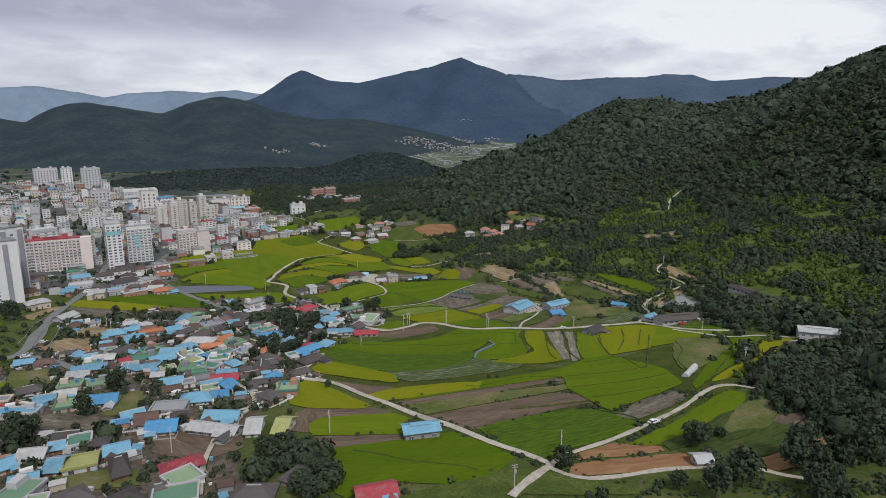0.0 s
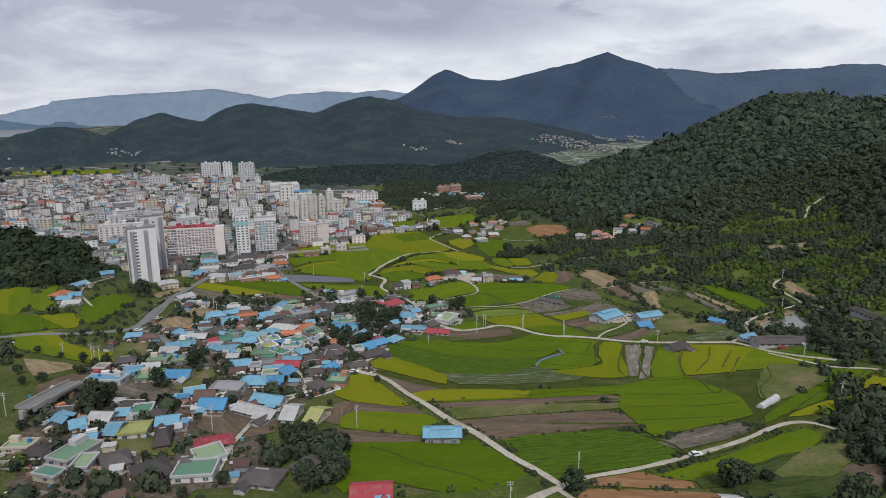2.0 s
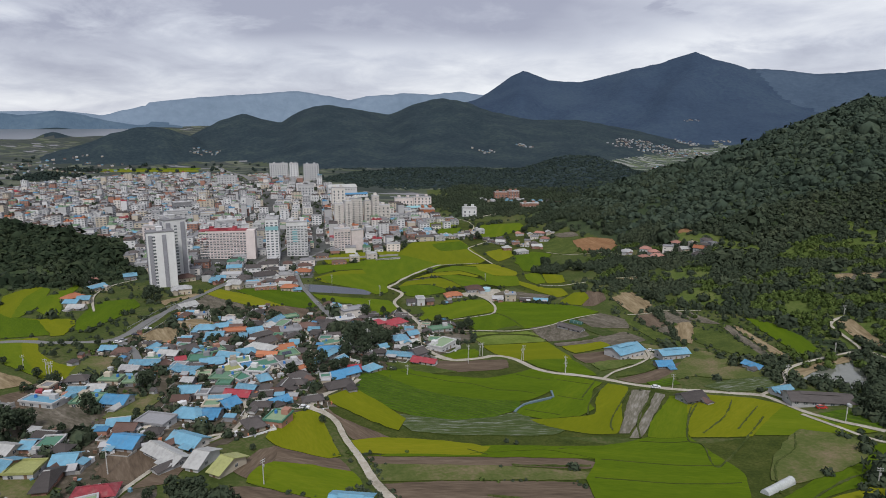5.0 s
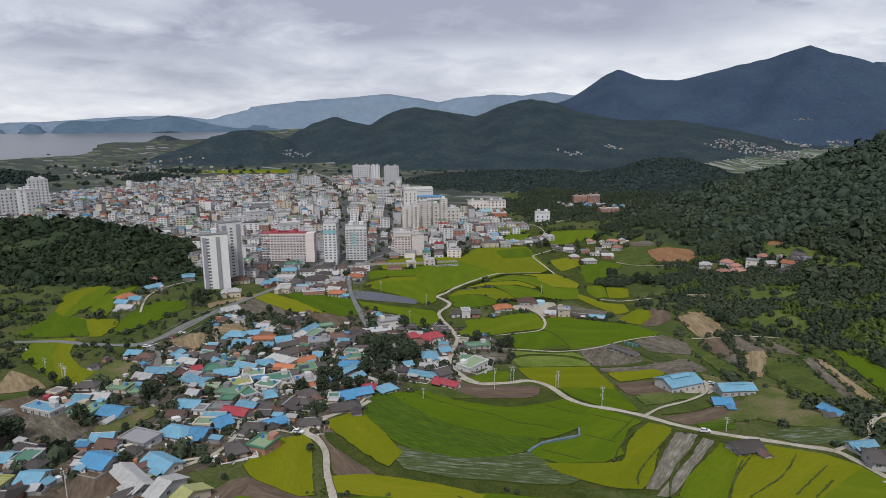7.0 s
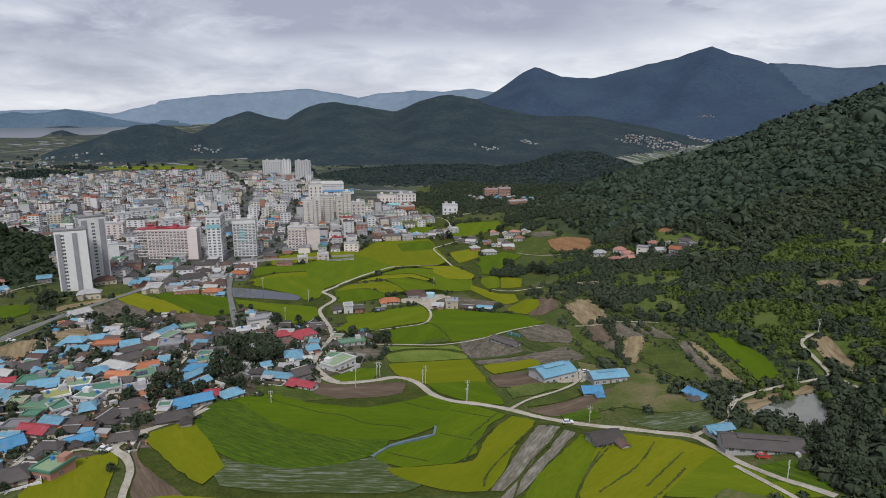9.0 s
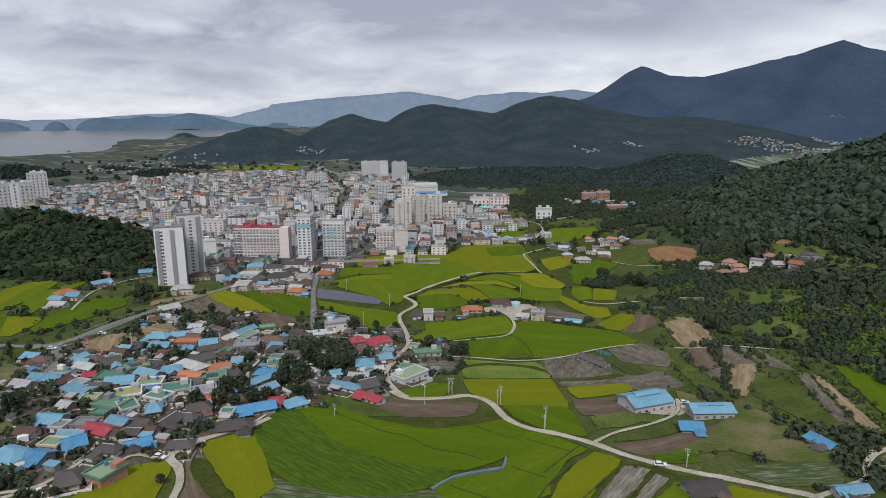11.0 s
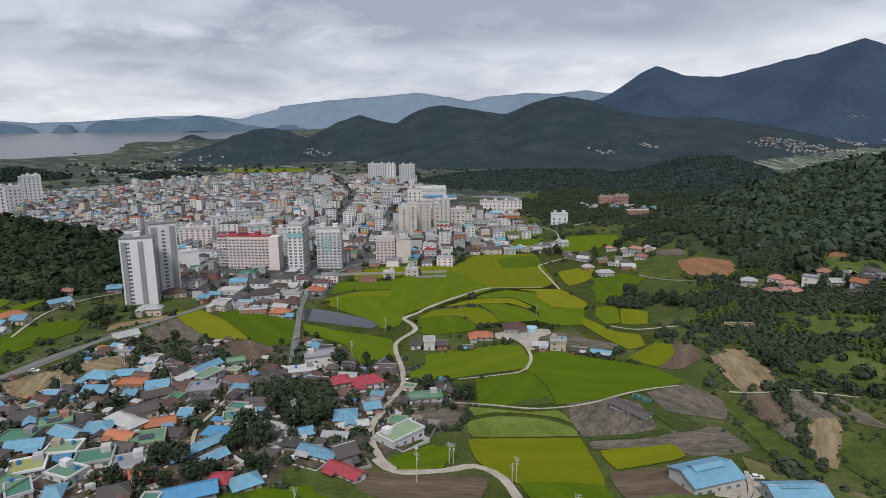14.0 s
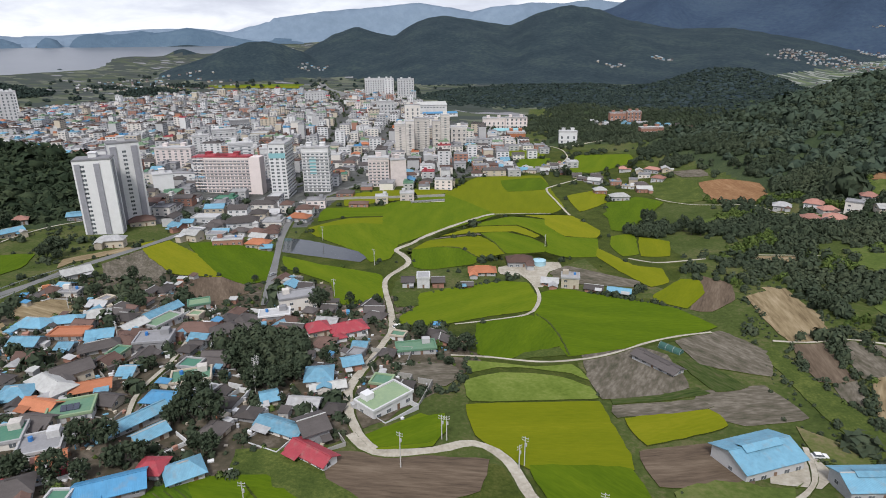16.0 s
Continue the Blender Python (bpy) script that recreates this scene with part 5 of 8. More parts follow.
CARS = [
    (72.7, 200.3, 30, "white"),
    (-90.2, 426.6, 80, "white"),
    (135.5, 339.4, 20, "red"),
    (-67.2, 253.1, 15, "white"),
    (-217.1, 290.4, 35, "white"),
    (-220.0, 296.4, 35, "grey"),
    (-261.2, 248.0, 20, "white"),
    (-228.9, 321.8, 40, "white"),
    (-224.2, 308.5, 40, "dark"),
    (-239.9, 491.7, 95, "white"),
    (-183.4, 441.2, 95, "grey"),
    (-262.3, 485.5, 40, "white"),
    (68.2, 350.4, 25, "white"),
    (62.7, 420.0, 30, "white"),
    (-316.7, 526.7, 60, "dark"),
    (-305.7, 490.1, 60, "white"),
    (-365.9, 536.1, 40, "white"),
    (-351.4, 533.7, 40, "dark"),
    (-369.0, 556.9, 40, "white"),
    (-348.1, 516.8, 40, "grey"),
    (-323.5, 528.7, 40, "white"),
    (-299.8, 573.5, 40, "white"),
    (-298.8, 583.0, 40, "grey"),
    (-297.9, 592.7, 40, "white"),
]

# ---------------------------------------------------------------- buildings: how they are made
PAINT = {
    "white": (0.54, 0.54, 0.545), "cream": (0.55, 0.52, 0.485), "grey": (0.36, 0.36, 0.365), "pink": (0.58, 0.515, 0.50),
    "blue": (0.06, 0.205, 0.36), "sky": (0.125, 0.275, 0.375), "red": (0.27, 0.038, 0.05), "dark": (0.072, 0.064, 0.062), "brown": (0.105, 0.066, 0.055),
    "orange": (0.33, 0.13, 0.07), "olive": (0.30, 0.31, 0.12), "green": (0.14, 0.225, 0.145), "teal": (0.20, 0.38, 0.41), "slate": (0.22, 0.22, 0.23),
    "beige": (0.42, 0.37, 0.30), "brick": (0.30, 0.16, 0.12), "tilepink": (0.30, 0.155, 0.125),
}


def worn(c, k):
    return tuple(min(0.9, v * k) for v in c)


def sheet_metal(name, c):
    """Painted metal roofing: ribs across the slope, faded and streaked."""
    m = surface(name, (worn(c, 0.55), c, worn(c, 1.3)), 1.3, 5, rough=0.55, by_object=0.3, spec=0.35)
    n, l = m.node_tree.nodes, m.node_tree.links
    # rust, patched sheets and dirt where the paint has gone
    bsdf = n["Principled BSDF"]
    spots, gate, mix = n.new("ShaderNodeTexNoise"), n.new("ShaderNodeMapRange"), n.new("ShaderNodeMixRGB")
    spots.inputs["Scale"].default_value, spots.inputs["Detail"].default_value = 0.45, 6.0
    gate.inputs["From Min"].default_value, gate.inputs["From Max"].default_value, gate.inputs["To Max"].default_value = 0.54, 0.74, 0.75
    mix.inputs["Color2"].default_value = (0.5 * c[0] + 0.11, 0.5 * c[1] + 0.10, 0.5 * c[2] + 0.085, 1)
    where = n.new("ShaderNodeNewGeometry")
    l.new(where.outputs["Position"], spots.inputs["Vector"])
    l.new(spots.outputs["Fac"], gate.inputs["Value"])
    l.new(gate.outputs["Result"], mix.inputs["Fac"])
    l.new(bsdf.inputs["Base Color"].links[0].from_socket, mix.inputs["Color1"])
    l.new(mix.outputs["Color"], bsdf.inputs["Base Color"])
    wave = n.new("ShaderNodeTexWave")
    wave.inputs["Scale"].default_value = 0.9
    b = n.new("ShaderNodeBump")
    b.inputs["Strength"].default_value, b.inputs["Distance"].default_value = 0.5, 0.06
    co = n.new("ShaderNodeTexCoord")
    l.new(co.outputs["Object"], wave.inputs["Vector"])
    l.new(wave.outputs["Fac"], b.inputs["Height"])
    l.new(b.outputs["Normal"], n["Principled BSDF"].inputs["Normal"])
    return m


ROOF = {k: sheet_metal(k + "_metal_roof", PAINT[k]) for k in ("blue", "sky", "red", "olive", "white", "grey", "teal")}
ROOF["white"] = sheet_metal("white_metal_roof", (0.37, 0.37, 0.36))
for k, c in (("dark", "dark"), ("brown", "brown"), ("orange", "orange"), ("pink", "tilepink")):
    ROOF[k] = surface(k + "_roof_tiles", (worn(PAINT[c], 0.6), PAINT[c], worn(PAINT[c], 1.6)), 0.35, 4, rough=0.85, bump=0.05, by_object=0.5, stretch=(0, 3.0))
DECK = {k: surface(k + "_roof_coating", (worn(PAINT[c], 0.6), PAINT[c], worn(PAINT[c], 1.35)), 0.8, 4, rough=0.75, by_object=0.5)
        for k, c in (("green", "green"), ("grey", "slate"), ("white", "grey"), ("olive", "olive"), ("sky", "sky"), ("orange", "orange"))}
DECK["green"] = surface("green_roof_coating_faded", ((0.055, 0.165, 0.12), (0.13, 0.215, 0.14), (0.24, 0.31, 0.19)), 0.9, 5, rough=0.75, by_object=0.9)
WALL = {k: surface(k + "_render_wall", (worn(PAINT[k], 0.6), PAINT[k], worn(PAINT[k], 1.2)), 0.7, 5, rough=0.9, bump=0.01, by_object=0.5)
        for k in ("white", "cream", "grey", "pink", "beige", "brick", "orange", "teal", "slate")}
M["pane"] = surface("window_glass", ((0.04, 0.047, 0.055), (0.12, 0.135, 0.15)), 0.9, 4, rough=0.12, by_object=0.8, spec=0.6)
M["band"] = surface("grey_painted_band", ((0.20, 0.20, 0.22), (0.29, 0.29, 0.32)), 1.2, 9, rough=0.85)
M["frame"] = surface("window_frame", ((0.5, 0.5, 0.5), (0.7, 0.7, 0.7)), 0.3, 2, rough=0.6)
M["tank"] = surface("blue_tank_plastic", ((0.03, 0.12, 0.35), (0.05, 0.2, 0.45)), 0.4, 2, rough=0.45)
M["concrete"] = surface("weathered_concrete", ((0.22, 0.215, 0.20), (0.34, 0.33, 0.31)), 0.5, 4, bump=0.01)
M["timber"] = surface("door_paint", ((0.10, 0.06, 0.04), (0.20, 0.13, 0.09)), 0.4, 2, rough=0.6)


def part(name, shape, mats, parent, label=""):
    mats = mats if isinstance(mats, list) else [mats]
    ob = mesh_object(name, shape.v, shape.f, mats, shape.m, parent)
    if label:
        ob["label"] = label
    return ob


def pane_mesh():
    s = Shape().box(-0.5, 0.5, -0.5, 0.5, -0.5, 0.5, 0).box(-0.54, 0.54, -0.2, 0.2, -0.58, -0.5, 1).box(-0.54, 0.54, -0.2, 0.2, 0.5, 0.56, 1).box(-0.02, 0.02, -0.55, 0.55, -0.5, 0.5, 1)
    me = bpy.data.meshes.new("window")
    me.from_pydata(s.v, [], s.f)
    me.materials.append(M["pane"]), me.materials.append(M["frame"])
    me.polygons.foreach_set("material_index", np.array(s.m, np.int32))
    return me


PANE = pane_mesh()


def window(parent, x, y, z, w, h, turn=0.0):
    ob = new("window", PANE)
    ob.parent = parent
    ob.matrix_basis = pose(x, y, z, 0, 0, turn) @ Matrix.Diagonal((w, 0.16, h, 1))
    return ob


FOOT = []        # x, y, radius of what has been built
WORDS = {"blue": "bright blue", "sky": "pale blue", "red": "crimson", "dark": "dark grey", "brown": "brown", "orange": "orange", "olive": "olive", "green": "green",
         "white": "white", "grey": "grey", "pink": "terracotta pink"}


def house(look, x, y, turn, lx, ly, eaves):
    """A village house or farm building, the long side along its own x."""
    rng = random.Random(int(x * 7 + y * 13))
    colour, form = look.split("_")
    lx, ly = max(4.0, lx - 0.8), float(ly)
    eaves = eaves * 0.82 if eaves <= 3.2 else eaves
    z = float(height(x, y))
    root = new("barn" if form == "barn" else "house")
    root.matrix_world = pose(x, y, z, 0, 0, turn)
    FOOT.append((x, y, 0.5 * math.hypot(lx, ly)))
    wall = WALL[rng.choice(["white", "cream", "grey", "grey", "beige", "brick", "slate", "beige"] if form != "barn" else ["grey", "slate"])]
    body = Shape().box(-lx / 2, lx / 2, -ly / 2, ly / 2, -2.5, eaves)
    if form in ("gable", "hip", "barn"):
        rise = {"gable": 0.21, "hip": 0.23, "barn": 0.17}[form] * ly + 0.15
        if ly > lx:
            rise = 0.2 * ly
        hip = 0.0 if form != "hip" else min(lx / 2 - 0.3, ly * 0.5)
        if not hip:
            for sx in (-1, 1):
                body.add([(sx * lx / 2, -ly / 2, eaves), (sx * lx / 2, ly / 2, eaves), (sx * lx / 2, 0, eaves + rise - 0.12)], [(0, 1, 2) if sx > 0 else (1, 0, 2)])
        part("wall", body, wall, root)
        r = part("roof", Shape().roof(lx, ly, eaves + 0.06, rise, 0.8, 0.16, hip), ROOF[colour], root)
        ridge = lx / 2 - hip + 0.75
        part("ridge_cap", Shape().box(-ridge, ridge, -0.18, 0.18, eaves + rise - 0.02, eaves + rise + 0.16), ROOF["white"] if colour in ("sky", "dark") and rng.random() < 0.5 else ROOF[colour], r)
        if form == "barn":
            part("roof_light", Shape().roof(lx * 0.62, ly * 0.3, eaves + rise * 0.95, rise * 0.32, 0.2, 0.1, 0), ROOF[colour], r, "raised ridge vent of the same roofing")
        elif form == "hip" and rng.random() < 0.6:
            part("eave_board", Shape().box(-lx / 2 - 0.5, lx / 2 + 0.5, -ly / 2 - 0.52, -ly / 2 - 0.36, eaves - 0.55, eaves - 0.28), M["frame"], root)
        if form == "gable" and rng.random() < 0.5:
            e = rng.choice((-1, 1))
            part("lean_to", Shape().add([(e * lx * 0.1, -ly / 2 - 2.6, 2.1), (e * lx * 0.5, -ly / 2 - 2.6, 2.1), (e * lx * 0.5, -ly / 2 - 0.1, 2.7), (e * lx * 0.1, -ly / 2 - 0.1, 2.7),
                                          (e * lx * 0.1, -ly / 2 - 2.6, 2.0), (e * lx * 0.5, -ly / 2 - 2.6, 2.0), (e * lx * 0.5, -ly / 2 - 0.1, 2.6), (e * lx * 0.1, -ly / 2 - 0.1, 2.6)],
                                         [(0, 1, 2, 3), (7, 6, 5, 4), (0, 4, 5, 1), (1, 5, 6, 2), (2, 6, 7, 3), (3, 7, 4, 0)]), ROOF[rng.choice(["sky", "grey", colour if colour in ROOF else "grey"])], root)
    else:
        part("wall", body, wall, root)
        r = part("roof", Shape().box(-lx / 2 + 0.25, lx / 2 - 0.25, -ly / 2 + 0.25, ly / 2 - 0.25, eaves, eaves + 0.12), DECK[colour], root, WORDS[colour] + " coated flat roof")
        p = Shape()
        o, i, h0, h1 = 0.35, -0.22, eaves - 0.2, eaves + 0.6
        p.box(-lx / 2 - o, lx / 2 + o, -ly / 2 - o, -ly / 2 - i, h0, h1).box(-lx / 2 - o, lx / 2 + o, ly / 2 + i, ly / 2 + o, h0, h1)
        p.box(-lx / 2 - o, -lx / 2 - i, -ly / 2 - i, ly / 2 + i, h0, h1).box(lx / 2 + i, lx / 2 + o, -ly / 2 - i, ly / 2 + i, h0, h1)
        part("parapet", p, WALL[rng.choice(["white", "grey", "grey", "beige"])] if rng.random() < 0.5 else DECK[colour], root)
        if lx > 7 and rng.random() < 0.6:
            e = rng.choice((-1, 1))
            part("stair_house", Shape().box(e * lx * 0.28 - 1.5, e * lx * 0.28 + 1.5, ly * 0.12, ly / 2 - 0.3, eaves, eaves + 2.1), [wall], r)
            if rng.random() < 0.7:
                part("water_tank", Shape().tube(-e * lx * 0.25, ly * 0.2, eaves + 0.1, eaves + 1.3, 0.65, 0.6), M["tank"], r, "blue plastic rooftop water tank")
    if form in ("gable", "hip") and lx > 6.5 and rng.random() < 0.55:
        # a lower wing across the front makes the plan an L
        e, w, deep, h = rng.choice((-1, 1)), rng.uniform(3.0, 4.2), rng.uniform(3.2, 5.5), eaves - rng.uniform(0.2, 0.5)
        wing = Shape().box(-w / 2, w / 2, -deep, 0.0, -2.5, h)
        ob = part("wing", wing, wall, root)
        ob.matrix_basis = pose(e * (lx / 2 - w / 2 - 0.1), -ly / 2, 0)
        top = Shape().roof(deep + 1.2, w, h + 0.05, 0.2 * w, 0.4, 0.14, 0.0 if rng.random() < 0.6 else w * 0.4)
        tone = colour if rng.random() < 0.55 else rng.choice(["dark", "grey", "sky", "brown", "white"])
        ob = part("wing_roof", top, ROOF[tone], root, WORDS[tone] + " roof of the wing")
        ob.matrix_basis = pose(e * (lx / 2 - w / 2 - 0.1), -ly / 2 - deep / 2 + 0.5, 0, 0, 0, 90)
    n = max(1, int(lx / 3.2))
    for s in (-1, 1):
        for k in range(n):
            px = -lx / 2 + (k + 0.5) * lx / n
            if s < 0 and k == n // 2:
                part("door", Shape().box(px - 0.5, px + 0.5, -ly / 2 - 0.06, -ly / 2, 0.0, 2.05), M["timber"], root)
            else:
                for floor in range(max(1, int(eaves / 2.6)) if s < 0 or k == 0 else 0):
                    window(root, px, s * ly / 2, 1.35 + 2.7 * floor, 1.5, 1.1)
    for s in (-1, 1):
        if ly > 4.5:
            window(root, s * lx / 2, rng.uniform(-0.15, 0.15) * ly, 1.5, 1.2, 1.0, 90)
    what = {"gable": "metal gable roof" if colour not in ("dark", "brown", "orange", "pink") else "tiled gable roof", "hip": "hipped roof", "flat": "flat roof behind a parapet", "barn": "wide low metal roof"}[form]
    tagged(root, f"{'farm shed' if form == 'barn' else 'low village house'} with {WORDS[colour]} {what}", "barn" if form == "barn" else "house", "village houses" if form != "barn" else "farm sheds")
    return root


BLOCK = {   # wall, roof, window columns per metre, trim
    "slab": ("white", "slate", 0.10, "slate"), "column": ("white", "slate", 0.20, "slate"), "redtop": ("pink", "red", 0.30, "white"), "white": ("white", "grey", 0.28, "grey"),
    "teal": ("white", "grey", 0.30, "teal"), "pink": ("pink", "grey", 0.28, "white"), "pinkblank": ("pink", "grey", 0.0, "white"), "cream": ("cream", "grey", 0.26, "white"),
    "blank": ("white", "grey", 0.0, "grey"), "dark": ("slate", "grey", 0.35, "grey"), "brick": ("brick", "grey", 0.28, "white"), "orange": ("orange", "grey", 0.2, "white"),
}


def block(look, x, y, turn, lx, ly, tall):
    """A tall building of the town, with a floor every 2.8 m."""
    z = float(height(x, y))
    rng = random.Random(int(x * 3 + y))
    if look.startswith("gym"):
        colour = {"gym": "white", "gymblue": "blue", "gymteal": "teal"}[look]
        root = new("hall")
        root.matrix_world = pose(x, y, z, 0, 0, turn)
        part("wall", Shape().box(-lx / 2, lx / 2, -ly / 2, ly / 2, -4, tall * 0.75), WALL["white"], root)
        part("roof", Shape().roof(lx, ly, tall * 0.75, tall * 0.25, 0.8, 0.4, 2.0), ROOF[colour], root)
        for k in range(int(lx / 6)):
            window(root, -lx / 2 + 3 + 6 * k, -ly / 2, tall * 0.5, 3.5, 1.6)
        FOOT.append((x, y, 0.45 * (lx + ly)))
        return tagged(root, f"large hall with a {WORDS.get(colour, 'teal')} metal roof at the town's edge", "hall")
    wall, roof, columns, trim = BLOCK[look]
    root = new("apartment_building" if tall > 14 else "office_building")
    root.matrix_world = pose(x, y, z, 0, 0, turn)
    FOOT.append((x, y, 0.45 * (lx + ly)))
    part("wall", Shape().box(-lx / 2, lx / 2, -ly / 2, ly / 2, -4, tall), WALL[wall], root)
    rf = Shape().box(-lx / 2 - 0.3, lx / 2 + 0.3, -ly / 2 - 0.3, ly / 2 + 0.3, tall, tall + 0.5)
    rf.box(-lx / 2 + 0.3, lx / 2 - 0.3, -ly / 2 + 0.3, ly / 2 - 0.3, tall + 0.5, tall + 0.9)
    top = part("roof", rf, ROOF["red"] if roof == "red" else DECK["grey" if roof == "slate" else "white"], root)
    for e in ((-0.25, 0.25) if lx > 22 else (0.0,)):
        part("lift_house", Shape().box(e * lx - 2.2, e * lx + 2.2, -ly * 0.1, ly * 0.35, tall + 0.9, tall + 3.6).box(e * lx - 2.5, e * lx + 2.5, -ly * 0.13, ly * 0.38, tall + 3.6, tall + 3.9), ROOF["red"] if roof == "red" else WALL[wall], top)
    floors = int((tall - 2) / 2.8)
    # piers and bands stand proud of the wall
    if look in ("slab", "column"):
        n = max(3, int(lx / 5))
        for k in range(n):
            if k % 2 == 0:
                px = -lx / 2 + (k + 0.5) * lx / n
                part("pier", Shape().box(px - lx / n * 0.3, px + lx / n * 0.3, -ly / 2 - 0.6, -ly / 2, -3, tall - 2), M["band"], root, "grey vertical band")
        for s in (-1, 1):
            part("pier", Shape().box(s * lx / 2 - 0.3, s * lx / 2 + 0.3, -ly * 0.2, ly * 0.2, -3, tall - 1), M["band"], root, "grey vertical band")
    elif look == "teal":
        part("band", Shape().box(-lx / 2 - 0.06, lx / 2 + 0.06, -ly / 2 - 0.12, -ly / 2, tall - 11, tall - 7) if ly > lx else Shape().box(-lx * 0.22, lx * 0.02, -ly / 2 - 0.12, -ly / 2, tall - 22, tall - 8), WALL["teal"], root, "teal painted panel")
    elif look == "redtop":
        for k in (-0.31, 0.19):
            part("gable", Shape().roof(lx * 0.26 if k < 0 else lx * 0.55, ly * 0.9, tall + 0.5, 2.0, 0.2, 0.3, 1.2), ROOF["red"], root)
            root.children[-1].matrix_basis = pose(k * lx, 0, 0)
    elif columns and lx > 12:
        for b in (3.0, tall - 1.2):
            part("balcony_band", Shape().box(-lx / 2, lx / 2, -ly / 2 - 0.5, -ly / 2, b, b + 0.4), WALL[trim if trim in WALL else "white"], root)
    far = math.hypot(x - HUB[0], y - HUB[1])
    if columns >= 0.26 and floors > 4 and far < 1000:
        # floor slabs of the balconies read as thin ledges along the front and one end
        front = Shape().box(-lx / 2 + 0.4, lx / 2 - 0.4, -ly / 2 - 0.55, -ly / 2, 0, 0.7)
        if ly > 13:
            front = Shape().box(lx / 2, lx / 2 + 0.55, -ly / 2 + 0.4, ly / 2 - 0.4, 0, 0.7)
        first = part("balcony", front, WALL[wall], root, "long balcony parapet")
        first.matrix_basis = pose(0, 0, 3.55)
        for fl in range(2, floors + 1):
            ob = new("balcony", first.data)
            ob.parent, ob.matrix_basis = root, pose(0, 0, 0.75 + 2.8 * fl)
    if columns:
        for s, length, off, trn in ((-1, lx, ly / 2, 0), (1, ly, lx / 2, 90), (-1, ly, lx / 2, 90)):
            n = max(1, int(length * columns * (1.0 if far < 700 else 0.6)))
            if trn == 90 and (far > 700 and s < 0 or far > 950):
                continue
            if trn == 90 and look in ("redtop", "pink", "cream", "white") and length < 13:
                n = 1
            for k in range(n):
                p = -length / 2 + (k + 0.5) * length / n
                if look == "slab" and trn == 0 and k % 2:
                    continue
                step = 1 if far < 900 else 2
                for fl in range(0, floors, step):
                    h = 1.9 + 2.8 * fl
                    w = min(2.3, length / n * 0.72)
                    if trn:
                        window(root, s * off, p, h, w, 1.45 if step == 1 else 3.4, 90)
                    else:
                        window(root, p, -off - (0.0), h, w, 1.45 if step == 1 else 3.4)
    name = {"slab": "white and dark grey", "column": "white and dark grey", "redtop": "pale pink", "teal": "white and teal", "dark": "dark grey glazed"}.get(look, wall)
    kindword = "apartment tower" if tall > 30 else ("apartment block" if tall > 14 else "low office block")
    tagged(root, f"{name} {kindword} with rows of windows" + (" and red roof" if look == "redtop" else ""), "apartment building" if tall > 14 else "building", "town blocks")
    return root

# ---------------------------------------------------------------- village houses and farm buildings
# look, place on the plan, turn, length, depth, height of the eaves
house("blue_gable", -101.5, 196.3, 13, 10.2, 9, 3)
house("white_gable", -82.4, 195.0, -12, 18.4, 6, 3)
house("white_gable", -69.1, 197.5, 7, 5.4, 12, 3)
house("olive_gable", -58.8, 197.7, -4, 5.2, 12, 3)
house("sky_gable", -84.0, 206.6, -2, 13.0, 7, 3)
house("sky_hip", -101.8, 224.9, 13, 11.8, 8, 3)
house("blue_gable", -93.9, 229.3, 18, 7.0, 7, 3)
house("red_gable", -100.1, 251.9, 12, 11.7, 6, 3)
house("sky_gable", -101.9, 259.9, 7, 9.1, 5, 3)
house("sky_gable", -121.5, 246.1, 24, 9.7, 7, 3)
house("blue_gable", -137.6, 223.1, 15, 10.5, 8, 3)
house("green_flat", -147.9, 217.8, 23, 11.1, 9, 3)
house("white_gable", -157.4, 229.7, 24, 8.0, 6, 3)
house("sky_flat", -162.7, 208.8, 10, 16.5, 6, 3)
house("sky_gable", -117.8, 206.9, 36, 7.8, 6, 3)
house("grey_flat", -107.5, 214.2, 9, 13.2, 8, 3)
house("sky_gable", -128.9, 180.7, 21, 4.2, 6, 3)
house("green_flat", -123.7, 184.3, 28, 7.7, 8, 3)
house("white_gable", -132.8, 175.1, 11, 8.1, 7, 3)
house("sky_gable", -137.1, 167.9, 48, 4.5, 7, 3)
house("sky_gable", -108.2, 178.6, 30, 7.5, 7, 3)
house("sky_gable", -120.8, 168.0, 9, 4.2, 9, 3)
house("olive_flat", -114.1, 169.2, 25, 9.9, 8, 3)
house("dark_hip", -101.2, 167.3, 33, 4.9, 13, 3)
house("sky_gable", -124.5, 158.9, 26, 7.3, 6, 3)
house("green_flat", -121.3, 150.8, -3, 9.3, 13, 3)
house("red_hip", -82.4, 168.4, 34, 12.3, 6, 3)
house("green_flat", -78.5, 160.1, 48, 9.7, 9, 3)
house("dark_hip", -104.5, 149.7, 49, 7.8, 9, 3)
house("dark_hip", -90.4, 148.0, 52, 9.9, 8, 3)
house("dark_hip", -82.7, 154.1, 28, 4.2, 6, 3)
house("green_flat", -76.4, 150.7, 20, 12.6, 9, 3)
house("green_flat", -117.2, 137.8, 88, 5.4, 8, 3)
house("sky_gable", -169.6, 266.5, 24, 14.5, 6, 3)
house("green_flat", -152.7, 284.9, 35, 11.9, 8, 3)
house("red_gable", -160.6, 279.6, 51, 5.1, 5, 3)
house("white_gable", -173.3, 285.0, 11, 10.9, 6, 3)
house("sky_gable", -143.8, 297.1, 7, 12.5, 6, 3)
house("white_hip", -137.4, 314.6, 1, 16.3, 7, 3.4)
house("orange_gable", -127.7, 307.5, 17, 11.1, 5, 3)
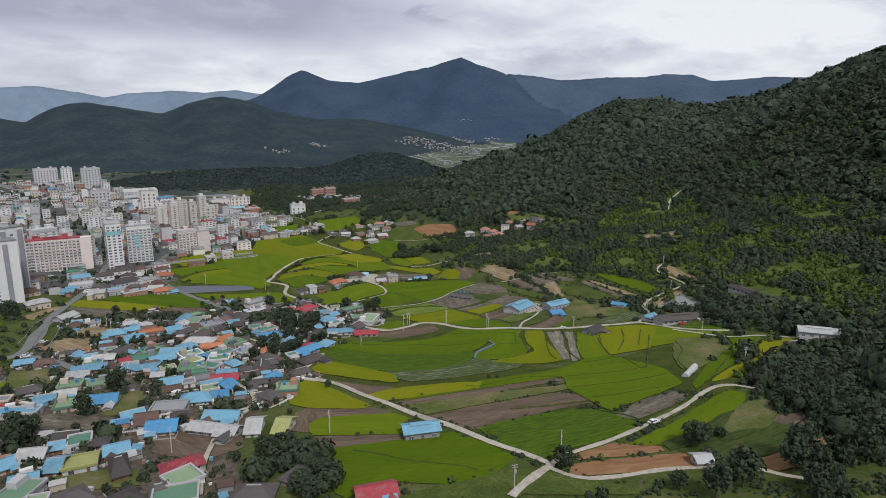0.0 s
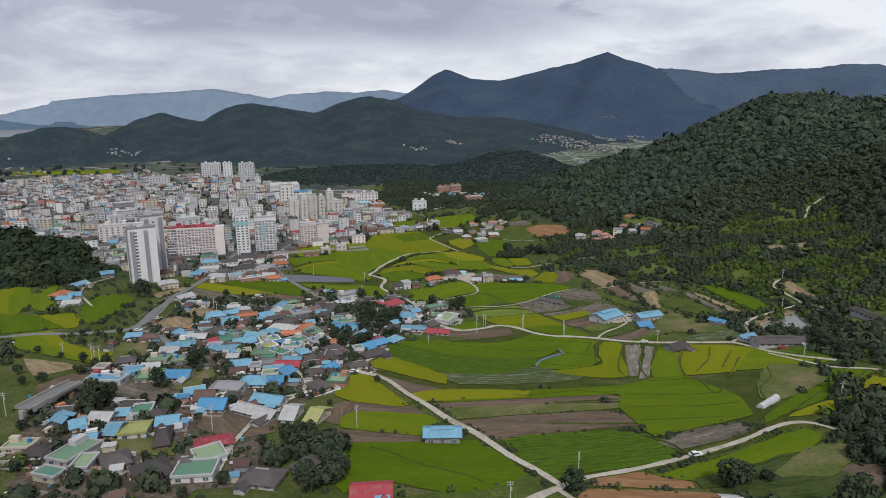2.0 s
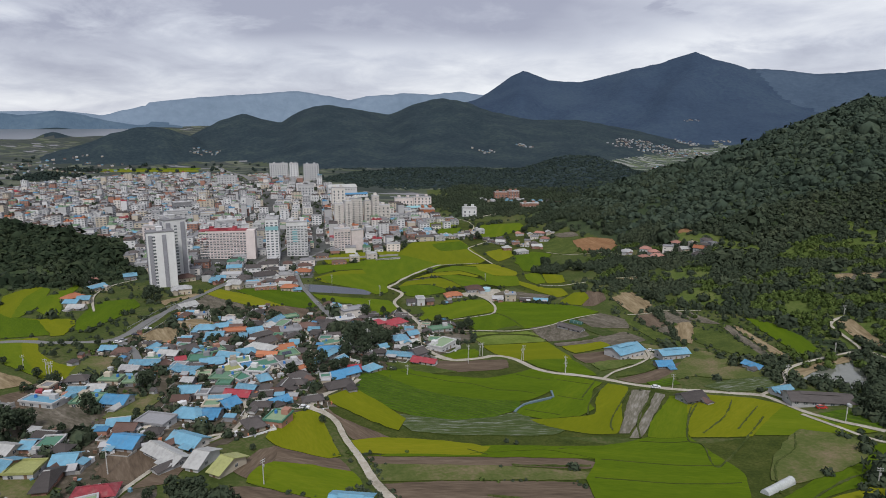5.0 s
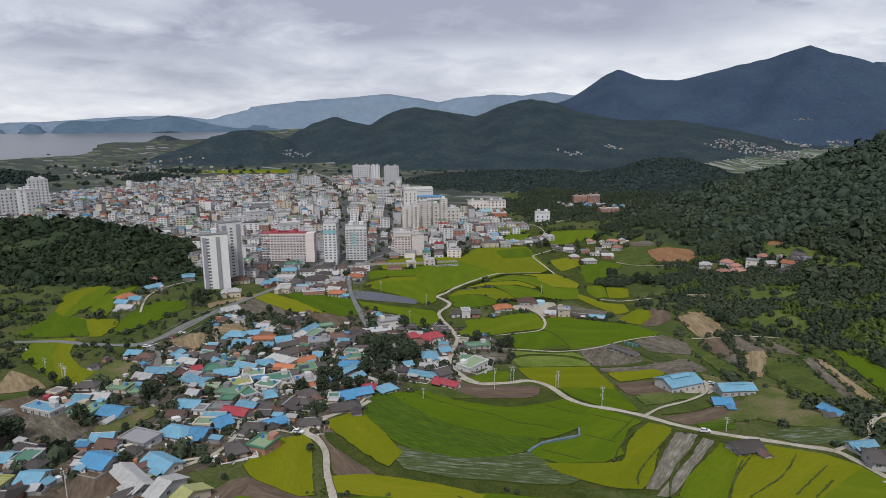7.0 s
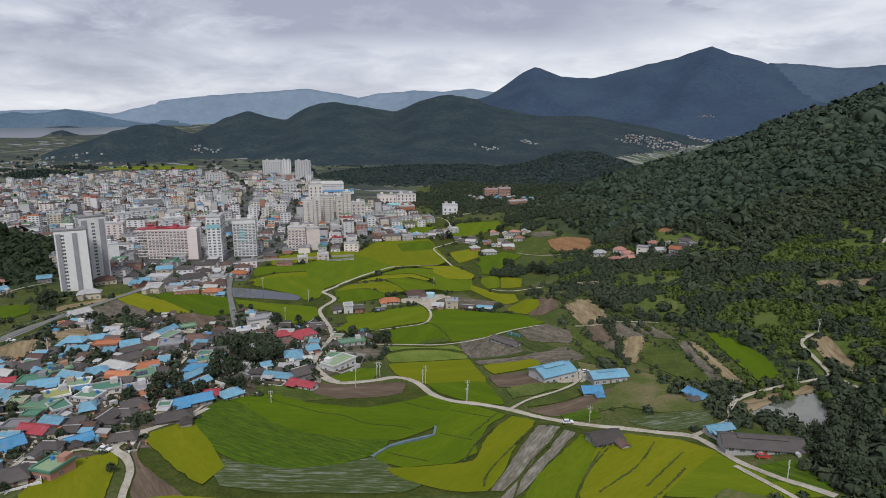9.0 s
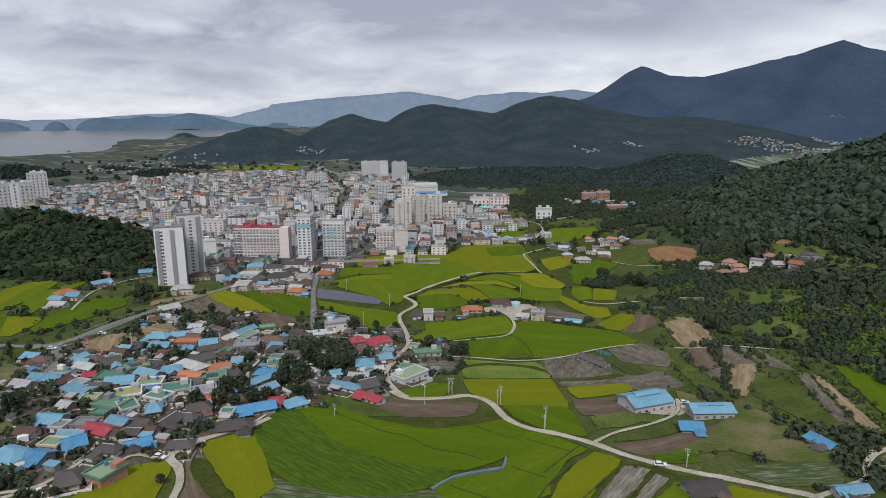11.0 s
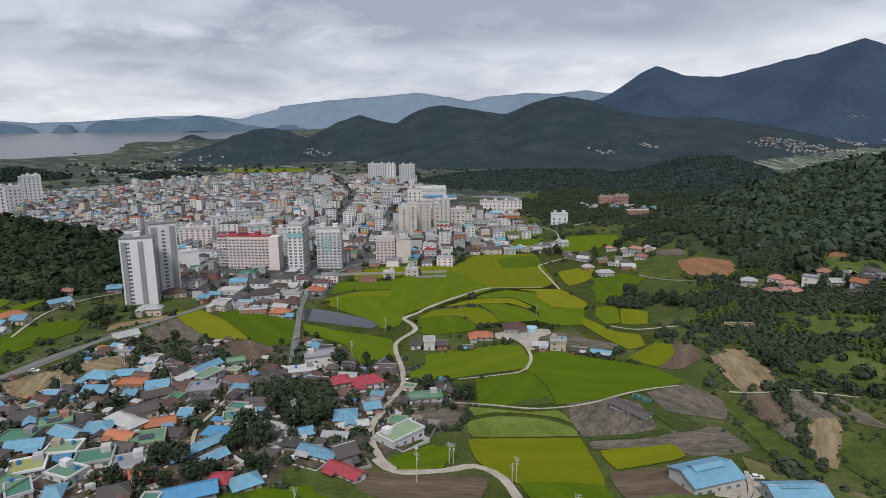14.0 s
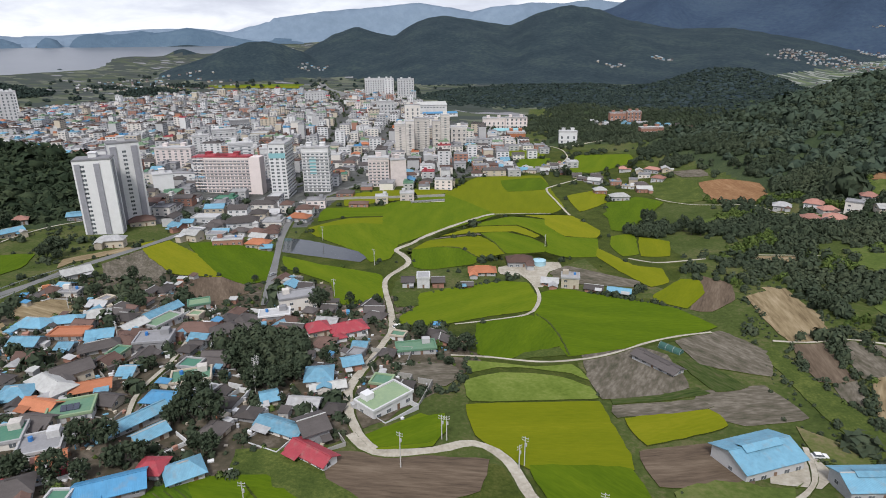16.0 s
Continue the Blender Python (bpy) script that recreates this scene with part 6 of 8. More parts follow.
house("sky_gable", -143.0, 268.4, 24, 12.7, 5, 3)
house("green_flat", -121.3, 267.6, 16, 12.9, 8, 3)
house("green_flat", -114.8, 283.3, 13, 10.4, 7, 3)
house("sky_hip", -196.1, 334.9, 26, 12.7, 8, 3)
house("sky_hip", -190.6, 343.5, 48, 12.8, 6, 3)
house("orange_flat", -176.0, 338.5, 34, 13.7, 7, 3)
house("sky_gable", -179.1, 325.3, 31, 10.2, 7, 3)
house("white_hip", -188.1, 354.6, 58, 9.7, 7, 3)
house("sky_gable", -166.3, 344.8, 50, 9.4, 7, 3)
house("dark_hip", -156.2, 338.8, 64, 13.3, 6, 3)
house("grey_flat", -145.8, 353.5, 42, 13.1, 9, 3.6)
house("white_gable", -166.4, 357.0, 98, 10.1, 6, 3)
house("sky_gable", -173.3, 373.3, 94, 16.4, 6, 3)
house("green_flat", -162.6, 367.4, 99, 13.8, 7, 3)
house("green_flat", -171.6, 389.8, 56, 9.7, 7, 3)
house("brown_hip", -146.8, 371.2, 33, 13.3, 8, 3)
house("dark_hip", -137.6, 376.5, 76, 12.0, 8, 3)
house("green_flat", -110.4, 344.3, 51, 12.9, 8, 3)
house("dark_gable", -141.6, 322.5, 78, 11.4, 8, 4)
house("orange_gable", -128.3, 321.9, 55, 11.4, 6, 3)
house("blue_hip", -103.9, 331.5, 27, 13.5, 6, 3)
house("sky_gable", -99.6, 317.6, 86, 20.4, 5, 3)
house("sky_gable", -89.7, 317.4, 83, 8.7, 5, 3)
house("red_hip", -75.6, 309.4, 33, 6.6, 6, 3)
house("sky_hip", -68.3, 313.3, 66, 9.0, 7, 3)
house("blue_gable", -75.9, 299.4, 56, 15.2, 7, 3)
house("green_flat", -118.4, 311.2, 53, 12.6, 9, 3.2)
house("green_flat", -118.1, 293.3, 54, 12.0, 9, 3)
house("green_flat", -132.1, 290.3, 44, 11.0, 8, 3)
house("blue_gable", -124.5, 286.7, 49, 4.8, 5, 3)
house("grey_flat", -106.3, 297.9, 55, 10.8, 9, 3)
house("green_flat", -157.3, 298.8, 64, 12.1, 8, 3)
house("sky_hip", -140.7, 306.1, 45, 9.6, 9, 3)
house("sky_gable", -144.1, 284.1, 46, 11.6, 7, 3)
house("dark_gable", -169.5, 293.8, 66, 8.2, 9, 3.4)
house("olive_flat", -127.2, 277.5, 59, 10.8, 9, 3)
house("green_flat", -113.9, 269.7, 71, 7.2, 9, 3)
house("sky_hip", -104.6, 274.8, 52, 5.5, 8, 3)
house("orange_gable", -97.4, 296.6, 63, 6.2, 5, 3)
house("dark_hip", -92.6, 285.8, 61, 8.6, 7, 3)
house("dark_gable", -56.5, 345.1, 64, 7.7, 9, 4.5)
house("sky_hip", -79.1, 370.5, 41, 9.1, 9, 3.4)
house("sky_gable", -78.0, 385.1, 53, 6.9, 6, 3.4)
house("white_gable", -72.5, 367.6, 49, 11.3, 4, 2.6)
house("sky_gable", -64.9, 341.5, 8, 15.0, 5, 3)
house("sky_gable", -81.0, 350.9, 56, 5.1, 6, 3)
house("red_gable", -48.8, 337.5, -1, 13.7, 5, 3)
house("red_hip", -110.6, 401.2, 58, 8.8, 8, 3.4)
house("red_hip", -101.2, 408.5, 60, 14.7, 9, 3.4)
house("white_flat", -134.9, 400.3, 46, 13.3, 7, 3.4)
house("grey_flat", -139.5, 417.6, 55, 17.2, 9, 6.5)
house("green_flat", -69.7, 411.9, 43, 15.6, 7, 2.8)
house("green_flat", -51.8, 370.9, 79, 16.5, 9, 3.6)
house("dark_gable", -119.2, 473.0, 35, 6.5, 7, 3.6)
house("white_flat", -113.0, 477.6, 35, 7.0, 8, 5.6)
house("dark_gable", -106.8, 481.6, 35, 6.5, 7, 3.6)
house("dark_gable", -93.8, 488.4, 36, 6.0, 4, 2.4)
house("orange_hip", -97.3, 509.6, 33, 14.6, 8, 3.2)
house("brown_hip", -87.0, 533.4, 34, 14.3, 9, 3.8)
house("white_flat", -51.0, 518.4, 22, 9.5, 8, 5.6)
house("grey_gable", -60.6, 515.2, 22, 8.5, 6, 2.8)
house("dark_gable", -38.3, 518.0, 14, 8.9, 5, 2.4)
house("sky_gable", -26.0, 519.2, 13, 10.9, 5, 2.4)
house("sky_barn", 48.3, 408.6, 51, 19.9, 13, 4.2)
house("blue_gable", 70.4, 390.6, 26, 9.0, 7, 2.8)
house("sky_barn", 74.4, 410.5, 34, 17.7, 9, 3.6)
house("blue_gable", 114.7, 395.0, -38, 10.0, 5, 2.2)
house("dark_gable", 83.8, 338.9, 42, 11.9, 8, 3)
house("dark_barn", 135.3, 346.6, 14, 26.3, 10, 3.2)
house("sky_gable", 122.2, 357.8, 39, 10.7, 4, 2.8)
house("white_barn", 184.7, 291.4, -19, 18.7, 8, 3.4)
house("dark_gable", 167.8, 279.4, 10, 10.4, 8, 2.6)
house("dark_barn", 189.2, 369.1, -71, 33.1, 6, 3)
house("sky_barn", -10.2, 193.6, 15, 12.7, 7, 3.4)
house("red_gable", -20.9, 153.3, 18, 11.5, 7, 3)
house("dark_hip", -45.6, 162.3, -28, 5.4, 8, 3)
house("grey_gable", 77.3, 170.3, 6, 5.3, 5, 2.8)
house("dark_hip", -54.9, 152.3, 3, 11.5, 8, 3)
house("green_flat", -67.4, 235.9, 8, 8.5, 9, 3.4)
house("blue_gable", -96.3, 241.2, 69, 6.9, 8, 3)
house("dark_hip", -73.1, 228.1, 59, 6.8, 9, 3)
house("dark_hip", -68.7, 283.6, 48, 12.6, 7, 3)
house("dark_hip", -68.9, 261.8, 39, 8.8, 5, 3)
house("blue_gable", -80.8, 253.9, 63, 8.4, 4, 2.8)
house("grey_hip", 23.6, 709.4, 5, 11.3, 8, 3.6)
house("pink_hip", 42.0, 708.8, -7, 11.1, 9, 3.6)
house("pink_hip", 54.9, 669.9, -1, 12.1, 9, 4)
house("grey_flat", 64.0, 692.3, -6, 10.1, 8, 6.5)
house("orange_gable", 92.2, 678.7, -18, 9.5, 8, 4)
house("dark_hip", 90.5, 659.2, -22, 8.8, 8, 3.4)
house("pink_hip", 114.4, 641.6, -24, 9.8, 8, 4)
house("white_hip", -118.4, 748.6, 36, 10.8, 8, 4)
house("white_hip", -96.2, 732.6, 36, 15.5, 8, 4)
house("white_gable", -88.5, 775.5, 29, 13.1, 8, 4)
house("pink_hip", -85.7, 810.5, -6, 11.5, 8, 4)
house("pink_hip", -98.6, 838.1, -9, 14.3, 7, 4)
house("dark_barn", 9.3, 455.7, -23, 19.0, 6, 2.8)
house("orange_hip", -339.9, 356.4, 87, 13.3, 9, 3.6)
house("sky_gable", -360.6, 392.3, 88, 14.3, 7, 3.6)
house("pink_hip", -386.8, 409.2, 62, 9.0, 7, 3.6)
house("sky_barn", -376.6, 439.0, 52, 10.5, 9, 3.6)
house("grey_hip", -300.1, 421.1, 46, 15.4, 8, 5)
house("white_gable", -252.1, 377.7, 77, 13.3, 8, 3.4)
house("white_gable", -278.9, 460.6, 15, 11.8, 8, 5)
house("dark_hip", -275.3, 496.6, 48, 21.2, 12, 6.5)
house("grey_flat", -253.3, 467.5, 43, 18.5, 7, 4)
house("orange_hip", -233.9, 474.5, 25, 14.0, 8, 3.6)
house("sky_gable", -225.0, 473.2, 38, 6.7, 5, 3)
house("orange_hip", -260.3, 533.1, 21, 15.6, 9, 3.4)
house("grey_gable", -286.2, 533.1, 34, 9.0, 8, 3.4)
house("brown_hip", -337.1, 462.1, 65, 16.3, 10, 4)
house("grey_gable", -172.2, 193.3, -1, 3.2, 4, 2.6)
house("grey_flat", -219.2, 632.6, 46, 27.9, 2, 1.6)

# ---------------------------------------------------------------- apartment blocks and halls of the town
# look, place on the plan, turn, length, depth, height
block("slab", -335.7, 437.2, 52, 21.3, 14, 47.5)
block("column", -347.2, 462.9, 68, 18.9, 13, 55.0)
block("redtop", -381.3, 564.8, 30, 48.1, 11, 30.5)
block("white", -421.8, 615.2, 56, 22.1, 12, 34.0)
block("white", -413.8, 636.8, 53, 9.7, 12, 27.0)
block("teal", -333.7, 586.5, 34, 13.2, 28, 44.5)
block("teal", -323.3, 615.7, 34, 22.8, 12, 38.0)
block("pink", -294.8, 664.1, 36, 18.6, 11, 26.0)
block("pinkblank", -282.6, 675.1, 50, 14.5, 11, 24.0)
block("cream", -404.1, 837.6, 42, 12.5, 11, 34.5)
block("cream", -382.9, 829.1, 41, 9.3, 11, 40.0)
block("cream", -387.1, 859.6, 40, 17.9, 11, 40.5)
block("cream", -377.0, 876.6, 38, 9.8, 11, 36.0)
block("cream", -359.7, 870.5, 38, 10.3, 11, 45.0)
block("cream", -375.0, 925.8, 37, 20.5, 11, 24.0)
block("cream", -495.7, 987.4, 41, 22.5, 11, 42.5)
block("white", -647.5, 1111.5, 43, 31.3, 12, 32.0)
block("white", -1032.9, 1544.2, 45, 51.8, 12, 42.5)
block("white", -959.6, 1514.3, 43, 23.3, 12, 44.0)
block("white", -875.4, 1474.0, 42, 39.8, 14, 46.5)
block("pink", -423.8, 1106.9, 36, 34.5, 12, 15.5)
block("pink", -393.0, 1124.3, 36, 34.7, 12, 16.5)
block("white", -1315.7, 762.3, 72, 15.4, 12, 31.0)
block("white", -1304.3, 776.5, 72, 27.8, 14, 49.0)
block("white", -1036.4, 618.2, 74, 11.0, 14, 44.5)
block("white", -1072.7, 631.9, 70, 55.9, 14, 42.5)
block("white", -1210.1, 731.5, 69, 33.7, 14, 51.0)
block("blank", -415.8, 529.3, 61, 15.2, 14, 15.0)
block("pink", -519.2, 609.7, 36, 36.1, 14, 22.0)
block("dark", -723.2, 852.0, 56, 28.6, 14, 21.0)
block("gym", -636.6, 1234.7, 40, 63.5, 30, 20.5)
block("gymblue", -583.5, 1191.2, 39, 63.8, 14, 9.0)
block("orange", -335.5, 1012.2, 32, 25.1, 22, 10.0)
block("gymteal", -370.9, 1050.1, 33, 37.1, 18, 9.0)
block("white", -253.6, 1000.7, 27, 23.2, 12, 15.0)
block("brick", -279.4, 1274.9, 36, 27.2, 10, 15.0)
block("brick", -255.8, 1286.3, 36, 24.2, 10, 17.0)
block("brick", -190.6, 1160.8, 36, 34.0, 10, 9.5)
block("white", -595.4, 693.4, 59, 19.3, 10, 22.0)
block("white", -646.2, 764.5, 57, 29.7, 12, 20.0)
block("white", -1015.7, 1304.2, 50, 47.5, 14, 25.0)
block("white", -679.2, 960.0, 49, 12.9, 10, 21.5)

# ---------------------------------------------------------------- the close-set rest of the village
yards(VILLAGE)
vrng = random.Random(8)
looks = ["dark_hip"] * 7 + ["brown_hip"] * 3 + ["sky_gable"] * 2 + ["grey_flat"] * 2 + ["green_flat"] * 2 + ["dark_gable"] * 4 + ["brown_gable"] * 2 + ["grey_gable"]


def on_ways(x, y, r):
    return any(near_line(x, y, line) < w / 2 + r for line, w in WAYS)


def near_line(x, y, line):
    p = np.array(line, float)
    best = 1e9
    for a, b in zip(p[:-1], p[1:]):
        d = b - a
        t = min(1, max(0, ((x - a[0]) * d[0] + (y - a[1]) * d[1]) / (d @ d + 1e-9)))
        best = min(best, math.hypot(x - a[0] - t * d[0], y - a[1] - t * d[1]))
    return best


PLOT_BOX = [(min(q[0] for q in p), max(q[0] for q in p), min(q[1] for q in p), max(q[1] for q in p)) for p in PLOTS]


def in_plot(x, y):
    return any(a < x < b and c < y < d and bool(inside(np.array([x]), np.array([y]), list(p))[0]) for (a, b, c, d), p in zip(PLOT_BOX, PLOTS))


xs, ys = [p[0] for p in VILLAGE], [p[1] for p in VILLAGE]
count = 0
for _ in range(14000):
    if count >= 113:
        break
    x, y = vrng.uniform(min(xs), max(xs)), vrng.uniform(min(ys), max(ys))
    lx, ly = vrng.uniform(5.2, 10.0), vrng.uniform(4.2, 6.6)
    r = 0.42 * math.hypot(lx, ly)
    if y < 235 and vrng.random() < 0.75:
        continue
    if not inside(np.array([x]), np.array([y]), VILLAGE)[0] or any(in_plot(x + i, y + j) for i in (-6, 0, 6) for j in (-6, 0, 6)) or on_ways(x, y, r * 0.8):
        continue
    if any(math.hypot(x - a, y - b) < 0.85 * g + 2 for a, b, g in GROVES):
        continue
    if any(math.hypot(x - a, y - b) < 0.92 * r + 0.52 * c for a, b, c in FOOT):
        continue
    house(vrng.choice(looks), x, y, vrng.choice((20, 24, 28, 110)) + vrng.uniform(-8, 8), lx, ly, vrng.uniform(2.5, 3.1))
    count += 1

# looser clusters up the valley
def cluster(cx, cy, rx, ry, n, looks, seed):
    r2, made, tries = random.Random(seed), 0, 0
    while made < n and tries < 900:
        tries += 1
        a, d = r2.uniform(0, 6.283), math.sqrt(r2.random())
        x, y = cx + rx * d * math.cos(a), cy + ry * d * math.sin(a)
        lx, ly = r2.uniform(8, 12), r2.uniform(6, 8)
        if any(in_plot(x + i, y + j) for i in (-5, 0, 5) for j in (-5, 0, 5)) or on_ways(x, y, 4) or any(math.hypot(x - p, y - q) < 5 + 0.8 * c for p, q, c in FOOT):
            continue
        house(r2.choice(looks), x, y, r2.choice((12, 25, 35, 110)) + r2.uniform(-8, 8), lx, ly, r2.uniform(2.8, 4.2))
        made += 1


cluster(-118, 815, 50, 36, 13, ["brown_hip", "dark_hip", "pink_hip", "white_gable", "dark_gable", "grey_flat"], 1)
cluster(60, 697, 48, 20, 8, ["pink_hip", "grey_flat", "dark_hip", "white_gable"], 2)
cluster(-235, 828, 62, 26, 24, ["sky_gable", "dark_hip", "white_gable", "grey_flat", "dark_gable"], 3)
cluster(-265, 478, 48, 26, 12, ["dark_hip", "white_gable", "brown_hip", "grey_flat", "sky_gable"], 4)
cluster(-335, 345, 30, 22, 3, ["sky_gable", "white_gable"], 5)

# yard walls in front of some of the houses
made = [o for o in scene.objects if o.name.split(".")[0] == "house"]
for k, o in enumerate(made):
    x, y = o.location.x, o.location.y
    if k % 2 or not inside(np.array([x]), np.array([y]), VILLAGE)[0] or in_plot(x, y - 8) or in_plot(x + 6, y) or in_plot(x - 6, y - 6):
        continue
    a, b, h = vrng.uniform(5.5, 7.5), vrng.uniform(7, 9.5), vrng.uniform(1.0, 1.5)
    s = Shape().box(-a, a, -b, -b + 0.2, -1.2, h).box(-a, -a + 0.2, -b + 0.2, -3, -1.2, h).box(a - 0.2, a, -b + 0.2, -3, -1.2, h)
    pale = vrng.random() < 0.45
    w = mesh_object("yard_wall", s.v, s.f, [WALL["white"] if pale else M["concrete"]])
    w.matrix_world = o.matrix_world
    tagged(w, "low whitewashed wall round a village yard" if pale else "low grey concrete block wall round a village yard", "yard wall", "yard walls")

# ---------------------------------------------------------------- the rest of the town
TOWN_WALL = [WALL[k] for k in ("white", "cream", "grey", "beige", "pink", "brick")]
TOWN_ROOF = [DECK["white"], DECK["grey"], DECK["green"], ROOF["blue"], ROOF["red"], ROOF["dark"], ROOF["orange"], ROOF["sky"], ROOF["white"], ROOF["brown"]]
SHARE = [0.22, 0.32, 0.08, 0.025, 0.015, 0.18, 0.015, 0.035, 0.04, 0.07]


def off_plots(x, y, margin=0.0):
    """True where no field lies and no lane passes within the margin."""
    x, y = np.asarray(x, float), np.asarray(y, float)
    ok = np.ones(x.shape, bool)
    for p in PLOTS:
        xs, ys = [q[0] for q in p], [q[1] for q in p]
        box = (x > min(xs) - 1) & (x < max(xs) + 1) & (y > min(ys) - 1) & (y < max(ys) + 1)
        if box.any():
            ok[box] &= ~inside(x[box], y[box], [tuple(q) for q in p])
    for line, w in WAYS:
        q = np.array(line, float)
        for a, b in zip(q[:-1], q[1:]):
            d = b - a
            t = np.clip(((x - a[0]) * d[0] + (y - a[1]) * d[1]) / (d @ d + 1e-9), 0, 1)
            ok &= np.hypot(x - a[0] - t * d[0], y - a[1] - t * d[1]) > w / 2 + margin
    return ok


def off_houses(x, y, r):
    f = np.array(FOOT)
    return not len(f) or bool((np.hypot(f[:, 0] - x, f[:, 1] - y) > r + 0.9 * f[:, 2]).all())


rng = random.Random(5)
sites = []
MAIN = [(-300, 560), (-520, 830), (-800, 1180), (-1250, 1600), (-1700, 2080), (-2050, 2480)]      # the main street
for gx in range(-1496, 900, 17):
    for gy in range(0, 2604, 14):
        # streets run at an angle, every fourth and sixth strip stays open
        if (gx // 17) % 6 == 0 and rng.random() < 0.75 or (gy // 14) % 7 == 0 and rng.random() < 0.75:
            continue
        a = radians(34)
        x = gx * math.cos(a) - gy * math.sin(a) + rng.uniform(-2.5, 2.5)
        y = gx * math.sin(a) + gy * math.cos(a) + rng.uniform(-2, 2)
        if not inside(np.array([x]), np.array([y]), TOWN)[0] or near_line(x, y, MAIN) < 11:
            continue
        d = math.hypot(x - 80, y - 150)
        if rng.random() < (0.06 if d < 1100 else 0.22):
            continue
        sites.append((d, x, y))
ok = off_plots([q[1] for q in sites], [q[2] for q in sites], 3.8)
sites = sorted(q for q, k in zip(sites, ok) if k)
stuff = Shape()
built = 0
for d, x, y in sites:
    w, dp = rng.uniform(8.5, 15.5) * (1.5 if rng.random() < 0.10 else 1.0), rng.uniform(7.5, 12.5)
    if not off_houses(x, y, 4.2):
        continue
    core = math.exp(-((x + 680) / 260) ** 2 - ((y - 900) / 260) ** 2)
    storeys = 1 + (rng.random() < 0.5) + (rng.random() < 0.35 + 0.4 * core) + (rng.random() < 0.5 * core) + 2 * (rng.random() < 0.25 * core)
    if d < 620:
        storeys = min(storeys, 2)
    if d > 620 and rng.random() < 0.02 + 0.10 * core:
        storeys = rng.choice((5, 6, 7))
    tall = 2.9 * storeys + 0.4
    turn = 34 + rng.choice((0, 0, 0, 90)) + rng.uniform(-5, 5)
    z = float(height(x, y))
    iw = rng.choices(range(6), [0.24, 0.17, 0.28, 0.15, 0.05, 0.11])[0]
    ir = rng.choices(range(10), SHARE if d > 760 or storeys > 2 else [0.12, 0.20, 0.08, 0.03, 0.02, 0.30, 0.02, 0.05, 0.04, 0.14])[0]
    pitched = ir in (3, 4, 5, 6, 7, 9) and storeys < 3
    wallshape = Shape().box(-w / 2, w / 2, -dp / 2, dp / 2, -2, tall)
    if pitched:
        roofshape = Shape().roof(w, dp, tall + 0.03, dp * 0.2, 0.4, 0.15, min(w / 2 - 0.3, dp * 0.45) if rng.random() < 0.6 else 0.0)
    else:
        roofshape = Shape().box(-w / 2 + 0.2, w / 2 - 0.2, -dp / 2 + 0.2, dp / 2 - 0.2, tall, tall + 0.15)
        roofshape.box(-w / 2 - 0.15, w / 2 + 0.15, -dp / 2 - 0.15, -dp / 2 + 0.2, tall - 0.1, tall + 0.75).box(-w / 2 - 0.15, w / 2 + 0.15, dp / 2 - 0.2, dp / 2 + 0.15, tall - 0.1, tall + 0.75)
        roofshape.box(-w / 2 - 0.15, -w / 2 + 0.2, -dp / 2 + 0.2, dp / 2 - 0.2, tall - 0.1, tall + 0.75).box(w / 2 - 0.2, w / 2 + 0.15, -dp / 2 + 0.2, dp / 2 - 0.2, tall - 0.1, tall + 0.75)
        e = rng.choice((-1, 1)) * w * 0.25
        if rng.random() < 0.75:
            roofshape.box(e - 1.4, e + 1.4, 0, dp / 2 - 0.3, tall + 0.1, tall + 2.5)
    panes = []
    for s, length, off, trn in ((-1, w, dp / 2, 0), (1, dp, w / 2, 90), (-1, dp, w / 2, 90)):
        m_ = 2 if length < 13 else 3
        for k in range(m_):
            for fl in range(storeys):
                panes.append((s, (k + 0.5) * length / m_ - length / 2, off, trn, 1.5 + 2.9 * fl))
    m = pose(x, y, z, 0, 0, turn)
    if built < 135:
        root = new("town_house" if storeys < 3 else "town_building")
        root.matrix_world = m
        part("wall", wallshape, TOWN_WALL[iw], root)
        part("roof", roofshape, TOWN_ROOF[ir], root)
        for s, p, off, trn, h in panes:
            if trn == 0 or (s > 0 and rng.random() < 0.6):
                if trn:
                    window(root, s * off, p, h, 1.5, 1.2, 90)
                else:
                    window(root, p, s * off, h, 1.9, 1.2)
        tone = ("white", "cream", "grey", "beige", "pink", "brick-red")[iw]
        over = ("pale flat", "grey flat", "green flat", "blue metal", "red metal", "dark tiled", "orange tiled", "pale blue metal", "white metal", "brown tiled")[ir]
        tagged(root, f"{tone} {'low town house' if storeys < 3 else 'several-storey town building'} with {over} roof", "house" if storeys < 3 else "building", "town houses")
    else:
        for shp, mi in ((wallshape, iw), (roofshape, 6 + ir)):
            stuff.add([m @ Vector(p) for p in shp.v], shp.f, mi)
        for s, p, off, trn, h in panes:
            if trn and (d > 1300 or s < 0):
                continue
            b = Shape().box(p - 1.3, p + 1.3, -off - 0.06, -off, h - 0.65, h + 0.65) if not trn else Shape().box(s * off - 0.06, s * off + 0.06, p - 0.8, p + 0.8, h - 0.6, h + 0.6)
            stuff.add([m @ Vector(q) for q in b.v], b.f, 16)
    FOOT.append((x, y, 4.6))
    built += 1
ob = mesh_object("distant_town_houses", stuff.v, stuff.f, TOWN_WALL + TOWN_ROOF + [M["pane"]], stuff.m)
tagged(ob, "crowded pale town houses spreading towards the bay", "houses", kind="stuff")

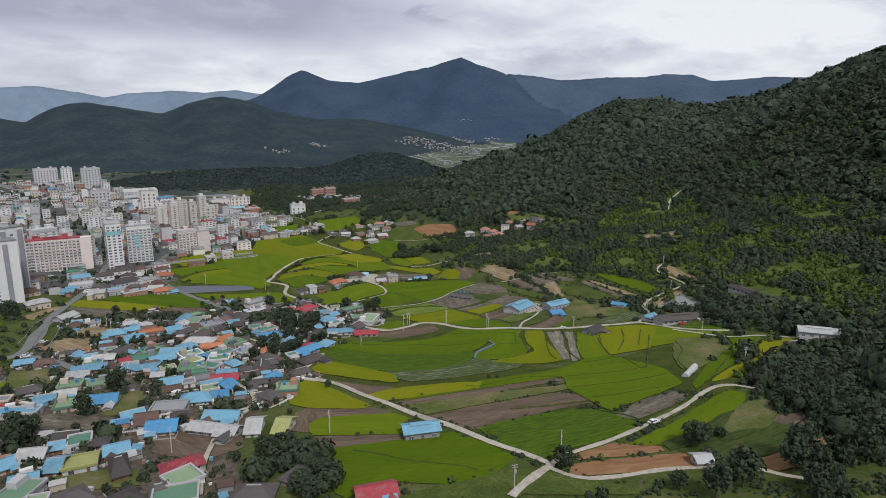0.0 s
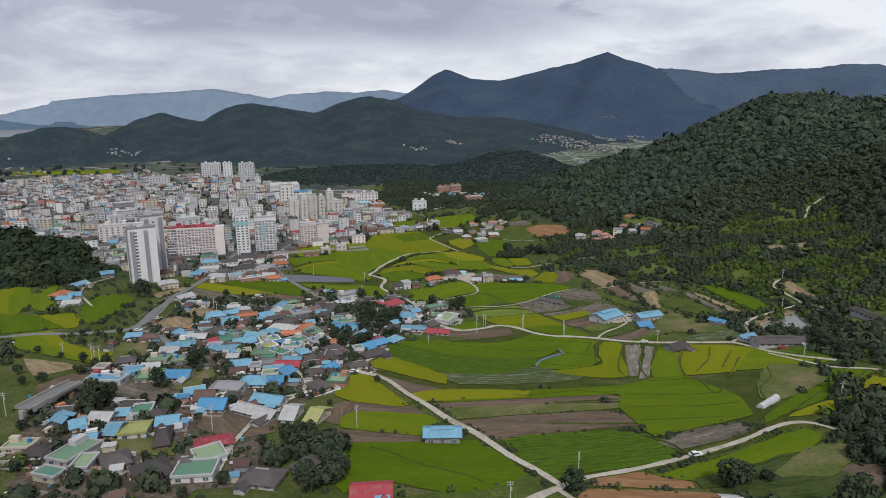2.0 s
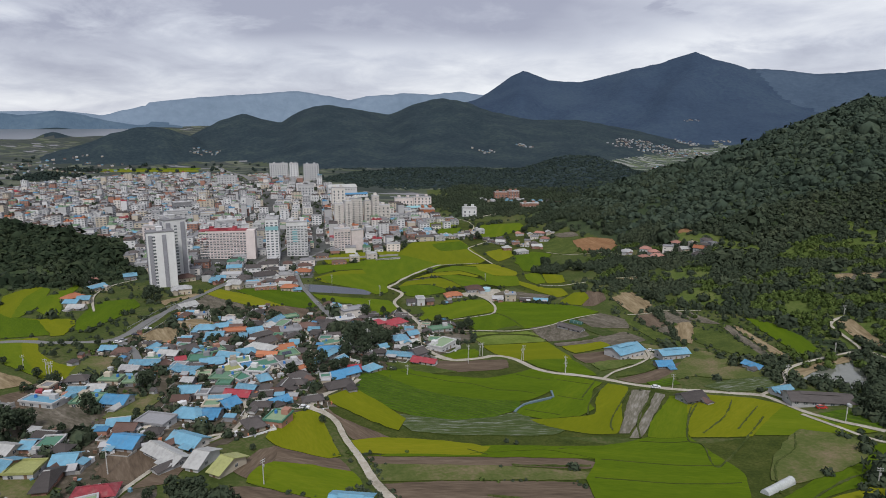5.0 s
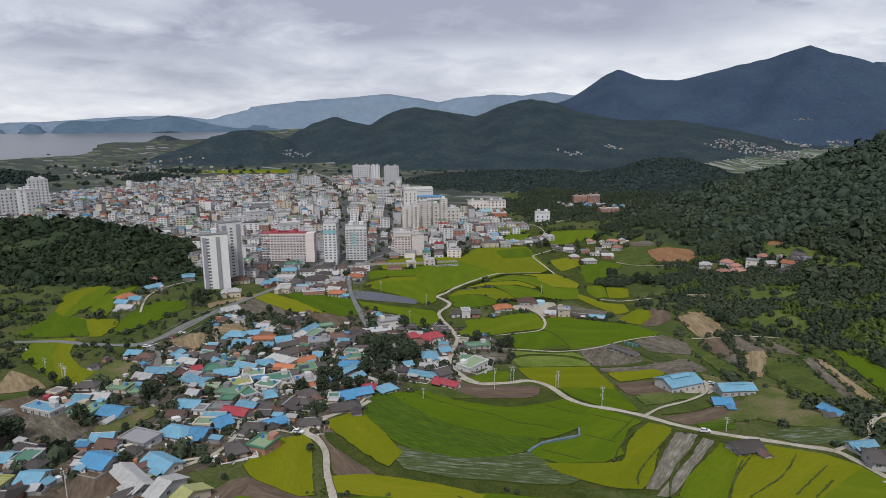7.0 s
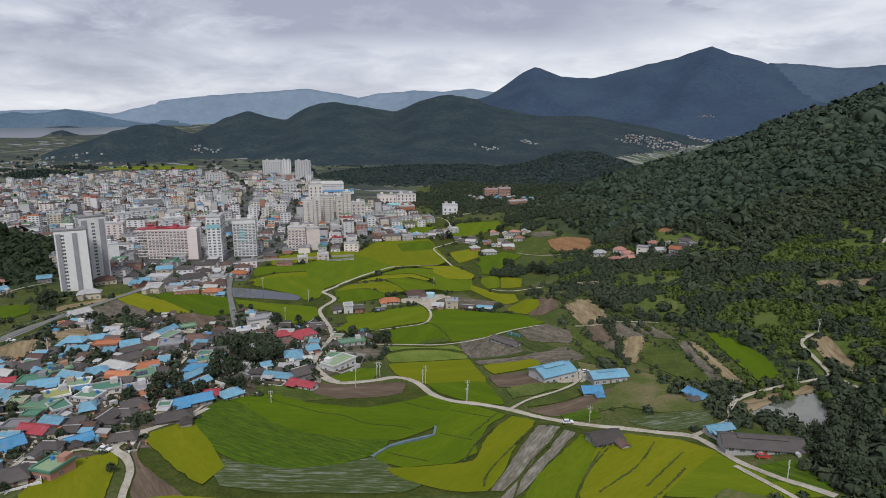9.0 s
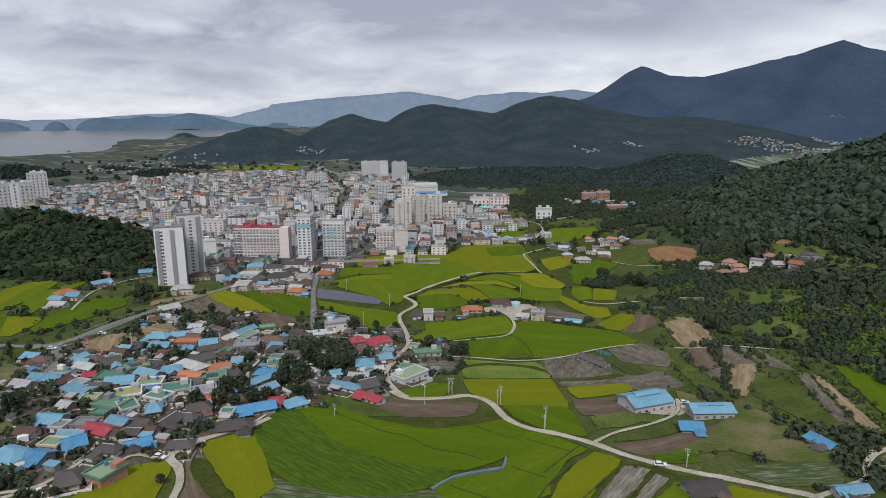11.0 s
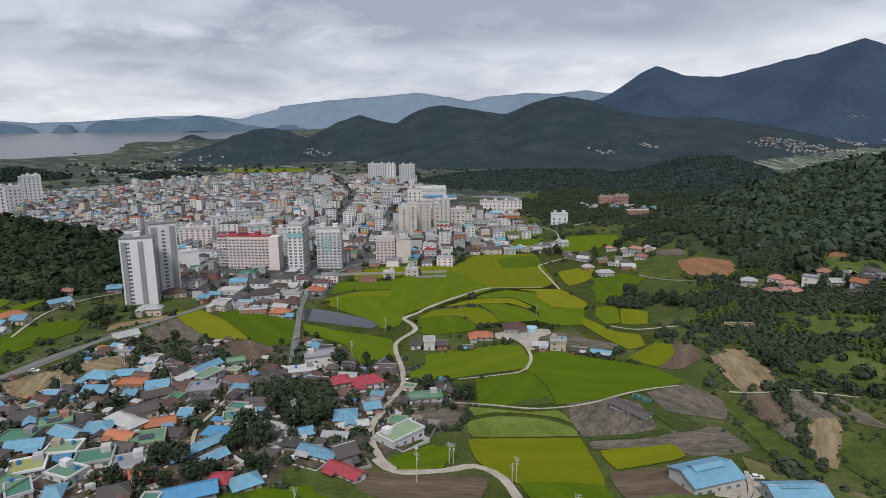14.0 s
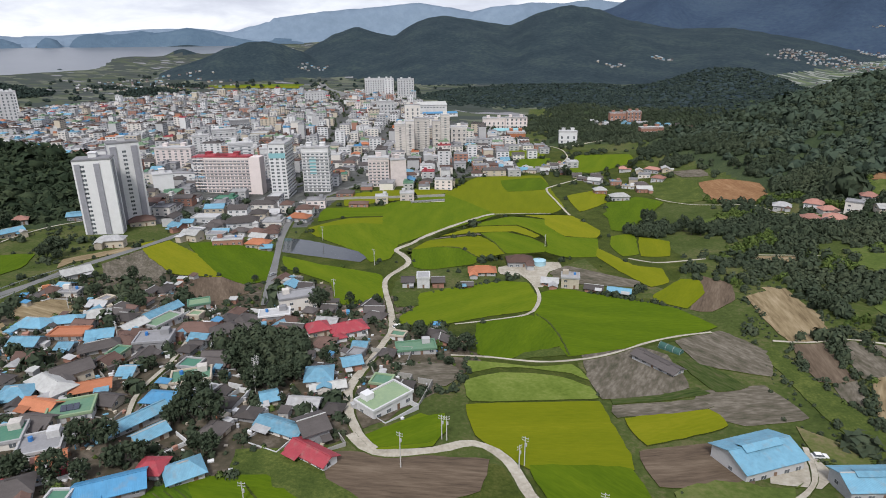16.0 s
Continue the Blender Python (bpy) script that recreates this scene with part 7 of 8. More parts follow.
# ---------------------------------------------------------------- hamlets beyond the town
frng = random.Random(31)
far = Shape()
for cx, cy, rx, ry, n in ((-30, 2880, 190, 150, 170), (75, 3400, 60, 140, 46), (60, 2350, 120, 120, 30), (265, 3545, 70, 15, 10), (93, 3823, 45, 15, 10), (-190, 2760, 60, 40, 10), (-225, 1240, 90, 45, 24), (-660, 2340, 60, 30, 12), (-540, 2520, 60, 20, 14), (-1950, 1480, 300, 260, 110), (-1780, 2060, 60, 60, 18)):
    for _ in range(n):
        a, d = frng.uniform(0, 6.283), math.sqrt(frng.random())
        x, y = cx + rx * d * math.cos(a), cy + ry * d * math.sin(a)
        s = frng.uniform(5, 10)
        m = pose(x, y, float(height(x, y)), 0, 0, frng.uniform(0, 90))
        h = frng.uniform(2.8, 5)
        b = Shape().box(-s / 2, s / 2, -s * 0.35, s * 0.35, -3, h)
        far.add([m @ Vector(p) for p in b.v], b.f, frng.randrange(3))
        b = Shape().roof(s, s * 0.7, h + 0.05, 1.8, 0.5, 0.2, 0.0)
        far.add([m @ Vector(p) for p in b.v], b.f, frng.choice((3, 3, 4, 5, 6)))
tagged(mesh_object("distant_hamlet_houses", far.v, far.f, [WALL["grey"], WALL["beige"], WALL["slate"], ROOF["grey"], ROOF["dark"], ROOF["sky"], ROOF["brown"]], far.m), "far pale hamlet houses among fields and hills", "houses", kind="stuff")

# ---------------------------------------------------------------- tunnels, bridge, rails, bales
M["film"] = surface("white_vinyl_film", ((0.30, 0.32, 0.31), (0.52, 0.54, 0.54)), 0.6, 3, rough=0.4)
M["net"] = surface("dark_green_net", ((0.03, 0.08, 0.07), (0.06, 0.13, 0.11)), 0.5, 3)
M["steel"] = surface("galvanised_steel", ((0.35, 0.36, 0.37), (0.5, 0.5, 0.51)), 0.3, 2, rough=0.4, metal=0.6)


def tunnel(p, q, cover="film", label="white vinyl greenhouse tunnel beside the paddies"):
    """A round-roofed greenhouse from p to q."""
    (x0, y0), (x1, y1) = p, q
    length, w = math.hypot(x1 - x0, y1 - y0), 1.5
    root = new("greenhouse_tunnel")
    root.matrix_world = pose((x0 + x1) / 2, (y0 + y1) / 2, float(height((x0 + x1) / 2, (y0 + y1) / 2)), 0, 0, math.degrees(math.atan2(y1 - y0, x1 - x0)))
    n, s = 10, Shape()
    arc = [(-w * math.cos(math.pi * i / n), 2.1 * math.sin(math.pi * i / n) ** 0.8 + 0.0) for i in range(n + 1)]
    s.add([(-length / 2, a, b - 0.6 * (b == 0)) for a, b in arc] + [(length / 2, a, b - 0.6 * (b == 0)) for a, b in arc], [[i, n + 1 + i, n + 2 + i, i + 1] for i in range(n)] + [list(range(n + 1)), list(range(2 * n + 1, n, -1))])
    part("cover", s, M[cover], root)
    for k in range(int(length / 3) + 1):
        x = -length / 2 + k * length / max(1, int(length / 3))
        h = Shape()
        h.add([(x - 0.06, a * 1.02, b * 1.02) for a, b in arc] + [(x + 0.06, a * 1.02, b * 1.02) for a, b in arc], [[i, n + 1 + i, n + 2 + i, i + 1] for i in range(n)])
        part("hoop", h, M["steel"], root)
    tagged(root, label, "greenhouse", "greenhouse tunnels")


def nettunnel(p, q):
    tunnel(p, q, "net", "dark green net greenhouse tunnel beside a shed")


def bridge(*line):
    """A road carried on a concrete bridge with parapets."""
    up = 4.0
    root = new("road_bridge")
    v, f = ribbon(list(line), 7.0, up, -1.2)
    part("deck", Shape().add(v, f), M["asphalt"], root)
    c = np.array(line)
    for side in (-3.4, 3.4):
        d = c[-1] - c[0]
        d = d / np.hypot(*d)
        v, f = ribbon([tuple(q + np.array([-d[1], d[0]]) * side) for q in c], 0.4, up + 0.9, -1.1)
        part("parapet", Shape().add(v, f), M["concrete"], root)
    for q in c:
        z = float(height(*q))
        part("pier", Shape().box(q[0] - 1, q[0] + 1, q[1] - 1, q[1] + 1, z - 2, z + up - 0.3), M["concrete"], root)
    tagged(root, "grey concrete road bridge with solid parapets", "bridge")


def rail(*line):
    """A steel crash barrier on posts."""
    root = new("guard_rail")
    v, f = ribbon(list(line), 0.16, 1.35, -0.35, 4.0)
    part("rail", Shape().add(v, f), M["steel"], root)
    for x, y in rounded(list(line), False, 5.0):
        z = float(height(x, y))
        part("post", Shape().box(x - 0.08, x + 0.08, y - 0.08, y + 0.08, z - 0.5, z + 1.3), M["steel"], root)
    tagged(root, "galvanised steel guard rail along the road", "guard rail", "guard rails")


def wall(*line):
    v, f = ribbon(list(line), 0.5, 2.4, -3.2, 4.0)
    tagged(mesh_object("retaining_wall", v, f, [M["concrete"]]), "long grey concrete retaining wall at the paddy edge", "wall", kind="structure")


def tank(x, y):
    """A round water tank with a low conical lid."""
    pale = surface("tank_paint", ((0.26, 0.44, 0.52), (0.36, 0.54, 0.62)), 0.8, 4, rough=0.5)
    root = new("water_tank")
    root.matrix_world = pose(x, y, float(height(x, y)) + 0.2)
    part("shell", Shape().tube(0, 0, -0.6, 2.7, 3.7, 3.7, 28), pale, root)
    part("lid", Shape().tube(0, 0, 2.7, 3.5, 3.85, 0.5, 28), pale, root)
    part("hatch", Shape().tube(0, 0, 3.4, 3.75, 0.55, 0.5, 12), M["steel"], root)
    tagged(root, "round pale blue water tank beside a farmhouse", "tank")


def bale(p):
    x, y = p
    root = new("wrapped_bale")
    root.matrix_world = pose(x, y, float(height(x, y)) + 0.0, 0, 0, x * 31 % 180)
    s = Shape().tube(0, 0, -0.7, 0.7, 0.75, 0.75, 14)
    b = part("wrap", s, M["film"], root)
    b.matrix_basis = pose(0, 0, 0.75, 90, 0, 0)
    tagged(root, "white film-wrapped round bale in the farm yard", "bale", "wrapped bales")


# small sheds and tarpaulin shelters between the houses
def shed(x, y, turn, lx, ly, tall, roof, wall):
    root = new("shed")
    root.matrix_world = pose(x, y, float(height(x, y)), 0, 0, turn)
    part("wall", Shape().box(-lx / 2, lx / 2, -ly / 2, ly / 2, -1.2, tall), WALL[wall], root)
    a, b, h = lx / 2 + 0.25, ly / 2 + 0.3, 0.22 * ly
    part("roof", Shape().add([(-a, -b, tall + 0.02), (a, -b, tall + 0.02), (a, b, tall + h), (-a, b, tall + h), (-a, -b, tall + 0.1), (a, -b, tall + 0.1), (a, b, tall + h + 0.08), (-a, b, tall + h + 0.08)],
                             [(3, 2, 1, 0), (4, 5, 6, 7), (0, 1, 5, 4), (1, 2, 6, 5), (2, 3, 7, 6), (3, 0, 4, 7)]), ROOF[roof], root)
    FOOT.append((x, y, 0.5 * math.hypot(lx, ly)))
    return tagged(root, f"small {wall} yard shed with a sloping {WORDS[roof]} roof", "shed", "yard sheds")


srng = random.Random(77)
xs, ys = [p[0] for p in VILLAGE], [p[1] for p in VILLAGE]
count = 0
for _ in range(4000):
    if count >= 60:
        break
    x, y = srng.uniform(min(xs), max(xs)), srng.uniform(min(ys), max(ys))
    if not inside(np.array([x]), np.array([y]), VILLAGE)[0] or in_plot(x, y) or on_ways(x, y, 2.5) or any(math.hypot(x - a, y - b) < 1.6 + 0.72 * c for a, b, c in FOOT):
        continue
    if any(math.hypot(x - a, y - b) < 0.9 * g for a, b, g in GROVES):
        continue
    shed(x, y, srng.choice((22, 112, 30)) + srng.uniform(-12, 12), srng.uniform(2.2, 4.5), srng.uniform(1.8, 3.0), srng.uniform(1.7, 2.3), srng.choice(["dark", "grey", "brown", "sky", "dark", "grey", "white", "blue"]), srng.choice(["grey", "slate", "beige", "brick"]))
    count += 1


# jars, crates, sheets, tarpaulins and stacked things in the yards, too small to tell apart
crng = random.Random(91)
CLUTTER = [WALL["white"], WALL["grey"], WALL["brick"], ROOF["sky"], ROOF["blue"], M["timber"], ROOF["dark"], WALL["beige"], ROOF["orange"], ROOF["red"]]
junk = Shape()
made = [(o.location.x, o.location.y) for o in scene.objects if o.name.split(".")[0] == "house" and inside(np.array([o.location.x]), np.array([o.location.y]), VILLAGE)[0]]
count = 0
for _ in range(9000):
    if count >= 1500:
        break
    hx, hy = crng.choice(made)
    a, d = crng.uniform(0, 6.283), crng.uniform(4.0, 11.0)
    x, y = hx + d * math.cos(a), hy + d * math.sin(a)
    if in_plot(x, y) or on_ways(x, y, 0.5) or any(abs(x - p) < c and abs(y - q) < c and math.hypot(x - p, y - q) < 0.7 * c for p, q, c in FOOT):
        continue
    m = pose(x, y, float(height(x, y)), 0, 0, crng.uniform(0, 180))
    w, dp, h = crng.uniform(0.3, 1.6), crng.uniform(0.3, 1.1), crng.choice((0.25, 0.5, 0.8, 1.2))
    if crng.random() < 0.08:
        w, dp, h = crng.uniform(2.0, 3.6), crng.uniform(1.4, 2.4), crng.uniform(1.6, 2.1)
    b = Shape().box(-w / 2, w / 2, -dp / 2, dp / 2, 0.05, h).box(-w / 2 - 0.06, w / 2 + 0.06, -dp / 2 - 0.06, dp / 2 + 0.06, h, h + 0.06)
    junk.add([m @ Vector(p) for p in b.v], b.f, crng.choices(range(len(CLUTTER)), [5, 5, 2, 2, 1, 3, 3, 3, 1, 0.6])[0])
    count += 1
tagged(mesh_object("yard_clutter", junk.v, junk.f, CLUTTER, junk.m), "crates, jars and stacked sheets in the village yards", "clutter", kind="stuff")


# solar panels on two flat roofs
def solar(at):
    x, y = at
    flat = [o for o in scene.objects if o.name.split(".")[0] == "house" and any(c.name.split(".")[0] == "parapet" for c in o.children)]
    root = min(flat, key=lambda o: math.hypot(o.location.x - x, o.location.y - y))
    deck = [c for c in root.children if c.name.split(".")[0] == "roof"][0]
    z = max(v.co.z for v in deck.data.vertices)
    for k in range(3):
        s = Shape().add([(-2.4 + 1.65 * k, -1.9, z + 0.25), (-0.85 + 1.65 * k, -1.9, z + 0.25), (-0.85 + 1.65 * k, 0.1, z + 1.1), (-2.4 + 1.65 * k, 0.1, z + 1.1),
                         (-2.4 + 1.65 * k, -1.9, z - 0.02), (-0.85 + 1.65 * k, -1.9, z - 0.02), (-0.85 + 1.65 * k, 0.1, z - 0.02), (-2.4 + 1.65 * k, 0.1, z - 0.02)],
                        [(0, 1, 2, 3), (7, 6, 5, 4), (0, 4, 5, 1), (1, 5, 6, 2), (2, 6, 7, 3), (3, 7, 4, 0)])
        part("solar_panel", s, M["solar"], root, "dark blue-grey solar panel")


M["solar"] = surface("solar_glass", ((0.03, 0.035, 0.05), (0.06, 0.07, 0.10)), 0.8, 3, rough=0.15, spec=0.6)

# ---------------------------------------------------------------- woods and trees


def lump(rng, squash=0.8, rough=0.28, fine=1):
    """Corners and faces of one uneven clump of leaves."""
    bm = bmesh.new()
    bmesh.ops.create_icosphere(bm, subdivisions=fine, radius=1.0)
    v = np.array([p.co[:] for p in bm.verts])
    f = np.array([[p.index for p in q.verts] for q in bm.faces])
    bm.free()
    v = v * rng.uniform(1 - rough, 1 + rough, (len(v), 1))
    v[:, 2] *= squash
    return v, f


def crown(rng, leaves, wide=0.42, heart=0.72):
    """A ragged crown about one metre in radius, standing on z = 0: a core and many tilted sprays of leaves round it."""
    core, f = lump(rng, 0.85, 0.25)
    vs, fs, k = [core * heart + (0, 0, 0.7)], [f], len(core)
    bulge = rng.normal(0, 1, (4, 3))
    for n in range(leaves):
        d = rng.normal(0, 1, 3)
        d[2] = abs(d[2]) * 1.1 - 0.35
        d = d / np.linalg.norm(d)
        reach = rng.uniform(0.72, 1.05) + 0.16 * np.tanh((bulge @ d).max() - 0.8)
        c = d * reach * (1, 1, 0.9) + (0, 0, 0.7)
        nrm = d + rng.normal(0, 0.3, 3)
        u = np.cross(nrm, rng.normal(0, 1, 3))
        u = u / np.linalg.norm(u)
        w = np.cross(nrm / np.linalg.norm(nrm), u)
        s = wide * rng.uniform(0.6, 1.3)
        vs.append(np.array([c + u * s, c - u * s * 0.5 + w * s * 0.87, c - u * s * 0.5 - w * s * 0.87]))
        fs.append(np.array([[k, k + 1, k + 2]]))
        k += 3
    return np.concatenate(vs), np.concatenate(fs)


def scatter(name, x, y, size, templates, mat, label, category, seed=1, sink=0.25, tall=1.0, soft=False):
    """One mesh of many crowns at x, y, each a turned and scaled template."""
    rng = np.random.default_rng(seed)
    z = height(x, y)
    pick = rng.integers(0, len(templates), len(x))
    turn, stretch = rng.uniform(0, 6.28, len(x)), tall * rng.uniform(0.8, 1.35, len(x))
    vs, fs, k = [], [], 0
    for n, (tv, tf) in enumerate(templates):
        i = np.nonzero(pick == n)[0]
        if not len(i):
            continue
        c, s = np.cos(turn[i])[:, None], np.sin(turn[i])[:, None]
        vx = (tv[None, :, 0] * c - tv[None, :, 1] * s) * size[i][:, None] + x[i][:, None]
        vy = (tv[None, :, 0] * s + tv[None, :, 1] * c) * size[i][:, None] + y[i][:, None]
        vz = (tv[None, :, 2] * stretch[i][:, None] - sink) * size[i][:, None] + z[i][:, None]
        vs.append(np.stack([vx, vy, vz], -1).reshape(-1, 3))
        fs.append((tf[None] + (np.arange(len(i)) * len(tv))[:, None, None] + k).reshape(-1, 3))
        k += len(i) * len(tv)
    v, f = np.concatenate(vs).astype(np.float32), np.concatenate(fs).astype(np.int32)
    me = bpy.data.meshes.new(name)
    me.vertices.add(len(v)), me.loops.add(f.size), me.polygons.add(len(f))
    me.vertices.foreach_set("co", v.ravel())
    me.loops.foreach_set("vertex_index", f.ravel())
    me.polygons.foreach_set("loop_start", np.arange(0, f.size, 3, dtype=np.int32))
    me.polygons.foreach_set("loop_total", np.full(len(f), 3, np.int32))
    me.materials.append(mat)
    if soft:
        me.polygons.foreach_set("use_smooth", np.ones(len(f), bool))
    me.update(calc_edges=True)
    me.validate()
    return tagged(new(name, me), label, category, kind="stuff")


trng = np.random.default_rng(11)
FINE = [crown(trng, 84, 0.23, 0.78) for _ in range(8)]
LOOSE = [crown(trng, 56, 0.34) for _ in range(8)]
BUSH = [crown(trng, 34, 0.36) for _ in range(6)]
FAR = [crown(trng, 16, 0.55) for _ in range(6)]
CANOPY = [crown(trng, 16, 0.42, 0.85) for _ in range(14)]


def grid(x0, x1, y0, y1, step):
    gx, gy = np.meshgrid(np.arange(x0, x1, step), np.arange(y0, y1, step))
    return (gx + trng.uniform(-0.45, 0.45, gx.shape) * step).ravel(), (gy + trng.uniform(-0.45, 0.45, gx.shape) * step).ravel()


def clear_of_houses(x, y, margin):
    ok = np.ones(x.shape, bool)
    for a, b, r in FOOT:
        ok &= (x - a) ** 2 + (y - b) ** 2 > (r + margin) ** 2
    return ok


def left_hill(x, y):
    return np.exp(-((x + 575) / 125) ** 2 - ((y - 455) / 85) ** 2) + np.exp(-((x + 800) / 160) ** 2 - ((y - 400) / 120) ** 2)


def wood(x, y):
    """How thickly wooded, 0 to 1."""
    l = hill_lift(x, y)
    w = smooth(18, 40, l) + 0.9 * ((x > 128) & (y < 300) & (l > 5)) + 0.8 * smooth(9, 15, l) * ((x > 165) & (y < 430))
    w = w + smooth(0.035, 0.09, left_hill(x, y))
    gap = smooth(0.2, 0.6, wavy(x, y, 120, 4)) * (1 - smooth(50, 75, l))
    w = np.clip(w, 0, 1) * (1 - 0.85 * gap)
    w = np.where(inside(x, y, LOWER_SLOPE), 0.85 * smooth(0.22, 0.5, wavy(x, y, 62, 77)) * (1 - 0.6 * smooth(0.0, 0.4, wavy(x, y, 150, 78))), w)
    for p in MEADOWS:
        w = np.where(inside(x, y, p), 0.03, w)
    for p in VINES:
        w = np.where(inside(x, y, p), 0.06, w)
    for p in CLEARING:
        w = np.where(inside(x, y, p), 0.02, w)
    return w


# the wooded slopes beside the valley; the knoll has darker leaves
# the hill has the slope's leaves plus a slight haze tint in their colour
M["leaf_hill_haze"] = surface("hill_leaves_haze", ((0.025, 0.039, 0.029), (0.045, 0.063, 0.045), (0.085, 0.103, 0.066)), 2.2, 70, bump=0.1, island=0.2, spread=0.4, **VEG)
M["leaf_knoll"] = surface("knoll_leaves", ((0.012, 0.020, 0.012), (0.026, 0.038, 0.022), (0.055, 0.068, 0.036)), 1.6, 45, bump=0.3, island=0.3, spread=0.45, **VEG)
for name, (x0, x1, y0, y1), step, size, forms, seed in (("wooded_bank", (60, 330, 110, 330), 4.6, 3.1, FINE, 2), ("wooded_slope", (-20, 640, 110, 760), 5.4, 3.6, LOOSE, 3), ("wooded_hill", (-120, 900, 760, 1500), 5.3, 4.4, CANOPY, 4), ("wooded_knoll", (-1050, -380, 290, 620), 5.2, 4.4, CANOPY, 5)):
    x, y = grid(x0, x1, y0, y1, step)
    a, r = polar(x, y)
    keep = (trng.uniform(0, 1, x.shape) < wood(x, y)) & ~((x < -60) & (y > 1100) & (hill_lift(x, y) < 20)) & ~inside(x, y, TOWN) & (a > -52)
    x, y = x[keep], y[keep]
    keep = off_plots(x, y, 2.5) & clear_of_houses(x, y, 1.0) & ((name != "wooded_slope") | (x > 330) | (y > 330))
    x, y = x[keep], y[keep]
    s = size * np.exp(trng.normal(-0.12, 0.36, len(x))) * np.where(trng.uniform(0, 1, len(x)) < 0.15, 1.45, 1.0) * (1 + 0.25 * wavy(x, y, 90, 15))
    scatter(name, x, y, s, forms, M[{"wooded_knoll": "leaf_knoll", "wooded_hill": "leaf_hill_haze"}.get(name, "leaf")], "dense dark green broadleaf woodland on the slope", "woodland", seed, sink=0.62 if forms is CANOPY else 0.35, tall={"wooded_bank": 1.0, "wooded_slope": 0.85, "wooded_hill": 0.85, "wooded_knoll": 0.85}[name], soft=forms is CANOPY)

# scrub and vines on the lower slope, round the terraces and along the bunds
x, y = grid(-60, 560, 130, 760, 3.5)
l = hill_lift(x, y)
keep = (trng.uniform(0, 1, x.shape) < 0.95 * smooth(3, 9, l) * (1 - 0.8 * wood(x, y)) * smooth(-0.9, -0.1, wavy(x, y, 60, 6)))
x, y = x[keep], y[keep]
keep = off_plots(x, y, 1.5) & clear_of_houses(x, y, 1.0)
for p in MEADOWS:
    keep &= ~inside(x, y, p) | (trng.uniform(0, 1, x.shape) < 0.16)
vine = wavy(x, y, 70, 14) + 0.4 * wavy(x, y, 26, 19) + trng.normal(0, 0.07, len(x)) > np.where(inside(x, y, LOWER_SLOPE), 0.18, 0.42)
for p in VINES:
    vine |= inside(x, y, p) & (wavy(x, y, 32, 23) > -0.35)
for p in CLEARING:
    vine |= inside(x, y, p) & (trng.uniform(0, 1, x.shape) < 0.5)
    keep &= ~inside(x, y, p) | (trng.uniform(0, 1, x.shape) < 0.4)
x, y, vine = x[keep], y[keep], vine[keep]
size = trng.uniform(1.2, 3.0, len(x))
for p in CLEARING:
    size = np.where(inside(x, y, p), size * 0.55, size)
scatter("hillside_vines", x[vine], y[vine], size[vine], BUSH, M["vine"], "bright green vines and scrub on the lower slope", "scrub", 6, sink=0.4)
scatter("hillside_scrub", x[~vine], y[~vine], size[~vine] * 1.15, BUSH, M["leaf"], "dark green scrub on the lower slope", "scrub", 16, sink=0.4)
x, y = grid(-450, 170, 110, 800, 3.6)
keep = trng.uniform(0, 1, x.shape) < 0.10 * smooth(0.3, 0.9, wavy(x, y, 45, 9)) + 0.2 * (x < -60) * smooth(0.0, 0.8, wavy(x, y, 45, 9)) + 0.5 * ((x < -225) & (y < 430)) * smooth(-0.4, 0.4, wavy(x, y, 40, 12)) + 0.75 * inside(x, y, VILLAGE)
x, y = x[keep], y[keep]
keep = off_plots(x, y, 0.6) & clear_of_houses(x, y, 0.3)
x, y = x[keep], y[keep]
pale = trng.uniform(0, 1, len(x)) < 0.2
scatter("garden_bushes", x[pale], y[pale], np.exp(trng.normal(-0.2, 0.45, pale.sum())) * 0.8, BUSH, M["vine"], "bright green bushes and garden plants", "shrubs", 27, sink=0.35)
x, y = x[~pale], y[~pale]
scatter("hedge_shrubs", x, y, np.exp(trng.normal(0.1, 0.5, len(x))) * 1.05, BUSH, M["leaf"], "dark green shrubs along bunds and garden edges", "shrubs", 7, sink=0.35)

# rank growth between the terraces
x, y = grid(20, 260, 120, 620, 2.7)
keep = np.zeros(x.shape, bool)
for p in CLEARING:
    keep |= inside(x, y, p)
keep &= trng.uniform(0, 1, x.shape) < 0.28 + 0.6 * smooth(-0.2, 0.4, wavy(x, y, 42, 61))
x, y = x[keep], y[keep]
keep = off_plots(x, y, 0.9) & clear_of_houses(x, y, 0.5)
x, y = x[keep], y[keep]
scatter("terrace_scrub", x, y, np.exp(trng.normal(-0.45, 0.45, len(x))), BUSH, M["leaf"], "dark rank growth on the banks between terraces", "scrub", 62, sink=0.4)

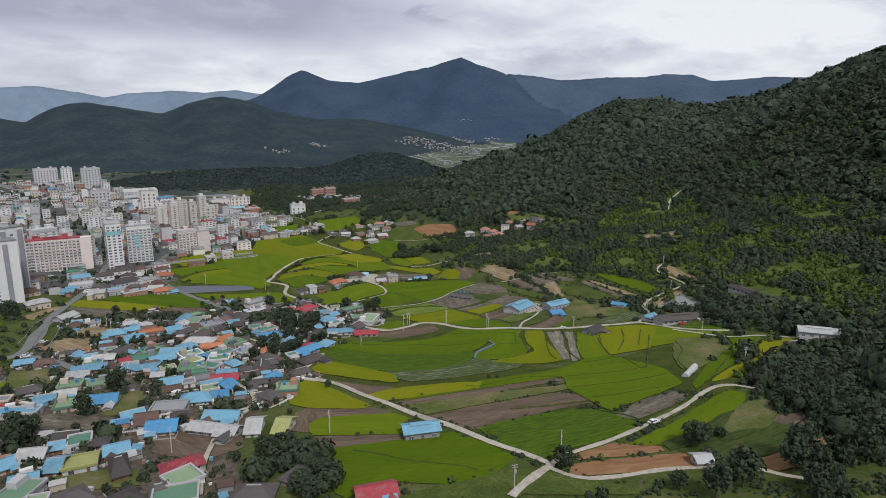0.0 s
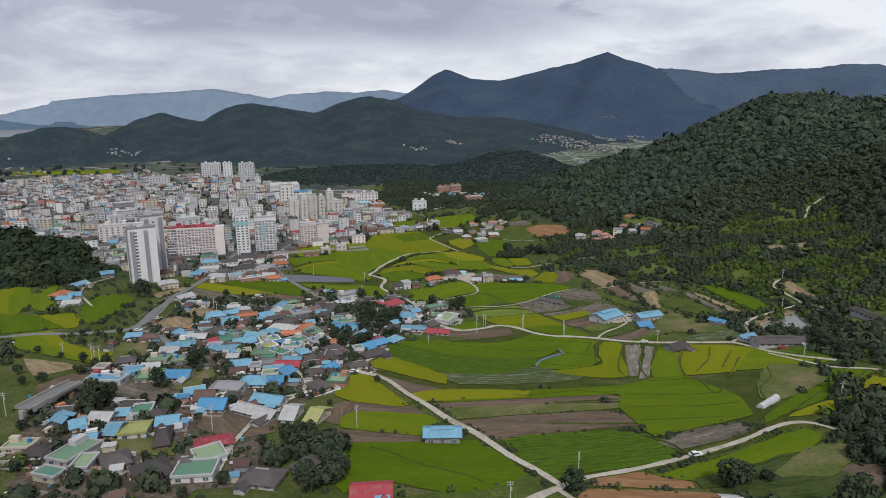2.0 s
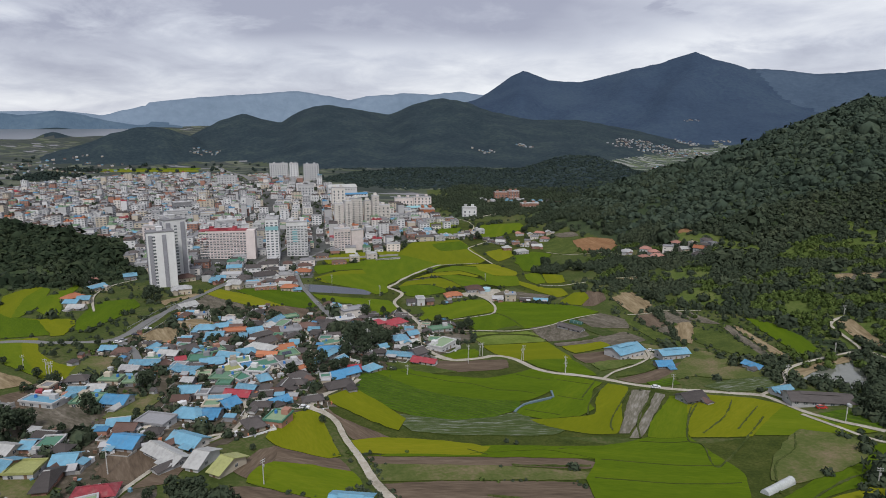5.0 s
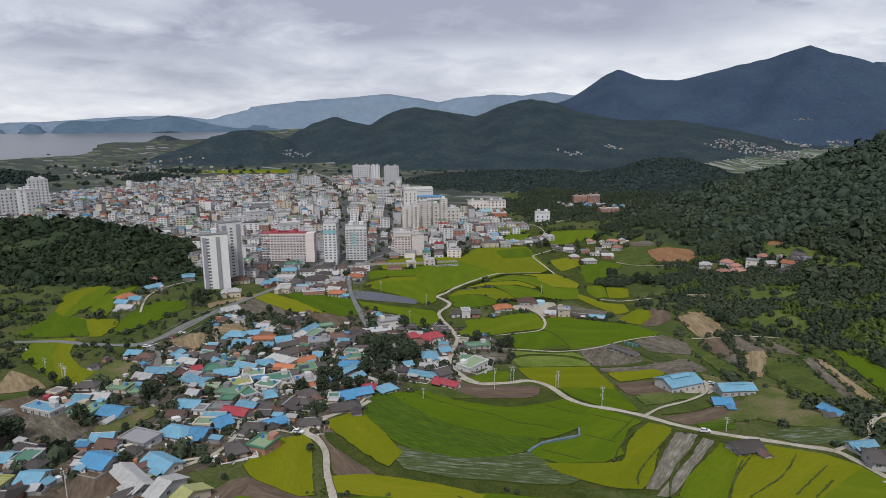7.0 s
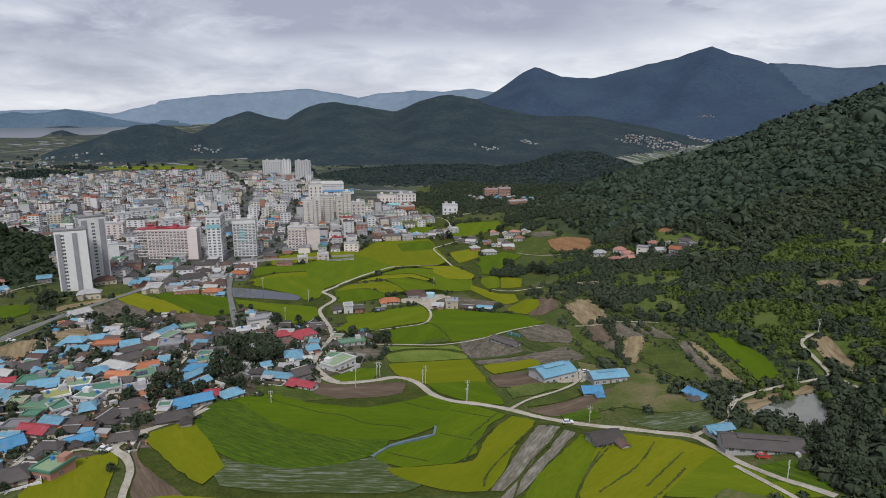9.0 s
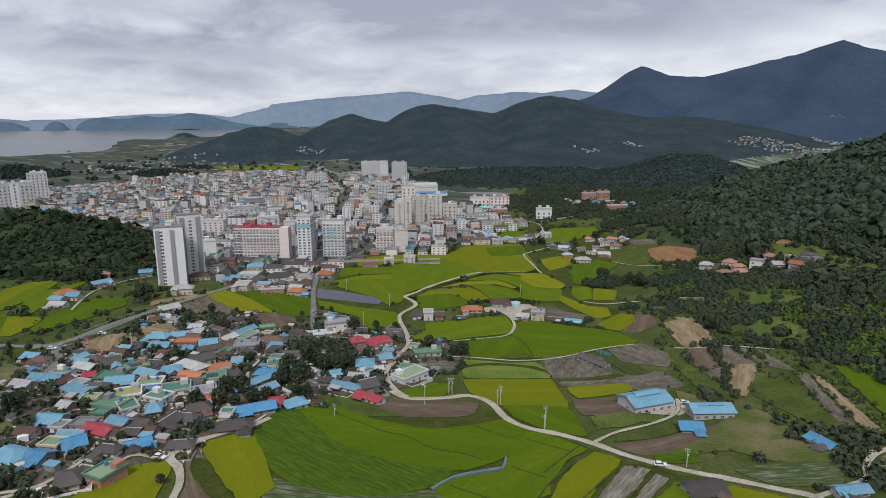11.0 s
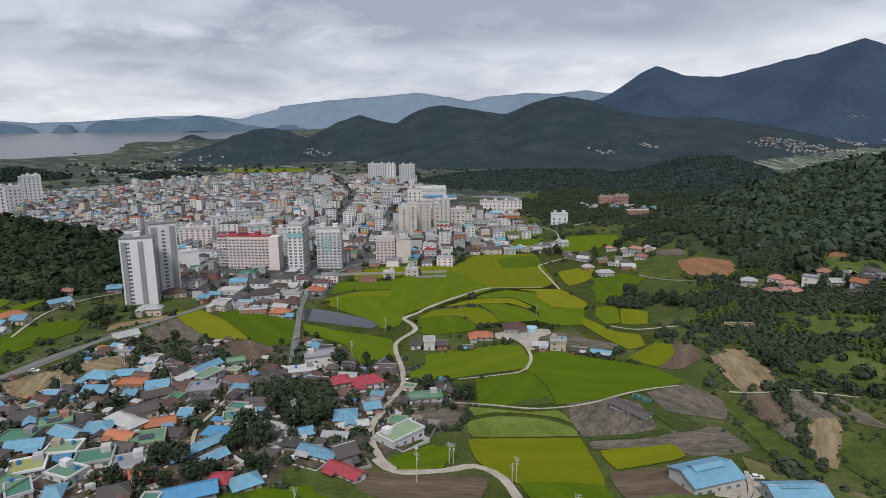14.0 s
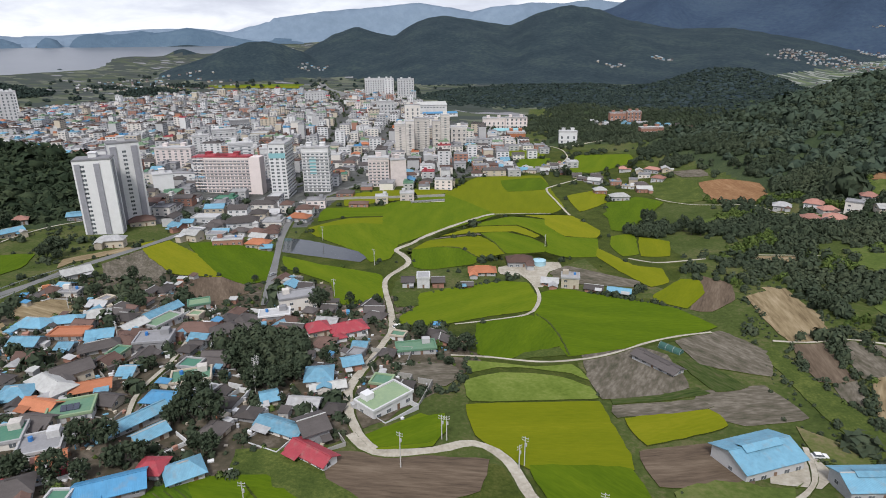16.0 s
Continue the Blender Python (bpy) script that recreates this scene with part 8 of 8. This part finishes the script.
# hedges along garden edges and paddy walls, thick scrub under the terraces
hrng = np.random.default_rng(91)
hx, hy = [], []
for line, every in (([(-90.4, 423.9), (-83.8, 431.4), (-77.8, 438.1), (-70.3, 433.4), (-58.9, 423.3)], 0.9), ([(-60, 391), (-48, 384), (-42, 392), (-44, 408)], 1.3), ([(-51.6, 530.4), (-36.1, 534.6), (-21.6, 536)], 1.2), ([(-20, 521), (-18.7, 524.7), (-17.1, 534.3)], 0.6), ([(-104, 470.5), (-90.8, 492.5), (-78.7, 513.3)], 1.7), ([(-46, 513.5), (-24.6, 514), (-8.1, 514.5), (6, 511.5)], 1.6), ([(-111, 523), (-103, 532), (-96, 541)], 1.4), ([(-13, 452), (-3, 440), (3, 425)], 1.8)):
    q = np.array(line, float)
    for a, b in zip(q[:-1], q[1:]):
        n = max(1, int(np.hypot(*(b - a)) / every))
        t = hrng.uniform(0, 1, n)[:, None]
        e = a + (b - a) * t + hrng.normal(0, 0.7, (n, 2))
        hx.extend(e[:, 0].tolist()), hy.extend(e[:, 1].tolist())
x, y = grid(40, 88, 418, 516, 2.2)
keep = inside(x, y, [(43.9, 480.5), (55.8, 510.6), (67.4, 513.9), (83.1, 493.4), (81.4, 421.8), (72.8, 420.9), (61.8, 447.3)]) & (hrng.uniform(0, 1, x.shape) < 0.7)
hx, hy = np.concatenate([hx, x[keep]]), np.concatenate([hy, y[keep]])
keep = off_plots(hx, hy, 0.4) & clear_of_houses(hx, hy, -1.2)
hx, hy = hx[keep], hy[keep]
scatter("field_hedge", hx, hy, np.exp(hrng.normal(0.15, 0.4, len(hx))), BUSH, M["leaf"], "dark green hedge bushes along walls and paddy edges", "hedge", 92, sink=0.35)

# rank weeds on the rough ground below the lanes
x, y = grid(-40, 150, 105, 240, 1.9)
keep = trng.uniform(0, 1, x.shape) < 0.10 + 0.8 * smooth(-0.2, 0.5, wavy(x, y, 34, 71))
x, y = x[keep], y[keep]
keep = off_plots(x, y, 0.5) & clear_of_houses(x, y, 0.4)
x, y = x[keep], y[keep]
bright = wavy(x, y, 40, 72) > 0.15
scatter("lane_weeds", x[bright], y[bright], np.exp(trng.normal(-0.55, 0.35, bright.sum())), BUSH, M["vine"], "bright green weeds beside the lower lanes", "weeds", 73, sink=0.45)
scatter("lane_scrub", x[~bright], y[~bright], np.exp(trng.normal(-0.35, 0.4, (~bright).sum())), BUSH, M["leaf"], "dark green scrub beside the lower lanes", "scrub", 74, sink=0.45)

# weedy banks round the dry plots
bx, by = [], []
for k, p in enumerate(BANKS):
    e = rounded(p, True, 1.7)
    e = e + trng.normal(0, 0.7, e.shape)
    e = e[trng.uniform(0, 1, len(e)) < 0.12 + 0.5 * (wavy(e[:, 0], e[:, 1], 30, 51) > 0.1)]
    bx.extend(e[:, 0].tolist()), by.extend(e[:, 1].tolist())
bx, by = np.array(bx), np.array(by)
keep = off_plots(bx, by, 0.8) & clear_of_houses(bx, by, 0.2)
bx, by = bx[keep], by[keep]
dark = trng.uniform(0, 1, len(bx)) < 0.6
for pick, mat, name, label in ((dark, M["leaf"], "bank_shrubs", "dark shrubs on the banks round dry plots"), (~dark, M["vine"], "bank_weeds", "bright green weeds on the banks round dry plots")):
    scatter(name, bx[pick], by[pick], np.exp(trng.normal(-0.25, 0.4, pick.sum())), BUSH, mat, label, "shrubs", 52, sink=0.35)

# trees and hedges among the upper fields
x, y = grid(-430, 90, 780, 1420, 7.5)
keep = trng.uniform(0, 1, x.shape) < 0.12 + 0.5 * smooth(0.1, 0.8, wavy(x, y, 80, 41)) + 0.85 * smooth(850, 960, y + 0.5 * x) * smooth(-1.0, -0.2, wavy(x, y, 90, 42))
x, y = x[keep], y[keep]
keep = off_plots(x, y, 1.5) & clear_of_houses(x, y, 1.0) & ~inside(x, y, TOWN)
scatter("upper_field_trees", x[keep], y[keep], trng.uniform(1.6, 4.2, keep.sum()), LOOSE, M["leaf"], "dark trees and hedges between the upper fields", "trees", 43, sink=0.3)

# farther woods
for name, r0, r1, a0, a1, step, size, seed in (("low_ridge_wood", 1180, 2050, -2, 40, 9.6, 6.2, 8),):
    x, y = grid(-3000, 500, 900, 3500, step)
    a, r = polar(x, y)
    rise = height(x, y) + 46 - plain(r, a)
    keep = (r > r0) & (r < r1) & (a > a0) & (a < a1) & (rise > 7) & ~inside(x, y, TOWN) & (hill_lift(x, y) < 20)
    x, y = x[keep], y[keep]
    scatter(name, x, y, size * trng.uniform(0.6, 1.25, len(x)), CANOPY, M["leaf_far_haze"], "dark forest on the hills behind the town", "forest", seed, sink=0.5, tall=0.55, soft=True)
# copses on the coastal plain, street trees of the town
x, y = grid(-2400, -700, 500, 2600, 12)
copse = 0 * x
for cx, cy, rx, ry in ((-1570, 1240, 120, 75), (-1930, 1000, 190, 110), (-1850, 1530, 110, 30), (-1450, 1330, 60, 30), (-2000, 1350, 120, 20), (-1350, 1050, 40, 25)):
    copse = np.maximum(copse, ((x - cx) / rx) ** 2 + ((y - cy) / ry) ** 2 < 1)
keep = ((copse > 0) | (trng.uniform(0, 1, x.shape) < 0.02)) & (at_sea(x, y) < 0.05) & (height(x, y) + 46 - plain(*polar(x, y)[::-1]) < 6 + 40 * copse) & ~inside(x, y, TOWN)
scatter("plain_copses", x[keep], y[keep], trng.uniform(4, 7.5, keep.sum()), FAR, M["leaf_far_haze"], "dark copses on the coastal plain", "trees", 10)
x, y = grid(-1500, -150, 480, 1900, 13)
keep = inside(x, y, TOWN) & (trng.uniform(0, 1, x.shape) < 0.3 + 0.4 * smooth(0.1, 0.6, wavy(x, y, 140, 31)))
x, y = x[keep], y[keep]
keep = clear_of_houses(x, y, -0.5) & off_plots(x, y, 1)
scatter("street_trees", x[keep], y[keep], trng.uniform(2.0, 3.8, keep.sum()), FAR, M["leaf"], "dark street and garden trees between town houses", "trees", 13)


def tree(seed, tall, wide):
    """A broadleaf tree: tapered trunk, limbs and a crown of many small clumps."""
    rng = np.random.default_rng(seed)
    root = new("tree")
    trunk = Shape()
    trunk.tube(0, 0, -0.6, tall * 0.55, 0.034 * tall, 0.014 * tall, 7)
    for n in range(6):
        a, z0 = n * 1.05 + rng.uniform(0, 0.5), tall * rng.uniform(0.25, 0.48)
        tip = np.array([math.cos(a) * wide * 0.6, math.sin(a) * wide * 0.6, z0 + tall * rng.uniform(0.14, 0.28)])
        b, w0 = np.array([0, 0, z0]), 0.012 * tall
        ring = [(w0, 0, 0), (-w0 / 2, w0 * 0.87, 0), (-w0 / 2, -w0 * 0.87, 0)]
        trunk.add([tuple(b + q) for q in ring] + [tuple(tip + np.array(q) * 0.4) for q in ring], [(0, 1, 4, 3), (1, 2, 5, 4), (2, 0, 3, 5)])
    part("trunk", trunk, M["bark"], root)
    leaves = Shape()
    for n in range(32):
        v, f = crown(rng, 12, 0.5)
        while True:
            p = rng.uniform(-1, 1, 3)
            if 0.25 < np.linalg.norm(p) < 1.0:
                break
        s = wide * rng.uniform(0.18, 0.34)
        c = np.array([p[0] * wide * 0.86, p[1] * wide * 0.86, tall * 0.62 + p[2] * tall * 0.33])
        leaves.add(v * s + c, f.tolist())
    for n in range(260):
        p = rng.normal(0, 1, 3)
        p = p / np.linalg.norm(p) * rng.uniform(0.75, 1.12)
        c = np.array([p[0] * wide * 0.95, p[1] * wide * 0.95, tall * 0.62 + p[2] * tall * 0.36])
        u, w = rng.normal(0, 1, 3) * 0.3, rng.normal(0, 1, 3) * 0.3
        leaves.add([c - u, c + w, c + u, c - w * 0.8], [(0, 1, 2, 3)])
    part("crown", leaves, M["leaf"], root)
    return tagged(root, "leafy dark green broadleaf tree", "tree", "single trees")


FIRST = [tree(s, t, w) for s, t, w in ((1, 7.0, 3.0), (2, 8.5, 3.4), (3, 5.5, 2.6), (4, 10.0, 4.4))]
spots = []
prng = random.Random(21)
bx, by = [], []
for gx, gy, gr in GROVES:
    if gr >= 12:
        for _ in range(int(gr * gr / 2.6)):
            a, d = prng.uniform(0, 6.283), gr * math.sqrt(prng.random())
            bx.append(gx + 1.15 * d * math.cos(a)), by.append(gy + d * math.sin(a))
        continue
    n = max(2, int(gr * gr / 16))
    for _ in range(n):
        a, d = prng.uniform(0, 6.283), gr * math.sqrt(prng.random())
        spots.append((gx + d * math.cos(a), gy + d * math.sin(a), prng.uniform(0.75, 1.25)))
xs, ys = [p[0] for p in VILLAGE], [p[1] for p in VILLAGE]
for _ in range(260):
    spots.append((prng.uniform(min(xs), max(xs)), prng.uniform(min(ys), max(ys)), prng.uniform(0.3, 0.62)))
bx, by = np.array(bx), np.array(by)
keep = off_plots(bx, by, 2.5) & clear_of_houses(bx, by, 1.5)
bx, by = bx[keep], by[keep]
scatter("tree_belt", bx, by, trng.uniform(1.4, 3.9, len(bx)), FINE, M["leaf"], "dark belt of broadleaf trees between fields", "trees", 33, sink=0.1, tall=1.15)
taken, n = [], 0
fits = off_plots([s[0] for s in spots], [s[1] for s in spots], 1.2)
for (x, y, s), ok in zip(spots, fits):
    if not ok or any(math.hypot(x - a, y - b) < 2.6 for a, b in taken):
        continue
    if n > 260 and not inside(np.array([x]), np.array([y]), VILLAGE)[0] or not off_houses(x, y, 0.6):
        continue
    taken.append((x, y))
    m = pose(x, y, float(height(x, y)), 0, 0, prng.uniform(0, 360)) @ Matrix.Diagonal((s, s, s * prng.uniform(0.85, 1.2), 1))
    src = FIRST[prng.randrange(4)]
    if n < 4:
        src = FIRST[n]
        src.matrix_basis = m
    else:
        c = copy_thing(src, m)
        c.matrix_basis = m
    n += 1

# ---------------------------------------------------------------- poles and cars
M["pole"] = surface("pole_concrete", ((0.35, 0.34, 0.32), (0.48, 0.47, 0.45)), 0.3, 2)
M["ceramic"] = surface("grey_ceramic", ((0.3, 0.3, 0.3), (0.45, 0.45, 0.45)), 0.1, 1, rough=0.4)
M["tyre"] = surface("tyre_rubber", ((0.015, 0.015, 0.015), (0.03, 0.03, 0.03)), 0.1, 1)


def utility_pole(x, y, tall):
    root = new("utility_pole")
    root.matrix_world = pose(x, y, float(height(x, y)), 0, 0, (x * 17 + y * 5) % 90)
    part("shaft", Shape().tube(0, 0, -1, tall, 0.19, 0.11, 8), M["pole"], root)
    for h in (0.35, 1.1):
        arm = part("cross_arm", Shape().box(-0.95, 0.95, -0.06, 0.06, tall - h - 0.1, tall - h), M["ceramic"], root)
        for k in (-0.85, 0.0, 0.85):
            part("insulator", Shape().tube(k, 0, tall - h, tall - h + 0.25, 0.07, 0.05, 6), M["ceramic"], arm)
    part("transformer", Shape().tube(0.32, 0, tall - 2.9, tall - 2.0, 0.24, 0.24, 8), M["ceramic"], root)
    return tagged(root, "grey concrete utility pole with cross arms", "utility pole", "utility poles")


for x, y, tall in POLES:
    utility_pole(x, y, tall)

CAR_PAINT = {k: surface(k + "_car_paint", (worn(c, 0.9), c), 0.6, 3, rough=0.25, spec=0.5) for k, c in
             {"white": (0.7, 0.7, 0.7), "grey": (0.3, 0.3, 0.31), "dark": (0.03, 0.03, 0.04), "red": (0.45, 0.04, 0.03)}.items()}


def car(x, y, turn, colour):
    z = float(height(x, y)) + (0.76 if not bool(off_plots([x], [y], 0.3)[0]) else 0.02)
    root = new("car")
    root.matrix_world = pose(x, y, z, 0, 0, turn)
    body = Shape()
    side = [(-2.2, 0.35), (-2.25, 0.75), (-2.1, 0.95), (1.0, 0.95), (2.1, 0.8), (2.2, 0.55), (2.15, 0.35)]
    n = len(side)
    body.add([(a, -0.87, b) for a, b in side] + [(a, 0.87, b) for a, b in side], [list(range(n)), list(range(2 * n - 1, n - 1, -1))] + [[(i + 1) % n, i, n + i, n + (i + 1) % n] for i in range(n)])
    part("body", body, CAR_PAINT[colour], root)
    part("cabin", Shape().add([(-1.9, -0.8, 0.94), (0.95, -0.8, 0.94), (0.95, 0.8, 0.94), (-1.9, 0.8, 0.94), (-1.45, -0.66, 1.42), (0.2, -0.66, 1.42), (0.2, 0.66, 1.42), (-1.45, 0.66, 1.42)],
                              [(0, 1, 5, 4), (1, 2, 6, 5), (2, 3, 7, 6), (3, 0, 4, 7)]), M["pane"], root)
    part("roof", Shape().box(-1.5, 0.25, -0.68, 0.68, 1.42, 1.47), CAR_PAINT[colour], root)
    for sx in (-1.35, 1.35):
        for sy in (-0.8, 0.8):
            w = part("wheel", Shape().tube(0, 0, -0.1, 0.1, 0.32, 0.32, 12), M["tyre"], root)
            w.matrix_basis = pose(sx, sy, 0.32, 90, 0, 0)
            part("rim", Shape().tube(0, 0, -0.11, 0.11, 0.19, 0.19, 8), M["ceramic"], w)
    word = {"white": "white", "grey": "silver grey", "dark": "black", "red": "red"}[colour]
    return tagged(root, f"{word} car parked on the paved lane", "car", "parked cars")


for x, y, turn, colour in CARS:
    car(x, y, turn, colour)

tunnel((104.5, 253.8), (113.5, 265.5))
nettunnel((5.9, 472.8), (14.6, 470.0))
bridge((-162.4, 169.3), (-164.9, 184.1), (-167.1, 198.4))
rail((-239.8, 316.7), (-246.2, 331.4), (-260.8, 359.9), (-270.6, 385.4))
rail((-217.6, 308.0), (-228.5, 331.2), (-239.7, 352.4))
tank(-78.0, 539.6)
bale((134.9, 341.3))
bale((142.3, 344.2))
bale((144.7, 345.4))
bale((146.0, 341.9))
solar((-117.0, 306.0))
solar((-167.7, 297.9))
wall((-299.7, 573.4), (-286.3, 594.8), (-252.7, 625.2), (-219.6, 658.4))
